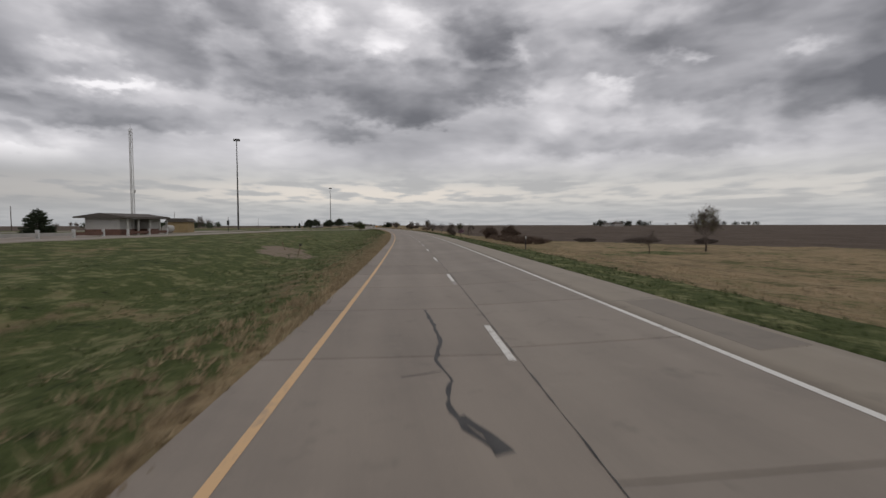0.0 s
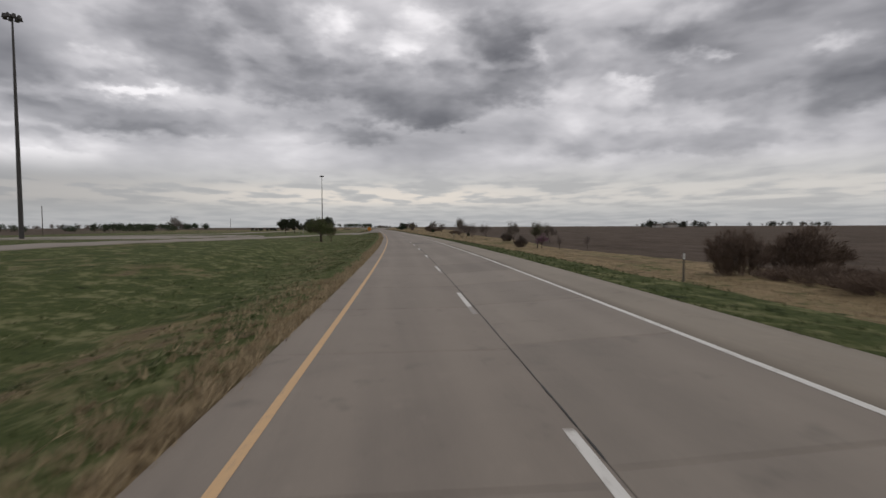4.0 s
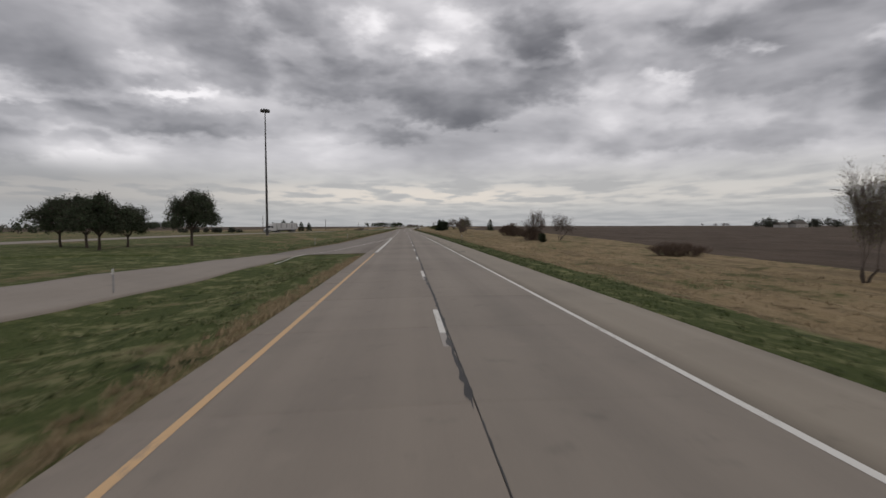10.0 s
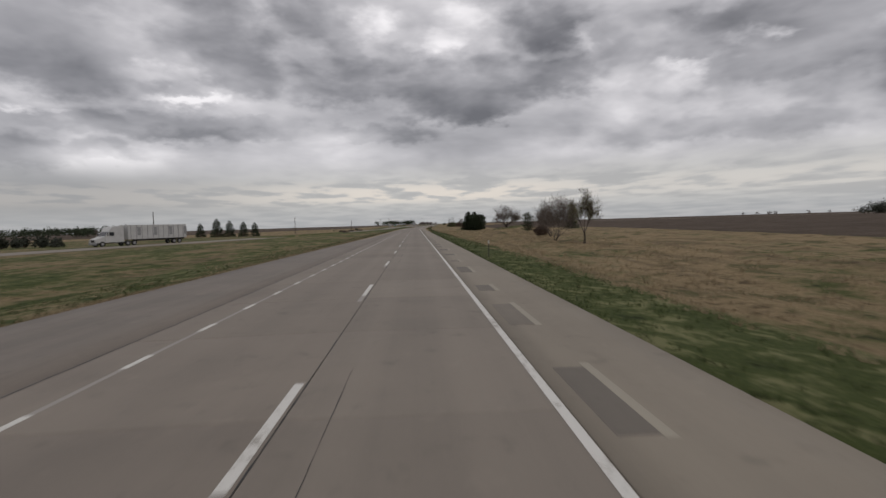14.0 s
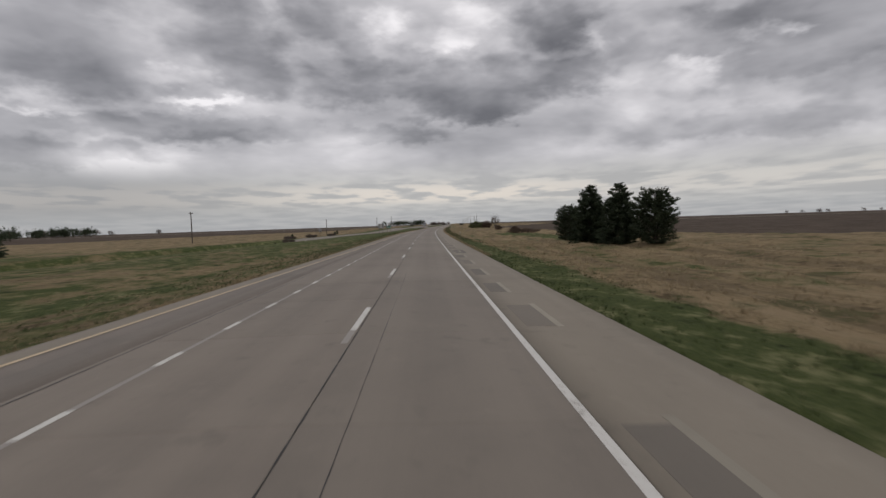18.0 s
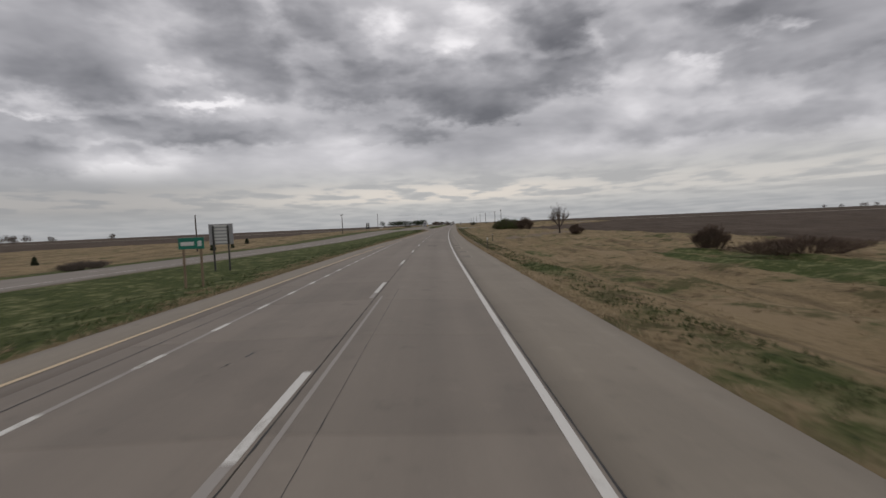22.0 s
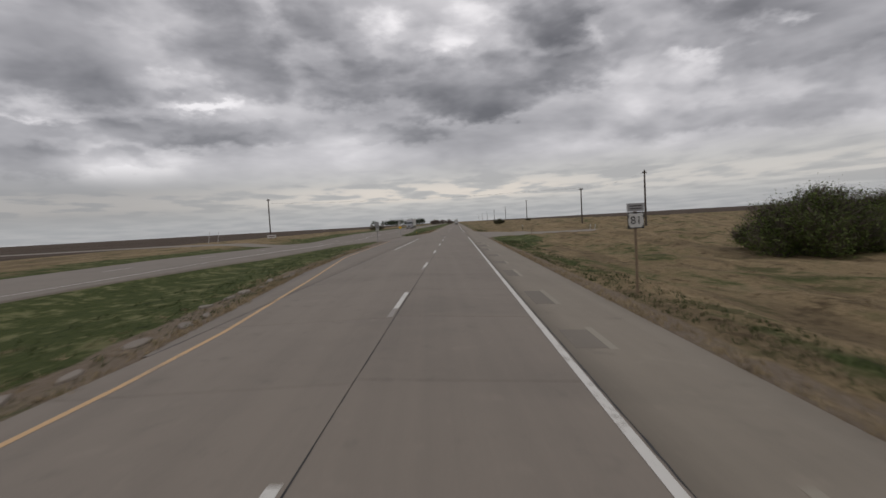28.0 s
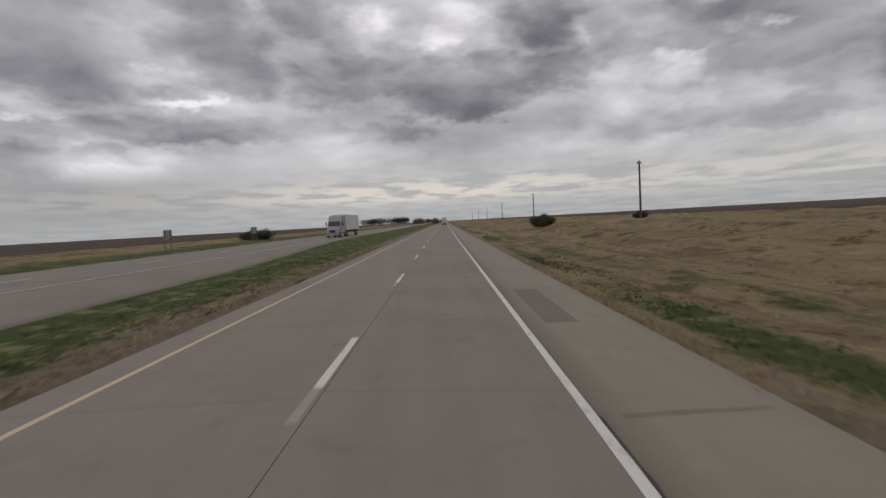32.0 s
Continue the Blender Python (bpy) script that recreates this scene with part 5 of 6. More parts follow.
low_bare = plant(shrub("bare_shrub", "vase-shaped bare shrub in straw grass", 19, 2.6, 2.6, TWIG, stems=16), 27.8, 228)
thin = plant(broad_tree("thin_tree", "thin bare sapling at the field edge", 20, 2.7, 1.5, 0, depth=2, bole=0.35), 32.9, 216)
again(thin, 37.9, 213, 70, 0.95)
dark_shrub = plant(shrub("dark_shrub", "dense dark shrub with evergreen foot", 21, 2.7, 3.4, TWIG, 500, NEEDLE, stems=24), 30.7, 252)
bare_c = plant(broad_tree("bare_tree", "spreading leafless tree with many stems", 22, 5.7, 7.2, 0, depth=3, stems=4, bole=0.12, spread=0.8, wind=0.5, twigs=0.6), 24.7, 293.5)
again(bare_b, 39.9, 242, 60, 0.85, "leafless tree beside the field")
again(bare_c, 27.6, 288.5, 130, 0.86)
again(bare_c, 35.5, 299, 220, 0.85)
cedar_low = plant(conifer("small_cedar", "small round dark cedar in straw grass", 23, 1.4, 1.4, 6000, 0.02, 1.0), 29.3, 304)
flame = plant(broad_tree("leafing_tree", "fan-shaped tree with pale new leaves", 24, 6.6, 4.2, 2200, LEAF_PALE, 0.06, 3, stems=3, bole=0.14, spread=0.5, reach=0.22, radius=0.16), 27.8, 318.2)
mound = plant(shrub("low_bush", "low mounded brown bush", 25, 1.6, 6.0, TWIG_RED, deep=4.0, stems=40), 31.2, 345.3)
bare_d = plant(broad_tree("bare_tree", "bare branching tree in a clump", 26, 5.6, 5.8, 0, depth=3, stems=4, bole=0.1, spread=0.65, twigs=0.9), 25.6, 390)
again(bare_d, 29.8, 385.3, 100, 0.86)
again(bush_big, 25.0, 388.6, 30, 0.66)
again(cedar_low, 24.6, 379.6, 40, 1.15)
again(bush_big, 27.5, 420, 20, 0.78, wide=1.35)
again(bush_big, 34.5, 424, 120, 0.52, wide=1.2)
again(mound, 30.5, 414, 15, 1.0)
leaf_g = plant(broad_tree("leafing_tree", "tall leafing tree at the edge of a clump", 27, 5.6, 3.2, 1500, LEAF_PALE, 0.085, 3, bole=0.25, spread=0.6), 20.6, 460)
again(bare_d, 19.6, 468, 30, 0.95)
again(bare_d, 22.4, 480, 200, 0.9)
again(bare_c, 24.6, 492, 80, 0.75)
again(bush_big, 22.5, 486, 60, 0.4)
cedar_b = plant(conifer("cedar", "dark rounded cedar beside bare trees", 28, 3.6, 2.8, 3500, 0.02, 1.0), 24.2, 503)
wide_bare = plant(broad_tree("bare_tree", "wide spreading bare tree with many low stems on a grassy knoll", 29, 4.6, 6.8, 0, depth=4, stems=3, bole=0.10, spread=0.75, radius=0.24, twigs=1.4), 22.3, 515.5, sink=0.05)
spire = plant(conifer("cedar", "solitary dark pointed cedar", 30, 6.0, 4.0, 6000, 0.03, 0.0, 0.16), 42, 531)
spruce = plant(conifer("spruce", "tall dark spruce with drooping tiers", 31, 6.6, 5.0, 28000, 0.02, 0.0, 0.14, "roadside spruces"), 21.9, 572.4)
again(spruce, 20.3, 577, 130, 1.05, "dark spruce with a ragged top beside a taller one", wide=0.95)
again(spruce, 23.4, 584, 210, 0.80, "shorter dark spruce crowded between its neighbours", wide=1.0)
fat = plant(conifer("juniper", "dense round dark juniper", 32, 5.0, 4.3, 18000, 0.02, 1.0, 0.1), 23.0, 567)
again(fat, 22.3, 592, 140, 0.98, "round dark juniper behind the spruces", wide=1.08)
again(bush_big, 30.5, 688, 40, 0.56)
again(brush, 31.5, 677, 90, 0.8)
stout = plant(broad_tree("bare_tree", "bare tree with a stout trunk beside the gully", 33, 6.7, 5.6, 0, depth=3, bole=0.26, spread=0.6, radius=0.25, twigs=0.3), 31.4, 760)
again(bush_big, 31.2, 743.4, 10, 0.5)
again(bush_big, 31.6, 820, 70, 1.0)
hedge = plant(shrub("green_thicket", "dense thicket in dark green leaf", 34, 4.3, 8.6, TWIG, 60000, LEAF_DARK, 8.0, 70), 26.5, 845.5, sink=0.35)
again(hedge, 30.2, 844, 90, 0.92, sink=0.35)
round_green = plant(shrub("green_bush", "low rounded green bush by the road", 35, 2.3, 4.4, TWIG, 4500, LEAF_DARK, 4.0, 40), 19.8, 1017)
again(round_green, 28.6, 993.5, 50, 0.45)
again(round_green, -31, 1016, 100, 0.8, wide=1.6)

# left of the road
apple = plant(broad_tree("crab_apple_tree", "rounded green tree with a forked trunk in the median", 41, 3.75, 4.6, 15000, LEAF, 0.07, 4, bole=0.36, spread=0.8, radius=0.19, reach=0.15), -14.9, 202.2)
apple_b = plant(broad_tree("crab_apple_tree", "smaller tree with thin new leaves", 42, 2.9, 3.0, 3000, LEAF_PALE, 0.075, 3, bole=0.26, spread=0.75, stems=2, reach=0.2), -14.0, 209.5)


def pine(name, label, seed, h, w, group=""):
    """A pine with a bare bole and a flat-topped crown of clumps."""
    root = broad_tree(name, label, seed, h, w, 16000, NEEDLE, 0.12, 3, bole=0.3, spread=1.0, twig=BARK, radius=0.17, reach=0.24, group=group)
    return root


pine_a = plant(pine("pine_tree", "dark flat-crowned pine with a bare lower trunk", 43, 6.4, 6.2, "rest area pines"), -49.6, 363.5)
again(pine_a, -45, 361.8, 80, 1.02)
again(pine_a, -36.2, 349.5, 170, 0.94)
again(pine_a, -38.7, 360, 250, 0.8)
again(pine_a, -29.4, 358, 300, 1.06, "dark pine standing apart on mown grass")
fir = plant(conifer("yard_spruce", "broad dark spruce beside the rest area building", 44, 4.0, 4.6, 22000, 0.02, 0.0, 0.07), -54, 79.5)
cedars = plant(conifer("row_cedar", "dark upright cedar in a row beside the oncoming road", 45, 5.2, 3.8, 8000, 0.02, 0.0, 0.1, "row of cedars"), -57.2, 590)
for o, y, s in ((-62.3, 593, 1.12), (-68.3, 595.5, 1.22), (-74.0, 598, 1.4), (-81.0, 600, 1.05)):
    again(cedars, o, y, y * 7, s)
for o, y, s in ((-44, 755, 0.35), (-38.7, 727, 0.36), (-40, 738, 0.25), (-48, 700, 0.3)):
    again(fir, o, y, y, s, "small dark bush in straw grass", wide=0.7)
bank_brush = plant(shrub("bank_brush", "low dull brown brush on the bank of the oncoming road", 47, 1.0, 3.4, TWIG, deep=8.0, stems=44), -27.5, 619, 10)
for o, y, t, k in ((-25.2, 629, 15, 0.9), (-35.5, 655, 30, 0.8), (-33.0, 668, 10, 0.9), (-30.5, 684, 5, 0.75), (-31.5, 640, 20, 0.8)):
    again(bank_brush, o, y, t, k)
again(fir, -29.0, 622, 40, 0.36, "small dark evergreen bush on the bank", wide=0.6)
again(bare_d, -200, 630, 30, 2.3, "large bare tree far out in the fields")
again(bare_d, -170, 560, 130, 1.6, "bare tree far out in the fields")

# far woods and farmsteads
far_rnd = random.Random(77)


def far_wood(name, label, places, kinds):
    """A distant wood: crowns of clumps on short trunks, joined."""
    rs = np.random.RandomState(len(places) * 13 + int(places[0][1]))
    ends, trunks = [], Shape()
    for x, y, h, w in places:
        z = float(land(x - float(xc(y)), y))
        trunks.tube((x, y, z - 0.3), (x, y, z + h * 0.6), 0.3, 0.15, 5)
        for _ in range(26):
            a, b = rs.uniform(0, 6.283), math.sqrt(rs.uniform())
            ends.append((x + math.cos(a) * b * w / 2, y + math.sin(a) * b * w / 2, z + h * rs.uniform(0.25, 0.95) * (1 - 0.25 * b)))
    root = thing(name, label, "trees", kind="stuff")
    part("trunks", trunks, BARK, root)
    crown = new("crowns", leaf_cloud(random.Random(3), ends, 240 * len(places), 0.09 * places[0][3] + 0.25, 0.05 * places[0][3] + 0.25, kinds, "crowns"))
    crown.parent = root


def scatter(x0, x1, y0, y1, n, h0, h1):
    return [(far_rnd.uniform(x0, x1), far_rnd.uniform(y0, y1), far_rnd.uniform(h0, h1), far_rnd.uniform(h0, h1) * 0.9) for _ in range(n)]


FAR_LEAF = material("distant_foliage", (0.052, 0.058, 0.040), (0.030, 0.034, 0.026), 0.4, 3.0, 0.9, island=0.3)
far_wood("farm_grove", "dark farmstead grove on the horizon across the field", scatter(421, 530, 825, 850, 22, 8, 13), FAR_LEAF)
far_wood("farm_grove", "farmstead trees on the far horizon", scatter(700, 860, 900, 960, 18, 8, 12), FAR_LEAF)


def farm_house(x, y, long, deep, h, label, wall, turn):
    """A gabled house: walls, pitched roof, door and windows."""
    m = Matrix.Translation((x, y, float(land(x - float(xc(y)), y)))) @ Matrix.Rotation(radians(turn), 4, "Z")
    ob = thing("farm_house", label, "house", "farm buildings", m)
    part("wall", Shape().box(-long / 2, -deep / 2, -0.4, long / 2, deep / 2, h, 0.03), wall, ob)
    part("roof", Shape().add([(sx * (long / 2 + 0.4), yy, z) for sx in (-1, 1) for yy, z in ((-deep / 2 - 0.4, h - 0.1), (deep / 2 + 0.4, h - 0.1), (0, h + deep * 0.36))], [(0, 1, 2), (5, 4, 3), (0, 3, 4, 1), (1, 4, 5, 2), (2, 5, 3, 0)]), ROOF, ob)
    for i in range(3):
        xx = -long * 0.32 + i * long * 0.32
        if i == 1:
            part("door", Shape().box(xx - 0.5, -deep / 2 - 0.04, 0.0, xx + 0.5, -deep / 2 + 0.02, 2.1, 0.01), BRICK, ob)
        else:
            part("window", Shape().box(xx - 0.6, -deep / 2 - 0.04, 1.0, xx + 0.6, -deep / 2 + 0.02, 2.2, 0.01), GLASS, ob)


farm_house(428, 818, 14, 8, 3.6, "white farmhouse with a grey gable roof before a grove", WALL_WHITE, 20)
farm_house(452, 822, 18, 10, 4.2, "long pale farm shed with a grey roof before a grove", GREY_WALL, 12)
far_wood("highway_grove", "dark grove beside the highway far ahead", scatter(-130, -8, 1980, 2040, 34, 12, 17), NEEDLE)
far_wood("far_trees", "line of distant dark trees behind the rest area", scatter(-260, -150, 470, 520, 18, 4, 6.5), NEEDLE)
far_wood("far_trees", "distant tree line on the western horizon", scatter(-330, -210, 760, 800, 22, 6, 9), NEEDLE)
far_wood("far_trees", "low distant trees beyond the fields", scatter(-620, -400, 1000, 1300, 24, 6, 10), TWIG)
far_wood("far_trees", "faint trees on the eastern horizon", scatter(900, 1500, 1500, 1900, 12, 8, 12), TWIG)
far_wood("far_trees", "bare trees along the road far ahead", scatter(10, 60, 1300, 1700, 14, 4, 8), TWIG)
far_wood("shelter_belt", "long dark shelter belt across the western fields", scatter(-430, -281, 935, 965, 48, 7, 9), NEEDLE)
far_wood("hedge_row", "low dark hedge beyond the oncoming road", scatter(-101, -72, 510, 520, 14, 1.2, 2.0), FAR_LEAF)


# ---- roadside furniture ----
def delineator(label, o, y, h=1.25, lean=0.0, mat=DARK_STEEL, cap=SIGN_WHITE, group="delineator posts"):
    ob = thing("delineator_post", label, "post", group, Matrix.Translation(spot(o, y)) @ Matrix.Rotation(radians(-heading(y)), 4, "Z") @ Matrix.Rotation(radians(lean), 4, "Y"))
    part("post", Shape().plate([(-0.035, -0.1), (0.035, -0.1), (0.035, h), (-0.035, h)], -0.012, 0.012), mat, ob)
    part("reflector", Shape().box(-0.045, -0.022, h - 0.26, 0.045, -0.013, h - 0.02, 0.004), cap, ob, "pale reflector plate")


for o, y in ((8.7, 42.7), (9.6, 134.5), (8.8, 207.2), (7.7, 284.3), (7.6, 363.5), (7.2, 442.3), (7.3, 526.9), (6.9, 684.4), (7.5, 770.0), (7.4, 606), (10.7, 717.4), (14.7, 907.3), (7.2, 990), (7.2, 1070)):
    delineator("thin dark steel delineator post with a pale reflector", o, y)
for o, y in ((-20.5, 291.2), (-13.4, 311.9), (-31.1, 280.8), (-24.1, 309.4), (-25.6, 251.3), (-14.5, 365.3), (-13.4, 398.4), (-55.2, 175)):
    delineator("thin pale delineator post beside the ramp", o, y, 1.1, 0, GREY_METAL)
delineator("leaning rusty marker stub on bare soil", -14.6, 53.5, 0.9, -18, POST_WOOD, POST_WOOD)
delineator("short timber marker post in the grass", 13.4, 887.3, 0.9, 0, POST_WOOD, POST_WOOD)
delineator("yellow-topped marker in the median", -6.9, 920.7, 0.75, 0, DARK_STEEL, SIGN_YELLOW)
for y in (888.9, 889.4):
    delineator("leaning white post beside the western side road", -45.5 + (y - 888.9) * 3.0, y + 18, 2.1, 9, WHITE_METAL, WHITE_METAL, "side road posts")
    delineator("white field gate post", 24.5 + (y - 888.9) * 2, y + 6, 1.0, 8, WHITE_METAL, WHITE_METAL, "gate posts")


def high_mast(o, y, h):
    ob = thing("high_mast_light", "very tall galvanised mast with a ring of floodlights", "street light", "high masts", Matrix.Translation(spot(o, y)))
    part("base", Shape().lathe([(0.55, -0.3), (0.55, 0.12), (0.42, 0.16)], 12), RAMP, ob, "round concrete base")
    part("pole", Shape().lathe([(0.34, 0.1), (0.30, h * 0.3), (0.22, h * 0.65), (0.12, h)], 12), DARK_STEEL, ob)
    ring = part("lamp_ring", Shape().lathe([(0.25, h - 0.35), (0.5, h - 0.3), (0.5, h - 0.05), (0.2, h + 0.15)], 12), DARK_STEEL, ob)
    for i in range(8):
        t = 2 * math.pi * i / 8
        c, s = math.cos(t), math.sin(t)
        lamp = Shape().tube((c * 0.4, s * 0.4, h - 0.2), (c * 0.8, s * 0.8, h - 0.2), 0.04, 0.04, 5)
        lamp.tube((c * 1.0, s * 1.0, h - 0.62), (c * 1.0, s * 1.0, h + 0.02), 0.34, 0.2, 8)
        part("floodlight", lamp, DARK_STEEL, ring)


high_mast(-61.5, 203, 35.0)
high_mast(-38.2, 427.3, 34.0)


def utility_pole(o, y, h, arm=1.2, label="weathered wooden utility pole with a short crossarm", turn=0.0):
    ob = thing("utility_pole", label, "utility pole", "utility poles", Matrix.Translation(spot(o, y)) @ Matrix.Rotation(radians(turn - heading(y)), 4, "Z"))
    part("pole", Shape().tube((0, 0, -0.5), (0, 0, h), 0.16, 0.11, 8), WOOD_POLE, ob)
    if arm:
        part("crossarm", Shape().box(-arm, -0.06, h - 0.35, arm, 0.06, h - 0.22, 0.01), WOOD_POLE, ob)
        for x in (-arm + 0.1, arm - 0.1, 0):
            part("insulator", Shape().lathe([(0.035, -0.02), (0.06, 0.05), (0.03, 0.12), (0.05, 0.16), (0.02, 0.2)], 6), GREY_METAL, ob).matrix_local = Matrix.Translation((x, 0, h - 0.22 if x else h))
    return ob


for o, y, h, arm in ((-73.5, 552, 8.3, 0), (-56, 644, 7.6, 0.5), (-42.5, 729, 6.7, 0), (-32.6, 805.5, 6.4, 0.5), (-38.2, 919, 8.5, 0.35), (28.6, 880.7, 7.8, 0.3), (28.4, 914.8, 7.5, 0.45), (28.0, 991.9, 7.5, 0.3), (28, 1069, 7.6, 0.3), (28, 1146, 7.6, 0.3), (28, 1223, 7.6, 0), (28, 1300, 7.6, 0), (28, 1377, 7.6, 0), (-105, 476, 9, 0), (-118, 300, 10, 0), (-140, 205, 9, 0)):
    utility_pole(o, y, h, arm)


def wires(label, a, b, lift, offsets, sag, thick=0.0045):
    ob = thing("power_line", label, "cable")
    for off in offsets:
        sh = Shape()
        p, q = a + Vector((0, off, lift)), b + Vector((0, off, lift))
        pts = [p + (q - p) * (i / 14) - Vector((0, 0, sag * 4 * (i / 14) * (1 - i / 14))) for i in range(15)]
        k = thick
        ring = [Vector((0, 0, k)), Vector((k, k, 0)), Vector((0, 0, -k)), Vector((-k, -k, 0))]
        sh.add([u + c for u in pts for c in ring], [(4 * i + j, 4 * i + (j + 1) % 4, 4 * i + 4 + (j + 1) % 4, 4 * i + 4 + j) for i in range(14) for j in range(4)])
        part("wire", sh, CABLE, ob)


wires("thin wires crossing high above the highway", spot(28.4, 914.8), spot(-38.2, 919), 7.55, (-0.8, 0.8), 0.6)
for o0, y0, o1, y1_ in ((28.6, 880.7, 28.4, 914.8), (28.4, 914.8, 28.0, 991.9), (28, 991.9, 28, 1069), (28, 1069, 28, 1146)):
    wires("thin wire between the roadside poles", spot(o0, y0), spot(o1, y1_), 7.5, (0.0,), 0.5, 0.002)


def sign_posts(ob, xs, h, mat, w=0.1):
    for x in xs:
        part("post", Shape().box(x - w / 2, -w / 2, -0.3, x + w / 2, w / 2, h, 0.008), mat, ob)


def facing(o, y, turn=0.0):
    """Stands at o, y; its front (-y) looks back along the road towards traffic."""
    return Matrix.Translation(spot(o, y)) @ Matrix.Rotation(radians(turn - heading(y)), 4, "Z")


def text(name, words, size, mat, parent, x, z, y):
    cu = bpy.data.curves.new(name, "FONT")
    cu.body, cu.size, cu.align_x, cu.align_y, cu.extrude = words, size, "CENTER", "CENTER", 0.002
    ob = new(name, cu)
    me = bpy.data.meshes.new_from_object(ob)
    bpy.data.objects.remove(ob)
    me.materials.clear()
    me.materials.append(mat)
    out = new(name, me)
    out.parent = parent
    out.matrix_local = pose(x, y, z, 90, 0, 0)
    return out


diamond = lambda s, z: [(0, z - s), (s, z), (0, z + s), (-s, z)]
ob = thing("warning_sign", "orange diamond warning sign on a single steel post", "road sign", place=facing(-7.7, 234.3))
sign_posts(ob, (0,), 2.7, DARK_STEEL, 0.06)
plate = part("plate", Shape().plate(diamond(0.52, 2.25), -0.05, -0.04), SIGN_ORANGE, ob)
part("symbol", Shape().plate([(-0.05, 1.95), (0.05, 1.95), (0.05, 2.35), (0.14, 2.35), (0, 2.58), (-0.14, 2.35), (-0.05, 2.35)], -0.056, -0.052), BLACK, plate, "black merge arrow")

ob = thing("route_sign", "white highway shield below a grey direction plate on a timber post", "road sign", place=facing(7.9, 828.7))
sign_posts(ob, (0,), 3.0, POST_WOOD, 0.075)
part("direction_plate", Shape().plate([(-0.29, 2.80), (0.29, 2.80), (0.29, 3.08), (-0.29, 3.08)], -0.07, -0.06), GREY_METAL, ob, "grey plate with unreadable lettering")
for z in (2.88, 2.97):
    part("lettering_bar", Shape().plate([(-0.2, z), (0.2, z), (0.2, z + 0.035), (-0.2, z + 0.035)], -0.074, -0.071), DARK_STEEL, ob)
back = part("shield_back", Shape().plate([(-0.28, 2.22), (0.28, 2.22), (0.28, 2.77), (-0.28, 2.77)], -0.07, -0.06), BLACK, ob)
shield = [(-0.25, 2.37), (-0.18, 2.26), (0.18, 2.26), (0.25, 2.37), (0.26, 2.52), (0.22, 2.65), (0.26, 2.70), (0.2, 2.75), (0, 2.72), (-0.2, 2.75), (-0.26, 2.70), (-0.22, 2.65), (-0.26, 2.52)]
face = part("shield", Shape().plate(shield, -0.078, -0.072), SIGN_WHITE, back)
text("route_number", "81", 0.38, BLACK, back, 0, 2.49, -0.082)

ob = thing("guide_sign", "large grey sign seen from behind with white ribs", "road sign", place=facing(-13.0, 672.8))
sign_posts(ob, (-0.52, 0.52), 3.15, DARK_STEEL, 0.1)
part("panel", Shape().box(-0.85, 0.06, 1.85, 0.85, 0.1, 3.3, 0.01), GREY_METAL, ob)
for i in range(6):
    z = 1.95 + i * 0.23
    part("rib", Shape().box(-0.45, 0.015, z, 0.45, 0.058, z + 0.13, 0.006), SIGN_WHITE, ob, "white stiffening rib")
ob = thing("town_sign", "small green guide sign with white lettering on two posts", "road sign", place=facing(-9.6, 661.8))
sign_posts(ob, (-0.42, 0.42), 2.0, POST_WOOD, 0.09)
panel = part("panel", Shape().box(-0.62, -0.075, 1.85, 0.62, -0.05, 2.4, 0.008), SIGN_GREEN, ob)
for x0, x1, z0, z1 in ((-0.5, 0.14, 2.02, 2.2), (0.32, 0.5, 1.98, 2.24)):
    part("lettering_bar", Shape().box(x0, -0.081, z0, x1, -0.077, z1), SIGN_WHITE, panel)
ob = thing("sign_back", "brown-grey sign seen from behind on two posts", "road sign", place=facing(-32.3, 675.8))
sign_posts(ob, (-0.3, 0.3), 2.3, POST_WOOD, 0.09)
part("panel", Shape().box(-0.5, 0.05, 1.5, 0.5, 0.08, 2.5, 0.008), GREY_METAL, ob)
ob = thing("sign_back", "grey sign seen from behind at the median's end", "road sign", place=facing(-10.2, 887.2))
sign_posts(ob, (0,), 2.9, GREY_METAL, 0.07)
part("panel", Shape().box(-0.3, 0.04, 2.2, 0.3, 0.06, 3.05, 0.006), GREY_METAL, ob)
part("lower_plate", Shape().box(-0.24, 0.04, 1.72, 0.24, 0.06, 2.12, 0.006), SIGN_WHITE, ob, "small pale lower plate")
ob = thing("arrow_sign", "white curved-arrow traffic sign above a yellow diamond marker", "road sign", place=facing(-10.0, 917.0) @ Matrix.Rotation(radians(-2), 4, "Y"))
sign_posts(ob, (0,), 2.95, GREY_METAL, 0.07)
part("plate", Shape().plate([(-0.34, 2.2), (0.34, 2.2), (0.34, 3.1), (-0.34, 3.1)], -0.055, -0.045), SIGN_WHITE, ob)
part("arrow", Shape().plate([(0.0, 2.28), (0.08, 2.28), (0.1, 2.55), (0.16, 2.78), (0.26, 2.78), (0.15, 3.02), (0.0, 2.78), (0.07, 2.78), (0.02, 2.55)], -0.061, -0.057), BLACK, ob, "black curved arrow")
part("median_symbol", Shape().plate([(-0.26, 2.62), (-0.12, 2.58), (-0.08, 2.7), (-0.08, 2.95), (-0.26, 2.95)], -0.061, -0.057), BLACK, ob)
part("marker", Shape().plate(diamond(0.32, 1.86), -0.055, -0.045), SIGN_YELLOW, ob, "yellow diamond marker")
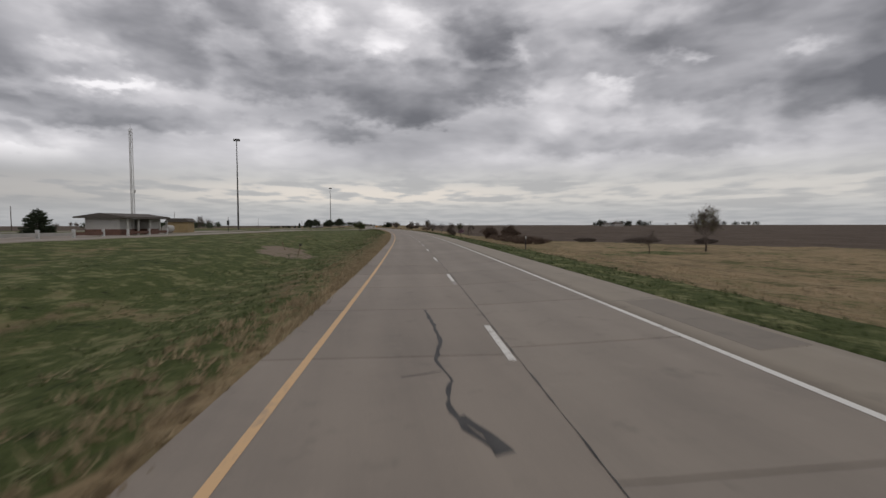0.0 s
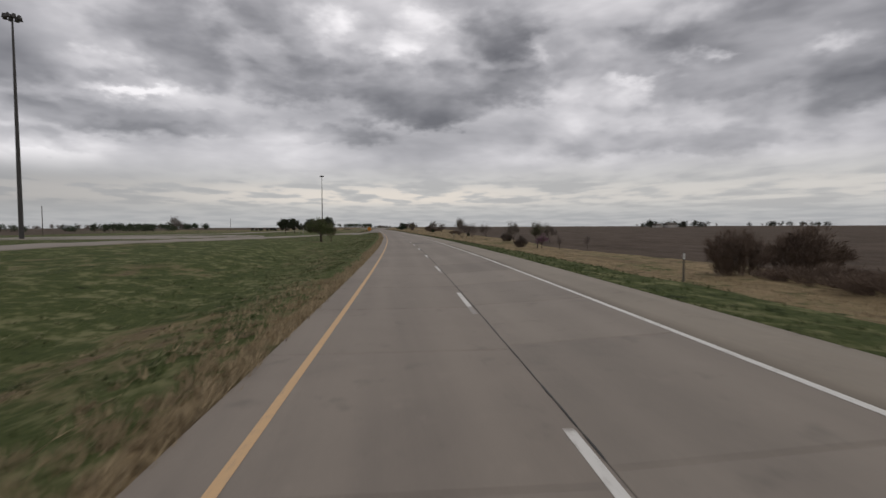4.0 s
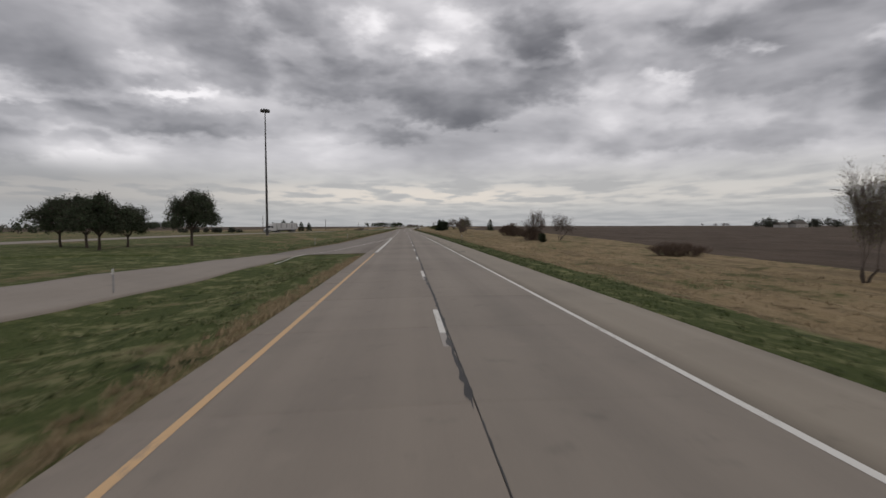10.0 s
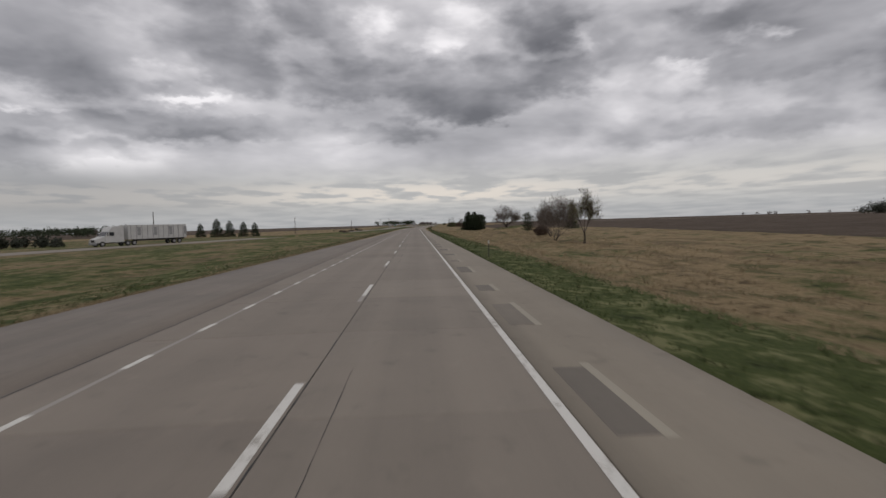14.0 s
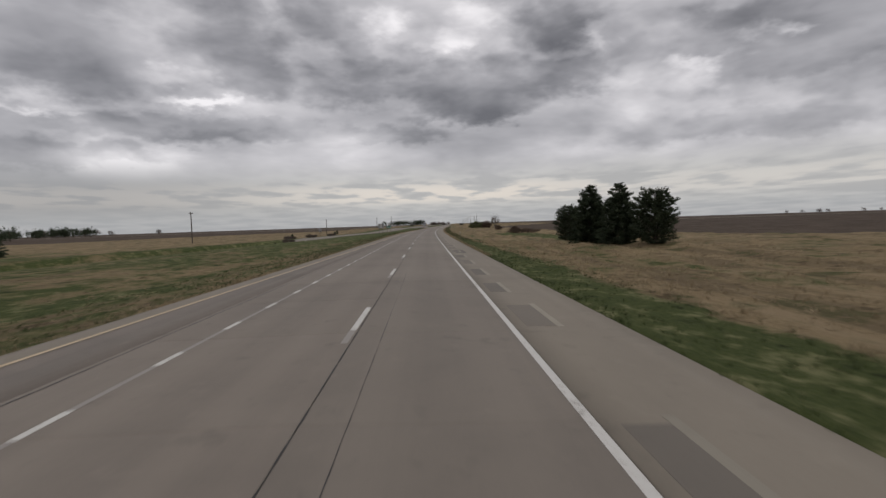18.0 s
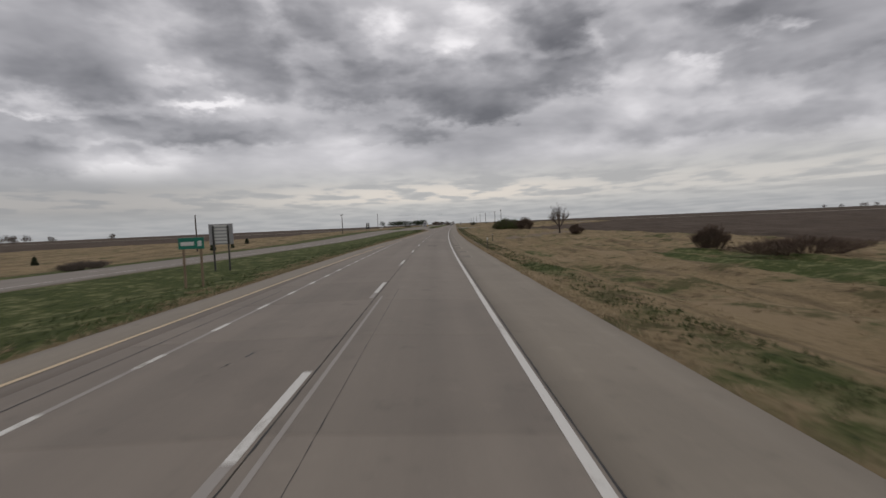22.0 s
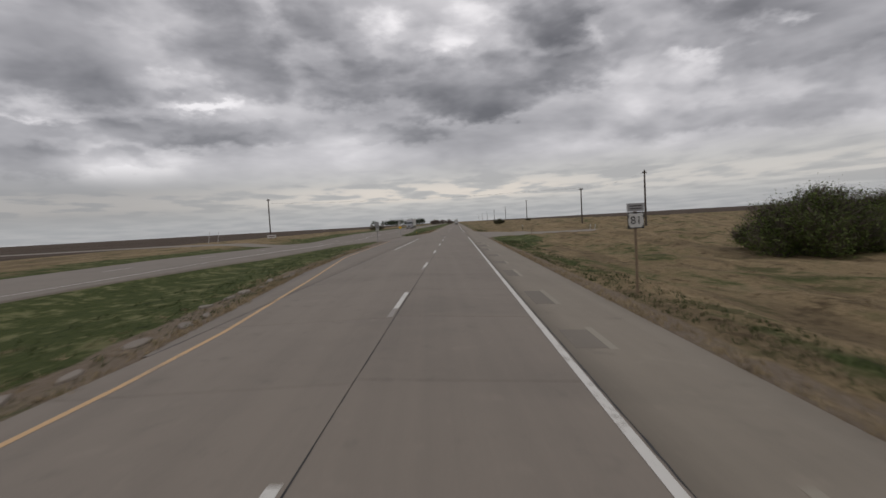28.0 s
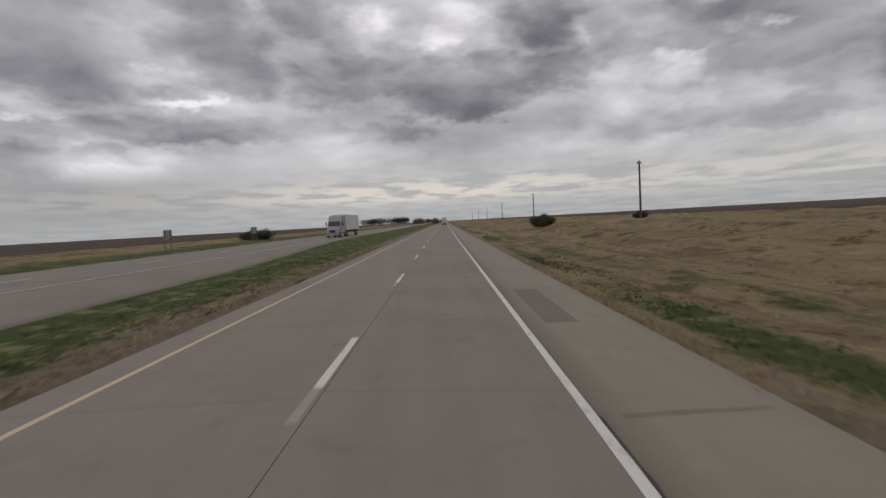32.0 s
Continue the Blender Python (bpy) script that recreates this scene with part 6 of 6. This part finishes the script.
for o, y, label in ((-27.0, 981, "twin-post sign seen from behind beside the oncoming road"), (-26.5, 1003, "sign seen from behind with bushes at its foot")):
    ob = thing("sign_back", label, "road sign", place=facing(o, y))
    sign_posts(ob, (-0.3, 0.3), 2.2, POST_WOOD, 0.09)
    part("panel", Shape().box(-0.45, 0.05, 1.3, 0.45, 0.08, 2.3, 0.008), GREY_METAL, ob)
ob = thing("junction_sign", "ribbed grey sign back above a black direction plate", "road sign", place=facing(-29.5, 836.6))
sign_posts(ob, (-0.5, 0.42), 3.3, DARK_STEEL, 0.1)
part("panel", Shape().box(-0.68, 0.06, 1.75, 0.68, 0.1, 3.4, 0.01), GREY_METAL, ob)
part("centre_rib", Shape().box(-0.22, 0.012, 1.8, 0.2, 0.057, 3.36, 0.006), SIGN_WHITE, ob, "white centre stiffener")
part("direction_plate", Shape().plate([(-0.86, 1.2), (0.95, 1.2), (1.15, 1.48), (0.95, 1.72), (-0.86, 1.72)], -0.07, -0.055), BLACK, ob, "black lower plate")
ob = thing("field_board", "low white board beside the oncoming road", "sign", place=facing(-35.2, 911.5))
sign_posts(ob, (-0.7, 0.7), 0.9, POST_WOOD, 0.08)
part("panel", Shape().box(-0.9, -0.07, 0.35, 0.9, -0.045, 0.95, 0.008), SIGN_WHITE, ob)
part("lettering_bar", Shape().box(-0.6, -0.076, 0.55, 0.6, -0.072, 0.72), BRICK, ob)
ob = thing("marker_stake", "short leaning brown timber stake in a bare dirt patch", "stake", place=Matrix.Translation(spot(-13.0, 52.2)) @ Matrix.Rotation(radians(14), 4, "Y"))
part("post", Shape().box(-0.05, -0.05, -0.2, 0.05, 0.05, 0.85, 0.01), POST_WOOD, ob)
part("cap", Shape().box(-0.11, -0.06, 0.8, 0.11, 0.06, 1.02, 0.02), DARK_STEEL, ob, "dark rusted cap")
ob = thing("traffic_counter", "dark box on a thin pole at the rest area's exit", "pole", place=Matrix.Translation(spot(-43.1, 125.3)))
part("pole", Shape().tube((0, 0, -0.2), (0, 0, 3.6), 0.07, 0.05, 8), DARK_STEEL, ob)
part("box", Shape().box(-0.28, -0.2, 1.6, 0.22, 0.2, 2.7, 0.03), BLACK, ob)


# ---- the rest area ----
def rest_area():
    # the building stands along the road: x away from the road is negative, y along it
    m = Matrix.Translation(spot(-44.8, 82.0)) @ Matrix.Rotation(radians(-heading(85)), 4, "Z") @ Matrix.Diagonal((1, 0.74, 0.96, 1))
    ob = thing("rest_area_building", "long low rest area building with pale panels over dark brick", "building", place=m)
    L, D = 17.0, 5.0
    for y0, y1 in ((0, 4.5), (4.5, 9.8), (12.0, L)):
        deep = -1.6 if y0 == 4.5 else 0.0
        part("brick_base", Shape().box(-D, y0, -0.5, deep, y1, 1.0, 0.02), BRICK, ob, "dark brick lower wall")
        part("wall", Shape().box(-D + 0.05, y0 + 0.05, 1.0, deep - 0.05, y1 - 0.05, 2.75), WALL_WHITE, ob)
    part("entrance_wall", Shape().box(-D + 0.1, 9.8, -0.5, -2.6, 12.0, 2.75), BRICK, ob, "recessed dark entrance")
    roof = Shape()
    prof = [(-D - 1.2, 2.75), (1.2, 2.75), (1.25, 2.95), (-D / 2, 3.55), (-D - 1.25, 2.95)]
    n = len(prof)
    c = [(x, y, z + (0.12 if y > 0 else 0)) for y in (-1.0, L + 1.4) for x, z in prof]
    roof.add(c, [tuple(range(n)), tuple(range(2 * n - 1, n - 1, -1))] + [(i, i + n, (i + 1) % n + n, (i + 1) % n) for i in range(n)])
    part("roof", roof, ROOF, ob, "low grey-brown roof with wide eaves")
    part("fascia", Shape().box(1.2, -1.0, 2.68, 1.3, L + 1.4, 2.95, 0.01), ROOF, ob)
    for y in (0.5, 4.6, 9.4, 14.0, L + 0.6):
        part("porch_post", Shape().box(0.75, y, -0.5, 1.0, y + 0.25, 2.75, 0.02), WALL_WHITE, ob)
    for y in (5.6, 7.4):
        win = part("window", Shape().box(-1.58, y, 1.25, -1.52, y + 1.0, 2.1, 0.01), GLASS, ob)
        part("frame", Shape().box(-1.52, y - 0.06, 1.19, -1.49, y + 1.06, 1.25), WALL_WHITE, win)
    part("door", Shape().box(-2.58, 10.4, 0.0, -2.52, 11.4, 2.1, 0.01), GLASS, ob, "dark glass entrance door")
    low = thing("rail_wall", "low pale board wall with taller white end posts", "wall", place=Matrix.Translation(spot(-42.6, 50)) @ Matrix.Rotation(radians(-heading(70)), 4, "Z"))
    for i in range(8):
        y = i * 6.0
        part("post", Shape().box(-0.15, y - 0.15, -0.5, 0.15, y + 0.15, 0.95, 0.03), WHITE_METAL, low, "white square post")
        if i < 7 and i != 4:
            part("board", Shape().box(-0.06, y + 0.15, 0.22, 0.06, y + 5.85, 0.60, 0.01), GREY_WALL if i < 3 else BRICK, low)
    m = Matrix.Translation(spot(-47.8, 109)) @ Matrix.Rotation(radians(-heading(110)), 4, "Z")
    shed = thing("storage_shed", "small ochre shed with a grey pitched roof", "shed", place=m)
    part("wall", Shape().box(-2.0, 0, -0.4, 2.0, 3.2, 2.3, 0.02), SHED_WALL, shed)
    for i in range(9):
        part("board", Shape().box(-2.02 + i * 0.45, -0.03, -0.3, -1.62 + i * 0.45, 0.0, 2.25, 0.008), SHED_WALL, shed)
    cap = Shape()
    prof = [(-2.3, 2.25), (2.3, 2.25), (2.3, 2.4), (1.6, 3.0), (-1.6, 3.0), (-2.3, 2.4)]
    cap.plate(prof, -0.3, 3.5)
    part("roof", cap, ROOF, shed)
    part("door", Shape().box(0.5, -0.06, 0.0, 1.4, -0.03, 2.0, 0.01), SHED_WALL, shed)
    tower = thing("radio_tower", "slim white lattice radio tower behind the building", "tower", place=Matrix.Translation(spot(-50.5, 97.5)))
    h, s = 18.6, 0.32
    feet = [(s * math.cos(2.094 * i), s * math.sin(2.094 * i)) for i in range(3)]
    for x, y in feet:
        part("leg", Shape().tube((x, y, -0.3), (x * 0.85, y * 0.85, h), 0.075, 0.055, 6), WHITE_METAL, tower)
    for f in range(3):
        a, b = feet[f], feet[(f + 1) % 3]
        lace = Shape()
        for i in range(30):
            z0, z1 = h * i / 30, h * (i + 1) / 30
            p, q = (a, b) if i % 2 else (b, a)
            lace.tube((*p, z0), (*q, z1), 0.02, 0.02, 4, False)
            lace.tube((*a, z1), (*b, z1), 0.018, 0.018, 4, False)
        part("lacing", lace, WHITE_METAL, tower)
    part("antenna", Shape().tube((0, 0, h), (0, 0, h + 0.9), 0.03, 0.015, 6), GREY_METAL, tower)
    part("dish", Shape().lathe([(0.05, -0.1), (0.25, 0.0), (0.32, 0.12)], 10), WHITE_METAL, tower).matrix_local = pose(0.35, 0, 7.6, 0, 90, 0)
    tank_stand = thing("storage_tank", "low white tank beside the building's end", "tank", place=Matrix.Translation(spot(-46.0, 100.5)))
    part("tank", Shape().tube((0, -1.4, 0.9), (0, 1.4, 0.9), 0.65, 0.65, 14), WALL_WHITE, tank_stand)
    for y in (-0.9, 0.9):
        part("saddle", Shape().box(-0.5, y - 0.1, -0.3, 0.5, y + 0.1, 0.5, 0.02), RAMP, tank_stand)


rest_area()


# ---- vehicles, standing where they are seen ----
def wheel(parent, x, y, r=0.5, w=0.28):
    t = part("wheel", Shape().tube((x - w / 2, y, r), (x + w / 2, y, r), r, r, 18), RUBBER, parent)
    part("rim", Shape().tube((x - w / 2 - 0.012, y, r), (x + w / 2 + 0.012, y, r), r * 0.55, r * 0.55, 12), GREY_METAL, t)


def tractor(ob, mat, hood=True, y=0.0):
    """A highway tractor whose front points to -y."""
    if hood:
        body = Shape().add([(-1.0, y, 0.75), (1.0, y, 0.75), (1.0, y, 1.35), (-1.0, y, 1.35), (-1.15, y + 1.7, 0.75), (1.15, y + 1.7, 0.75), (1.1, y + 1.7, 1.95), (-1.1, y + 1.7, 1.95)],
                           [(0, 1, 2, 3), (7, 6, 5, 4), (3, 2, 6, 7), (1, 5, 6, 2), (4, 0, 3, 7), (0, 4, 5, 1)])
        part("hood", body, mat, ob)
    y0 = y + (1.6 if hood else 0.1)
    cab = Shape().add([(-1.2, y0, 0.75), (1.2, y0, 0.75), (1.2, y0, 1.9), (-1.2, y0, 1.9), (-1.15, y0 + 0.7, 2.85), (1.15, y0 + 0.7, 2.85), (-1.15, y0 + 1.5, 3.75), (1.15, y0 + 1.5, 3.75), (-1.22, y0 + 3.6, 3.9), (1.22, y0 + 3.6, 3.9), (-1.22, y0 + 3.6, 0.75), (1.22, y0 + 3.6, 0.75)],
                      [(0, 1, 2, 3), (3, 2, 5, 4), (4, 5, 7, 6), (6, 7, 9, 8), (8, 9, 11, 10), (1, 0, 10, 11), (0, 3, 4, 6, 8, 10), (2, 1, 11, 9, 7, 5)])
    part("cab", cab, mat, ob)
    part("windscreen", Shape().add([(-1.05, y0 + 0.06, 1.98), (1.05, y0 + 0.06, 1.98), (1.0, y0 + 0.64, 2.78), (-1.0, y0 + 0.64, 2.78), (-1.05, y0 + 0.03, 2.0), (1.05, y0 + 0.03, 2.0), (1.0, y0 + 0.61, 2.8), (-1.0, y0 + 0.61, 2.8)], [(4, 5, 6, 7), (0, 4, 7, 3), (1, 2, 6, 5), (3, 7, 6, 2), (0, 1, 5, 4)]), GLASS, ob)
    for s in (-1, 1):
        part("side_window", Shape().box(min(s * 1.2, s * 1.235), y0 + 0.8, 2.0, max(s * 1.2, s * 1.235), y0 + 1.7, 2.7, 0.01), GLASS, ob)
        part("headlight", Shape().box(s * 0.78 - 0.2, y - 0.04, 0.95, s * 0.78 + 0.2, y + 0.04, 1.2, 0.03), WHITE_METAL, ob)
        part("mirror", Shape().box(s * 1.45 - 0.1, y0 + 0.3, 2.0, s * 1.45 + 0.1, y0 + 0.4, 2.7, 0.03), BLACK, ob)
    part("grille", Shape().box(-0.5, y - 0.03, 0.85, 0.5, y + 0.02, 1.3, 0.02), DARK_STEEL, ob)
    part("bumper", Shape().box(-1.15, y - 0.12, 0.35, 1.15, y + 0.1, 0.75, 0.04), GREY_METAL, ob)
    part("chassis", Shape().box(-0.5, y + 0.6, 0.55, 0.5, y + 8.0, 0.85), DARK_STEEL, ob)
    for s in (-1.0, 1.0):
        for yy in (y + 1.1, y + 6.0, y + 7.3):
            wheel(ob, s, yy)


def semi(label, o, y, turn, mat, trailer, slats):
    ob = thing("semi_truck", label, "truck", "", place=Matrix.Translation(spot(o, y, 0.07)) @ Matrix.Rotation(radians(turn), 4, "Z"))
    tractor(ob, mat)
    y0, y1 = 6.0, 19.2
    part("trailer", Shape().box(-1.29, y0, 1.15, 1.29, y1, 4.05, 0.06), trailer, ob)
    if slats:
        for i in range(11):
            yy = y0 + 0.5 + i * 1.18
            for s in (-1, 1):
                part("side_rib", Shape().box(min(s * 1.29, s * 1.33), yy, 1.2, max(s * 1.29, s * 1.33), yy + 0.09, 4.0), GREY_METAL, ob)
                if i % 3 == 1:
                    part("vent", Shape().box(min(s * 1.29, s * 1.315), yy + 0.25, 1.9, max(s * 1.29, s * 1.315), yy + 0.95, 3.6), GREY_METAL, ob)
    part("under_rail", Shape().box(-0.5, y0 + 2, 0.8, 0.5, y1, 1.15), DARK_STEEL, ob)
    for s in (-1.0, 1.0):
        for yy in (y1 - 3.0, y1 - 1.7):
            wheel(ob, s, yy)
    return ob


semi("white tractor pulling a ribbed livestock trailer on the oncoming road", -58.5, 501, -26, WHITE_METAL, WHITE_METAL, True)
semi("white tractor with a plain white box trailer on the oncoming road", -17.4, 1014, -3.1, GREY_METAL, SIGN_WHITE, False)
lead = semi("white trailer truck far ahead on the highway", 1.9, 1205, 180 - 3.1, WHITE_METAL, WHITE_METAL, False)
lead.matrix_world = Matrix.Translation(on_road(1.9, 1205)) @ Matrix.Rotation(radians(180 - 3.1), 4, "Z")


# ---- grass on the verges ----
def grass(name, label, seed, spans, per_metre, height, mat, thin=0.012, tuft=5, lie=0.35, wisps=False):
    """Blades in tufts along the road's edges: spans of (side, from y, to y, near, far)."""
    rs = np.random.RandomState(seed)
    os, ys = [], []
    for side, y0, y1, near, far in spans:
        n = int((y1 - y0) * per_metre)
        y = rs.uniform(y0, y1, n)
        d = near + (far - near) * rs.uniform(0, 1, n) ** 1.5
        os.append(edge_r(y) + d if side > 0 else edge_l(y) - d)
        ys.append(y)
    o, y = np.concatenate(os), np.concatenate(ys)
    clear = ~((o > 4) & (y > 874) & (y < mouth_far(o) + 0.3)) & ~((o < 0) & (y > 884) & (y < 916)) & ~((o < 0) & (np.abs(o - opp(y)) < 6.5))
    clear &= ~((o < 0) & (y < 345) & (np.abs(o - np.interp(y, *zip(*RAMP_LINE))) < 3.6)) & ~((o < -4) & (y > 334.5) & (y < 346))
    patch = 0.5 + 0.5 * np.sin(o * 0.7 + 1.3 * np.sin(y * 0.19)) * np.sin(y * 0.33 + o * 0.4)
    if wisps:
        patch = np.sin(o * 1.1 + 0.35 * y + 2.1 * np.sin(y * 0.21)) + np.sin(o * 2.3 - y * 0.9 + 1.7 * np.sin(o * 0.8 + y * 0.13)) + 0.7 * np.sin(o * 0.37 + y * 0.11)
        patch = np.clip(patch * 0.9 - 0.35, -0.2, 1)
    clear &= rs.uniform(0, 1, len(o)) < 0.25 + 0.75 * patch
    o, y = o[clear], y[clear]
    k = tuft
    base = np.stack([xc(y) + o, y, land(o, y) - 0.02], -1)
    base = np.repeat(base, k, 0)
    m = len(base)
    base[:, :2] += rs.normal(0, 0.07, (m, 2))
    h = height * rs.uniform(0.45, 1.2, (m, 1))
    a = rs.uniform(0, 2 * np.pi, m)
    side = np.stack([np.cos(a), np.sin(a), 0 * a], -1) * thin * rs.uniform(0.7, 1.5, (m, 1))
    bend = np.concatenate([rs.normal(0.18, lie, (m, 2)), np.ones((m, 1))], 1) * h
    bend[:, 2] = h[:, 0] * 0.9
    corners = np.stack([base - side, base + side, base + bend], 1).reshape(-1, 3)
    me = big_mesh(name, corners, np.arange(m * 3).reshape(-1, 3), mat)
    tagged(new(name, me), label, "grass", kind="stuff")


grass("verge_grass", "short green spring grass on the verges", 1, ((1, -2, 600, 0.05, 3.9), (1, 600, 960, 1.0, 3.0), (1, 862, 876, 0.3, 5), (-1, -2, 330, 1.6, 9.0), (-1, 345, 870, 0.3, 5.0), (-1, 917, 980, 0.2, 4.5)), 26, 0.15, GRASS_GREEN, 0.016)
grass("dry_fringe_grass", "clumps of dead straw-coloured grass fringing the pavement", 2, ((-1, -2, 140, 0.05, 2.4), (-1, -2, 140, 0.05, 1.2), (-1, 140, 330, 0.05, 0.9)), 15, 0.24, GRASS_DRY, 0.013, tuft=14)
grass("dry_edge_grass", "thin dry grass along the pavement's edge", 4, ((1, 560, 960, 0.05, 0.6), (-1, 345, 870, 0.02, 0.5), (-1, 917, 980, 0.02, 0.4)), 16, 0.18, GRASS_DRY, 0.014)
grass("dry_tall_grass", "standing straw grass beyond the verge", 3, ((1, -2, 330, 6.5, 22), (1, 330, 600, 3.4, 20)), 40, 0.24, GRASS_DRY, 0.018)
grass("matted_straw", "flattened wisps of pale dead grass in the green median", 5, ((-1, -2, 140, 0.6, 5.0), (-1, 345, 620, 0.6, 9.0), (-1, 620, 870, 0.3, 2.2), (-1, 917, 990, 0.3, 2.4)), 24, 0.15, GRASS_DRY, 0.012, tuft=12, lie=1.4, wisps=True)
grass("matted_straw", "flattened wisps of dead grass below the right shoulder", 6, ((1, -2, 330, 4.0, 16), (1, 330, 600, 2.8, 16), (1, 600, 870, 0.8, 14), (1, 916, 990, 1.0, 12)), 22, 0.16, GRASS_DRY, 0.013, tuft=10, lie=1.3, wisps=True)
grass("pale_grass_wisps", "pale green wisps of longer grass in the mown median", 7, ((-1, -2, 330, 0.8, 8.0), (-1, -2, 330, 2.0, 16.0)), 24, 0.16, GRASS_PALE, 0.012, tuft=12, lie=1.3, wisps=True)


def broken_slab(o, y, seed, label):
    """A flat broken piece of old pavement with an uneven outline, half sunk in the verge."""
    r = random.Random(seed)
    n = r.randint(5, 7)
    a, b = r.uniform(0.10, 0.26), r.uniform(0.3, 0.8)
    rim = [(math.cos(2 * math.pi * i / n) * a * r.uniform(0.7, 1.2), math.sin(2 * math.pi * i / n) * b * r.uniform(0.7, 1.2)) for i in range(n)]
    c = [(x, v, -0.1) for x, v in rim] + [(x, v, 0.04) for x, v in rim] + [(x * 0.9, v * 0.92, 0.06) for x, v in rim]
    f = [tuple(range(2 * n, 3 * n))] + [(k * n + i, k * n + (i + 1) % n, k * n + n + (i + 1) % n, k * n + n + i) for k in range(2) for i in range(n)]
    ob = new("broken_slab", Shape().add(c, f).mesh("broken_slab", RAMP))
    ob.matrix_world = Matrix.Translation(spot(o, y, 0.01)) @ Matrix.Rotation(r.uniform(-0.5, 0.5), 4, "Z") @ Matrix.Rotation(r.uniform(-0.05, 0.05), 4, "X")
    tagged(ob, label, "concrete slab", "broken slabs")


slab_rnd = random.Random(9)
for k in range(16):
    y = 812 + k * 1.9 + slab_rnd.uniform(-0.5, 0.5)
    broken_slab(float(edge_l(y)) - slab_rnd.uniform(0.45, 1.5), y, k, "flat broken piece of pale concrete beside the pavement")
